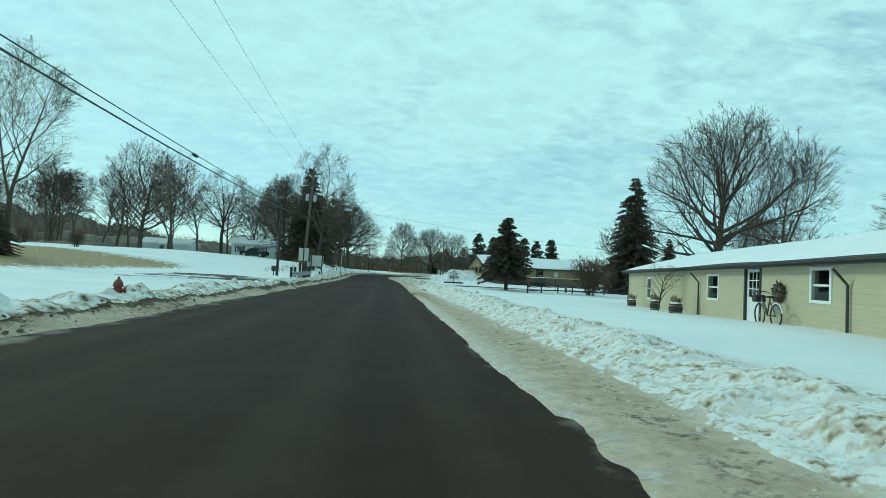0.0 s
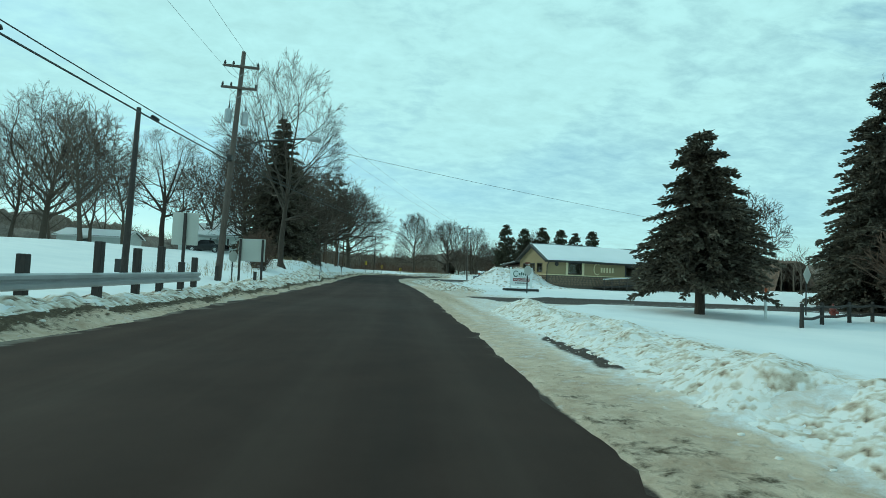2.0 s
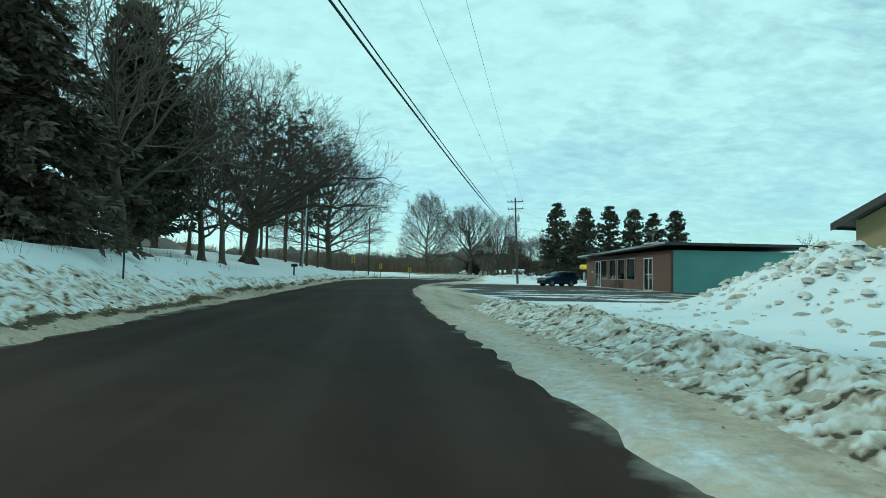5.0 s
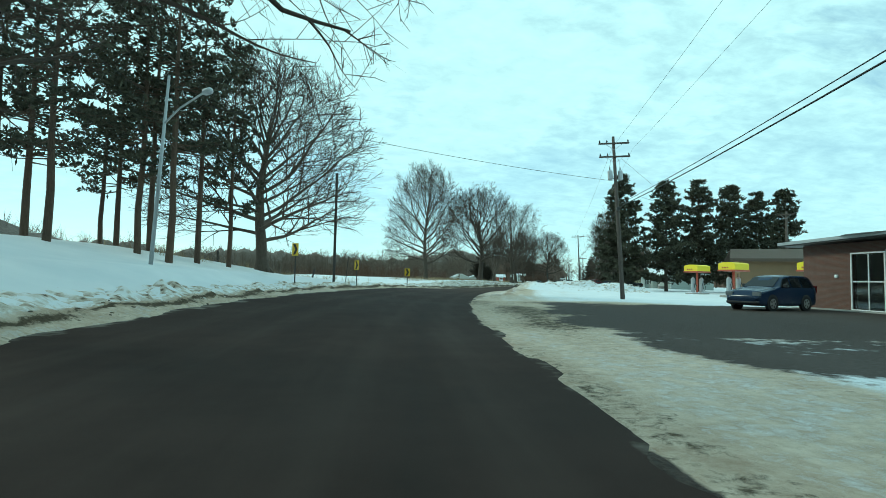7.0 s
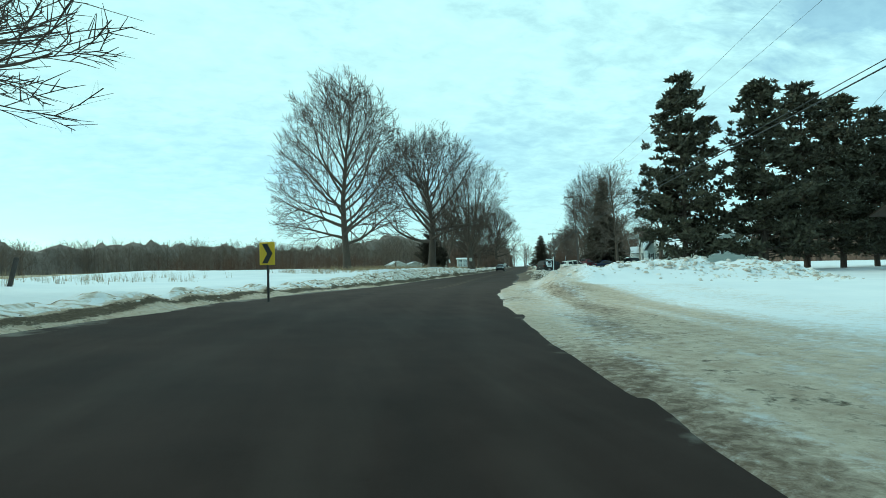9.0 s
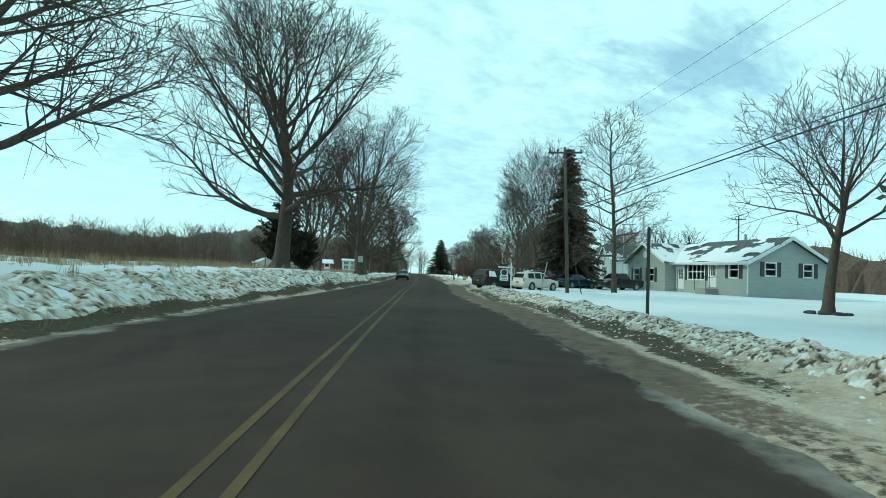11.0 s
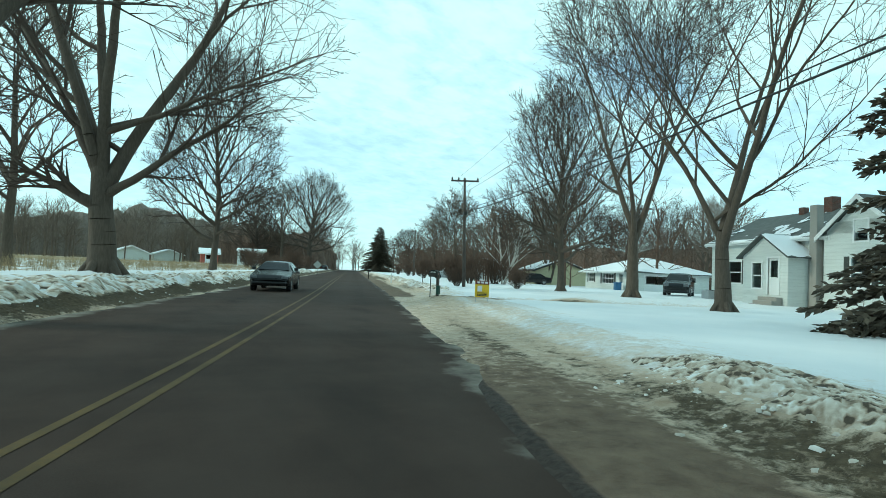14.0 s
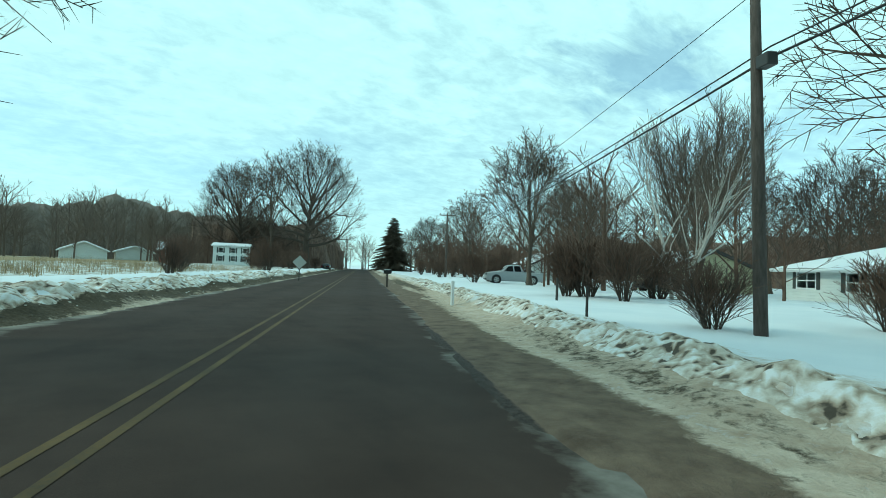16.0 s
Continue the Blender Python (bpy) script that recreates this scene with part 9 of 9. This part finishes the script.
def sedan(m, label, mat, name="saloon_car"):
    st = [(0, .58, .6), (.1, .74, .68), (1.1, .93, .76), (1.3, .96, .78), (2.0, 1.36, .60), (2.6, 1.42, .62), (3.3, 1.40, .62), (4.0, 1.00, .74), (4.65, .95, .76), (4.75, .58, .74)]
    return vehicle(name, label, m, 4.75, 1.80, st, .94, mat, .31, (.9, 3.7), ((1.55, 2.5, 2.45, 2.05), (2.58, 3.6, 3.25, 2.55)),
                   ((1.34, .99), (1.98, 1.32), .70, .56), ((3.95, 1.04), (3.34, 1.36), .68, .56), tail=((4.66, 4.76, .70, .84, .55, .86),), heads=((-.01, .12, .60, .71, .54, .84),))


def pickup(m, label, mat, name="pickup_truck"):
    st = [(0, .80, .7), (.12, .98, .78), (1.1, 1.10, .84), (1.3, 1.13, .86), (1.95, 1.66, .68), (2.4, 1.72, .70), (3.1, 1.70, .70), (3.3, 1.30, .86), (3.34, 1.10, .90), (5.2, 1.10, .90), (5.3, .62, .86)]
    return vehicle(name, label, m, 5.3, 1.9, st, 1.10, mat, .37, (.95, 4.2), ((1.6, 2.45, 2.4, 2.0), (2.55, 3.15, 3.05, 2.5)),
                   ((1.34, 1.16), (1.93, 1.62), .76, .62), ((3.28, 1.34), (3.12, 1.64), .66, .60), cat="pickup truck", tail=((5.2, 5.3, .75, 1.0, .8, .94),), heads=((-.02, .14, .76, .94, .5, .88),), bed=(3.45, 5.1, 1.10))


def parked(x, y, rz, nose_to_centre=2.3):
    """A pose for a vehicle whose middle stands at x, y and whose nose points to rz degrees (0 is +x)."""
    z = min(ground_z(x + dx, y + dy) for dx in (-1, 1) for dy in (-0.7, 0.7))
    return pose(x, y, z - 0.02, 0, 0, rz + 180) @ pose(-nose_to_centre, 0, 0)


minivan(parked(39.35, 230.4, 16, 2.5), "dusty charcoal minivan parked in the snowy drive", M_CHAR)
wagon(parked(41.8, 227.7, 9, 2.24), "dirty white retro estate car parked in the drive", M_WHITECAR)
pickup(parked(52.2, 228.0, 184, 2.65), "black pickup truck parked nose out beside the house", M_BLK)
sedan(parked(48.8, 230.6, 6, 2.4), "dark blue saloon car parked in the drive", M_NAVY)
pickup(parked(45.9, 231.9, 22, 2.65), "maroon pickup truck parked behind the other cars", M_MAROON)
suv(parked(19.0, 144.4, 200, 2.3) @ Matrix.Scale(1.06, 4), "dark blue SUV parked in front of the brick shop", paint("deep_blue_paint", (0.011, 0.025, 0.058), 0.2, 0.15))
suv(parked(71.1, 257.1, 208, 2.3), "dark green-grey off-road car parked beside the white house", M_BLK, "off_road_car")
sedan(pose(41.3, 259.6, 0.0, 0, 0, 66.5 + 0) @ pose(-2.4, 0, 0), "dark saloon car driving towards the camera in the other lane", M_GREY)
pickup(parked(76.0, 296.5, 150, 2.65), "white pickup truck parked at a far house", M_SILVER)
sedan(parked(80.5, 284.0, 160, 2.4), "dark car parked by the yellow garage", M_BLK)
sedan(parked(90.0, 312.0, 160, 2.4), "dark car parked under the far carport", M_NAVY)
sedan(parked(83.2, 368.0, 66, 2.4), "distant dark car on the road", M_GREY)
pickup(parked(-26.0, 107.5, 170, 2.65), "dark pickup truck parked on the snowy hill", M_BLK)


# ---- broken snow and dead growth along the road ----
def clods(name, label, n, seed, place, rmin, rmax, mat):
    """Loose lumps thrown up by the plough: many, all of one sheet."""
    rng = random.Random(seed)
    verts, faces = [], []
    S, L = [], []
    for _ in range(n):
        s, l = place(rng)
        S.append(s)
        L.append(l)
    X, Y = at(np.array(S), np.array(L))
    Z = terrain(np.array(S), np.array(L))
    for x, y, z in zip(X, Y, Z):
        r = rmin + (rmax - rmin) * rng.random() ** 2.5
        a = rng.uniform(0, 6.28)
        c, s_ = math.cos(a), math.sin(a)
        k = len(verts)
        ex, ey, ez = rng.uniform(0.8, 1.5), rng.uniform(0.7, 1.1), rng.uniform(0.35, 0.75)
        verts.append((x + rng.gauss(0, 0.15) * r, y + rng.gauss(0, 0.15) * r, z + r * ez))
        for rad, h in ((0.78, 0.68), (1.05, -0.25)):
            for q in range(5):
                b = q * 1.2566 + rng.uniform(-0.35, 0.35)
                j = rng.uniform(0.72, 1.2) * r * rad
                px, py = math.cos(b) * ex * j, math.sin(b) * ey * j
                verts.append((x + px * c - py * s_, y + px * s_ + py * c, z + r * (ez * h * rng.uniform(0.75, 1.2) if h > 0 else h)))
        for q in range(5):
            n = (q + 1) % 5
            faces += [(k, k + 1 + q, k + 1 + n), (k + 1 + q, k + 6 + q, k + 6 + n, k + 1 + n)]
    ob = mesh_object(name, verts, faces, mat, smooth=True)
    return tagged(ob, label, "snow", kind="stuff")


def clod_mat(name, a, b):
    m = Nodes(name)
    g = m.node("ShaderNodeNewGeometry")
    n = m.noise(9, 5, 0.65, m.coords())
    f = m.math("ADD", m.math("MULTIPLY", g.outputs["Random Per Island"], 0.7), m.math("MULTIPLY", n, 0.4))
    m.color(m.mix(m.ramp(f, 0.2, 0.9), a, b)).set(0.85).bump(n, 0.5, 0.03)
    return m.mat


M_CLOD = clod_mat("dirty_snow_clods", (0.24, 0.175, 0.12), (0.66, 0.58, 0.48))
M_CLOD_L = clod_mat("grey_snow_clods", (0.44, 0.37, 0.29), (0.80, 0.775, 0.735))
M_SOD = clod_mat("frozen_sod", (0.050, 0.036, 0.024), (0.17, 0.13, 0.085))


def rubble_material():
    """Broken snow and frozen dirt: each lump with a tone of its own."""
    m = Nodes("ploughed_rubble")
    v = m.coords()
    a = m.node("ShaderNodeAttribute")
    a.attribute_name = "tone"
    n1, n2 = m.noise(11, 6, 0.7, v, 0.5), m.noise(2.1, 4, 0.6, v)
    f = m.math("ADD", a.outputs["Fac"], m.math("MULTIPLY", m.math("SUBTRACT", n1, 0.5), 0.75))
    f = m.math("ADD", f, m.math("MULTIPLY", m.math("SUBTRACT", n2, 0.5), 0.35))
    c = m.mix(m.ramp(f, 0.06, 0.26), (0.070, 0.052, 0.034), (0.33, 0.255, 0.185))
    c = m.mix(m.ramp(f, 0.28, 0.62), c, (0.62, 0.555, 0.465))
    c = m.mix(m.ramp(f, 0.62, 0.92), c, (0.80, 0.79, 0.775))
    m.color(c).set(0.85).bump(n1, 0.7, 0.05)
    return m.mat


M_RUBBLE = rubble_material()


def lumps(u, v, seed):
    """Rounded broken lumps on a jittered lattice: their height and a random value for each."""
    iu, iv = np.floor(u).astype(np.int64), np.floor(v).astype(np.int64)
    best, ident = np.full(u.shape, 9.0), np.zeros(u.shape)
    for di in (-1, 0, 1):
        for dj in (-1, 0, 1):
            a, b = iu + di, iv + dj
            du = a + hash01(a, b, seed) - u
            dv = b + hash01(a, b, seed + 1) - v
            turn = hash01(a, b, seed + 2) * 3.14
            p, q = du * np.cos(turn) + dv * np.sin(turn), dv * np.cos(turn) - du * np.sin(turn)
            d = np.maximum(np.abs(p) * 0.8, np.abs(q) * 1.2) * 0.6 + np.hypot(p, q) * 0.4
            near = d < best
            best = np.where(near, d, best)
            ident = np.where(near, hash01(a, b, seed + 3), ident)
    return np.clip(1 - best / 0.62, 0, 1) ** 0.6 * (0.25 + 0.75 * ident), ident


def rubble(label, s0, s1, outer, d0, d1, amp, size, seed, clean, step=0.06):
    """A ridge of broken snow along one side of the road, d0 to d1 metres from its edge."""
    S, D = np.meshgrid(np.arange(s0, s1, step), np.arange(d0, d1, step), indexing="ij")
    L = left_edge(S) - D if outer else right_edge(S) + D
    env = bump01(D, d0, d0 + 0.3, d1 - 0.7, d1) * bump01(S, s0, s0 + 2, s1 - 2, s1) * np.clip(0.55 + 0.7 * vnoise(S * 0.35, D * 0.7, seed), 0, 1.2)
    if not outer:
        env = env * np.clip(1 - 1.6 * side_road(S, L), 0, 1)
    warp = 0.5 * size * (vnoise(S * 3.1, D * 3.1, seed + 5) - 0.5)
    h1, i1 = lumps((S + warp) / size, (D - warp) / size, seed + 10)
    h2, i2 = lumps(S / size * 2.3, D / size * 2.3, seed + 20)
    big = lumps(S / size / 2.6, D / size / 2.6, seed + 30)[0]
    Z = terrain(S, L) - 0.035 + 0.03 * np.clip(env * 2.5, 0, 1) + amp * env * (0.6 * h1 * (0.5 + big) + 0.35 * h2 + 0.3 * big)
    # random tone by lump, with crevice shade painted in through the height term
    tone = clean + 0.55 * (i1 - 0.5) + 0.40 * (i2 - 0.5) + 0.35 * (np.maximum(h1, h2) - 0.45) - 0.9 * max(0.0, 0.95 - clean) * (i2 < 0.13)
    X, Y = at(S, L)
    ns, nd = S.shape
    i = np.arange(ns * nd).reshape(ns, nd)
    quads = np.stack([i[:-1, :-1], i[:-1, 1:], i[1:, 1:], i[1:, :-1]], -1).reshape(-1, 4)
    quads = quads[np.maximum(env[:-1, :-1], env[1:, 1:]).ravel() > 0.03]
    if outer:
        quads = quads[:, ::-1]
    me = bpy.data.meshes.new("snow_rubble")
    me.from_pydata(np.stack([X, Y, Z], -1).reshape(-1, 3).tolist(), [], quads.tolist())
    me.materials.append(M_RUBBLE)
    me.polygons.foreach_set("use_smooth", [True] * len(me.polygons))
    me.attributes.new("tone", "FLOAT", "POINT").data.foreach_set("value", tone.ravel().astype(np.float32))
    return tagged(new("snow_rubble", me), label, "snow", kind="stuff")


def right_place(s0, s1, c, w):
    def f(rng):
        while True:
            s = rng.uniform(s0, s1)
            l = float(right_edge(s)) + c + rng.gauss(0, w)
            if float(side_road(s, l)) < 0.4 and l > float(right_edge(s)) + 0.9:
                return s, l
    return f


def left_place(s0, s1, c, w):
    def f(rng):
        s = rng.uniform(s0, s1)
        while 100 < s < 182 and rng.random() < 0.7:
            s = rng.uniform(s0, s1)
        return s, float(left_edge(s)) - abs(c + rng.gauss(0, w)) - 0.15
    return f


rubble("lumpy dirty snow thrown up along the road", -5, 56, False, 1.2, 3.7, 0.055, 0.12, 101, 0.80, 0.04)
rubble("lumpy soiled snow along the lot", 63, 100, False, 1.2, 4.4, 0.11, 0.18, 102, 0.60, 0.05)
rubble("broken dirty snow ridge beside the verge", 188, 247, False, 2.0, 3.7, 0.10, 0.13, 103, 0.47, 0.036)
rubble("broken dirty snow ridge along the far verge", 266, 320, False, 2.0, 3.7, 0.11, 0.18, 104, 0.55, 0.07)
rubble("broken snow ridge on the outer side of the road", -5, 100, True, 0.55, 2.9, 0.10, 0.19, 105, 0.66, 0.06)
rubble("low broken snow along the outer side of the bend", 100, 182, True, 0.7, 2.2, 0.05, 0.2, 106, 0.72, 0.07)
rubble("broken snow ridge on the outer side of the straight", 182, 330, True, 0.55, 2.9, 0.12, 0.19, 107, 0.58, 0.065)
clods("snow_clods", "loose crumbs of dirty snow along the road", 2500, 1, right_place(-5, 56, 2.0, 0.7), 0.010, 0.045, M_CLOD_L)
clods("snow_clods", "loose crumbs of soiled snow along the lot", 3000, 2, right_place(63, 100, 2.6, 0.9), 0.012, 0.06, M_CLOD)
clods("snow_clods", "loose crumbs of snow beside the verge", 4000, 3, right_place(188, 246, 2.4, 0.5), 0.010, 0.045, M_CLOD_L)
clods("snow_clods", "loose crumbs of snow on the outer side", 4500, 4, left_place(-5, 330, 1.2, 0.6), 0.012, 0.055, M_CLOD_L)
clods("snow_clods", "chunks of snow on the ploughed heap", 2600, 21, lambda rng: (rng.gauss(92.5, 3.6), rng.gauss(14.2, 2.4)), 0.03, 0.18, M_CLOD_L)
clods("snow_clods", "chunks of snow on the heap at the end of the lot", 1500, 22, lambda rng: (183 + rng.gauss(0, 1.6), rng.uniform(5, 19)), 0.03, 0.16, M_CLOD_L)
clods("frozen_sod", "dark frozen sod and mud along the road edge", 4500, 5, left_place(0, 330, 0.45, 0.22), 0.015, 0.06, M_SOD)
clods("frozen_sod", "dark frozen sod turned up by the plough", 1600, 6, right_place(188, 240, 2.7, 0.4), 0.012, 0.05, M_SOD)
clods("frozen_sod", "brown turf heaped on the ploughed snow", 300, 8, right_place(70, 86, 3.0, 0.8), 0.02, 0.06, M_SOD)


def grass_tufts(name, label, spots, seed, h, per, mat):
    rng = random.Random(seed)
    verts, faces = [], []
    for x, y in spots:
        z = ground_z(x, y) - 0.02
        for _ in range(per):
            a, t = rng.uniform(0, 6.28), rng.uniform(0.05, 0.5)
            hh = h * rng.uniform(0.5, 1.3)
            bx_, by_ = x + rng.gauss(0, 0.12), y + rng.gauss(0, 0.12)
            k = len(verts)
            w = 0.008
            verts += [(bx_ - w * math.sin(a), by_ + w * math.cos(a), z), (bx_ + w * math.sin(a), by_ - w * math.cos(a), z), (bx_ + math.cos(a) * t * hh, by_ + math.sin(a) * t * hh, z + hh)]
            faces.append((k, k + 1, k + 2))
    return tagged(mesh_object(name, verts, faces, mat), label, "dry grass", kind="stuff")


_g = random.Random(77)
pts = [tuple(float(v) for v in at(_g.uniform(195, 232), -_g.gauss(13.0, 2.2))) for _ in range(500)]
grass_tufts("dry_grass", "dry straw-coloured grass on the snowy bank", pts, 1, 0.45, 12, M_STRAW)
pts = [tuple(float(v) for v in at(_g.uniform(236, 330), -_g.uniform(11, 26))) for _ in range(1200)]
grass_tufts("dry_grass", "tall dry grass in the field", pts, 2, 0.6, 12, M_STRAW)
pts = [tuple(float(v) for v in at(_g.uniform(60, 112), -_g.uniform(8.5, 14))) for _ in range(260)]
grass_tufts("dry_grass", "thin dead weeds sticking out of the snowbank", pts, 3, 0.5, 7, M_STRAW)
pts = [tuple(float(v) for v in at(_g.uniform(150, 190), -_g.uniform(17, 40))) for _ in range(500)]
grass_tufts("dry_grass", "thin dry grass at the edge of the field", pts, 4, 0.6, 9, M_STRAW)
put_tree("bush_w", -10.6, 73.2, 3.2, 0, label="bare brushy shrub on the snowbank")
put_tree("bush_w", -9.6, 71.5, 1.6, 60, label="low brush pile on the snowbank")
put_tree("bush_w", -34, 62, 2.2, 60, label="low bare scrub on the hillside")
put_tree("bush_w", -42, 66, 2.2, 0, label="low bare scrub on the hillside")
for i in range(10):
    a_, b_ = at(296 + i * 9, -9.5 - (i % 3) * 2.5)
    put_tree(("bush", "bush_w")[i % 2], float(a_), float(b_), 2.2 + (i % 4) * 0.5, i * 40, label="reddish bare brush at the roadside")
for i in range(12):
    a_, b_ = at(292 + i * 7, 9.5 + (i % 3) * 3)
    put_tree("bush", float(a_), float(b_), 2.8 + (i % 3) * 0.6, i * 50, label="dense reddish bare shrub by the far yards")
put_tree("bush", 63.5, 274.0, 3.0, 20, label="dense reddish bare shrub in the yard")
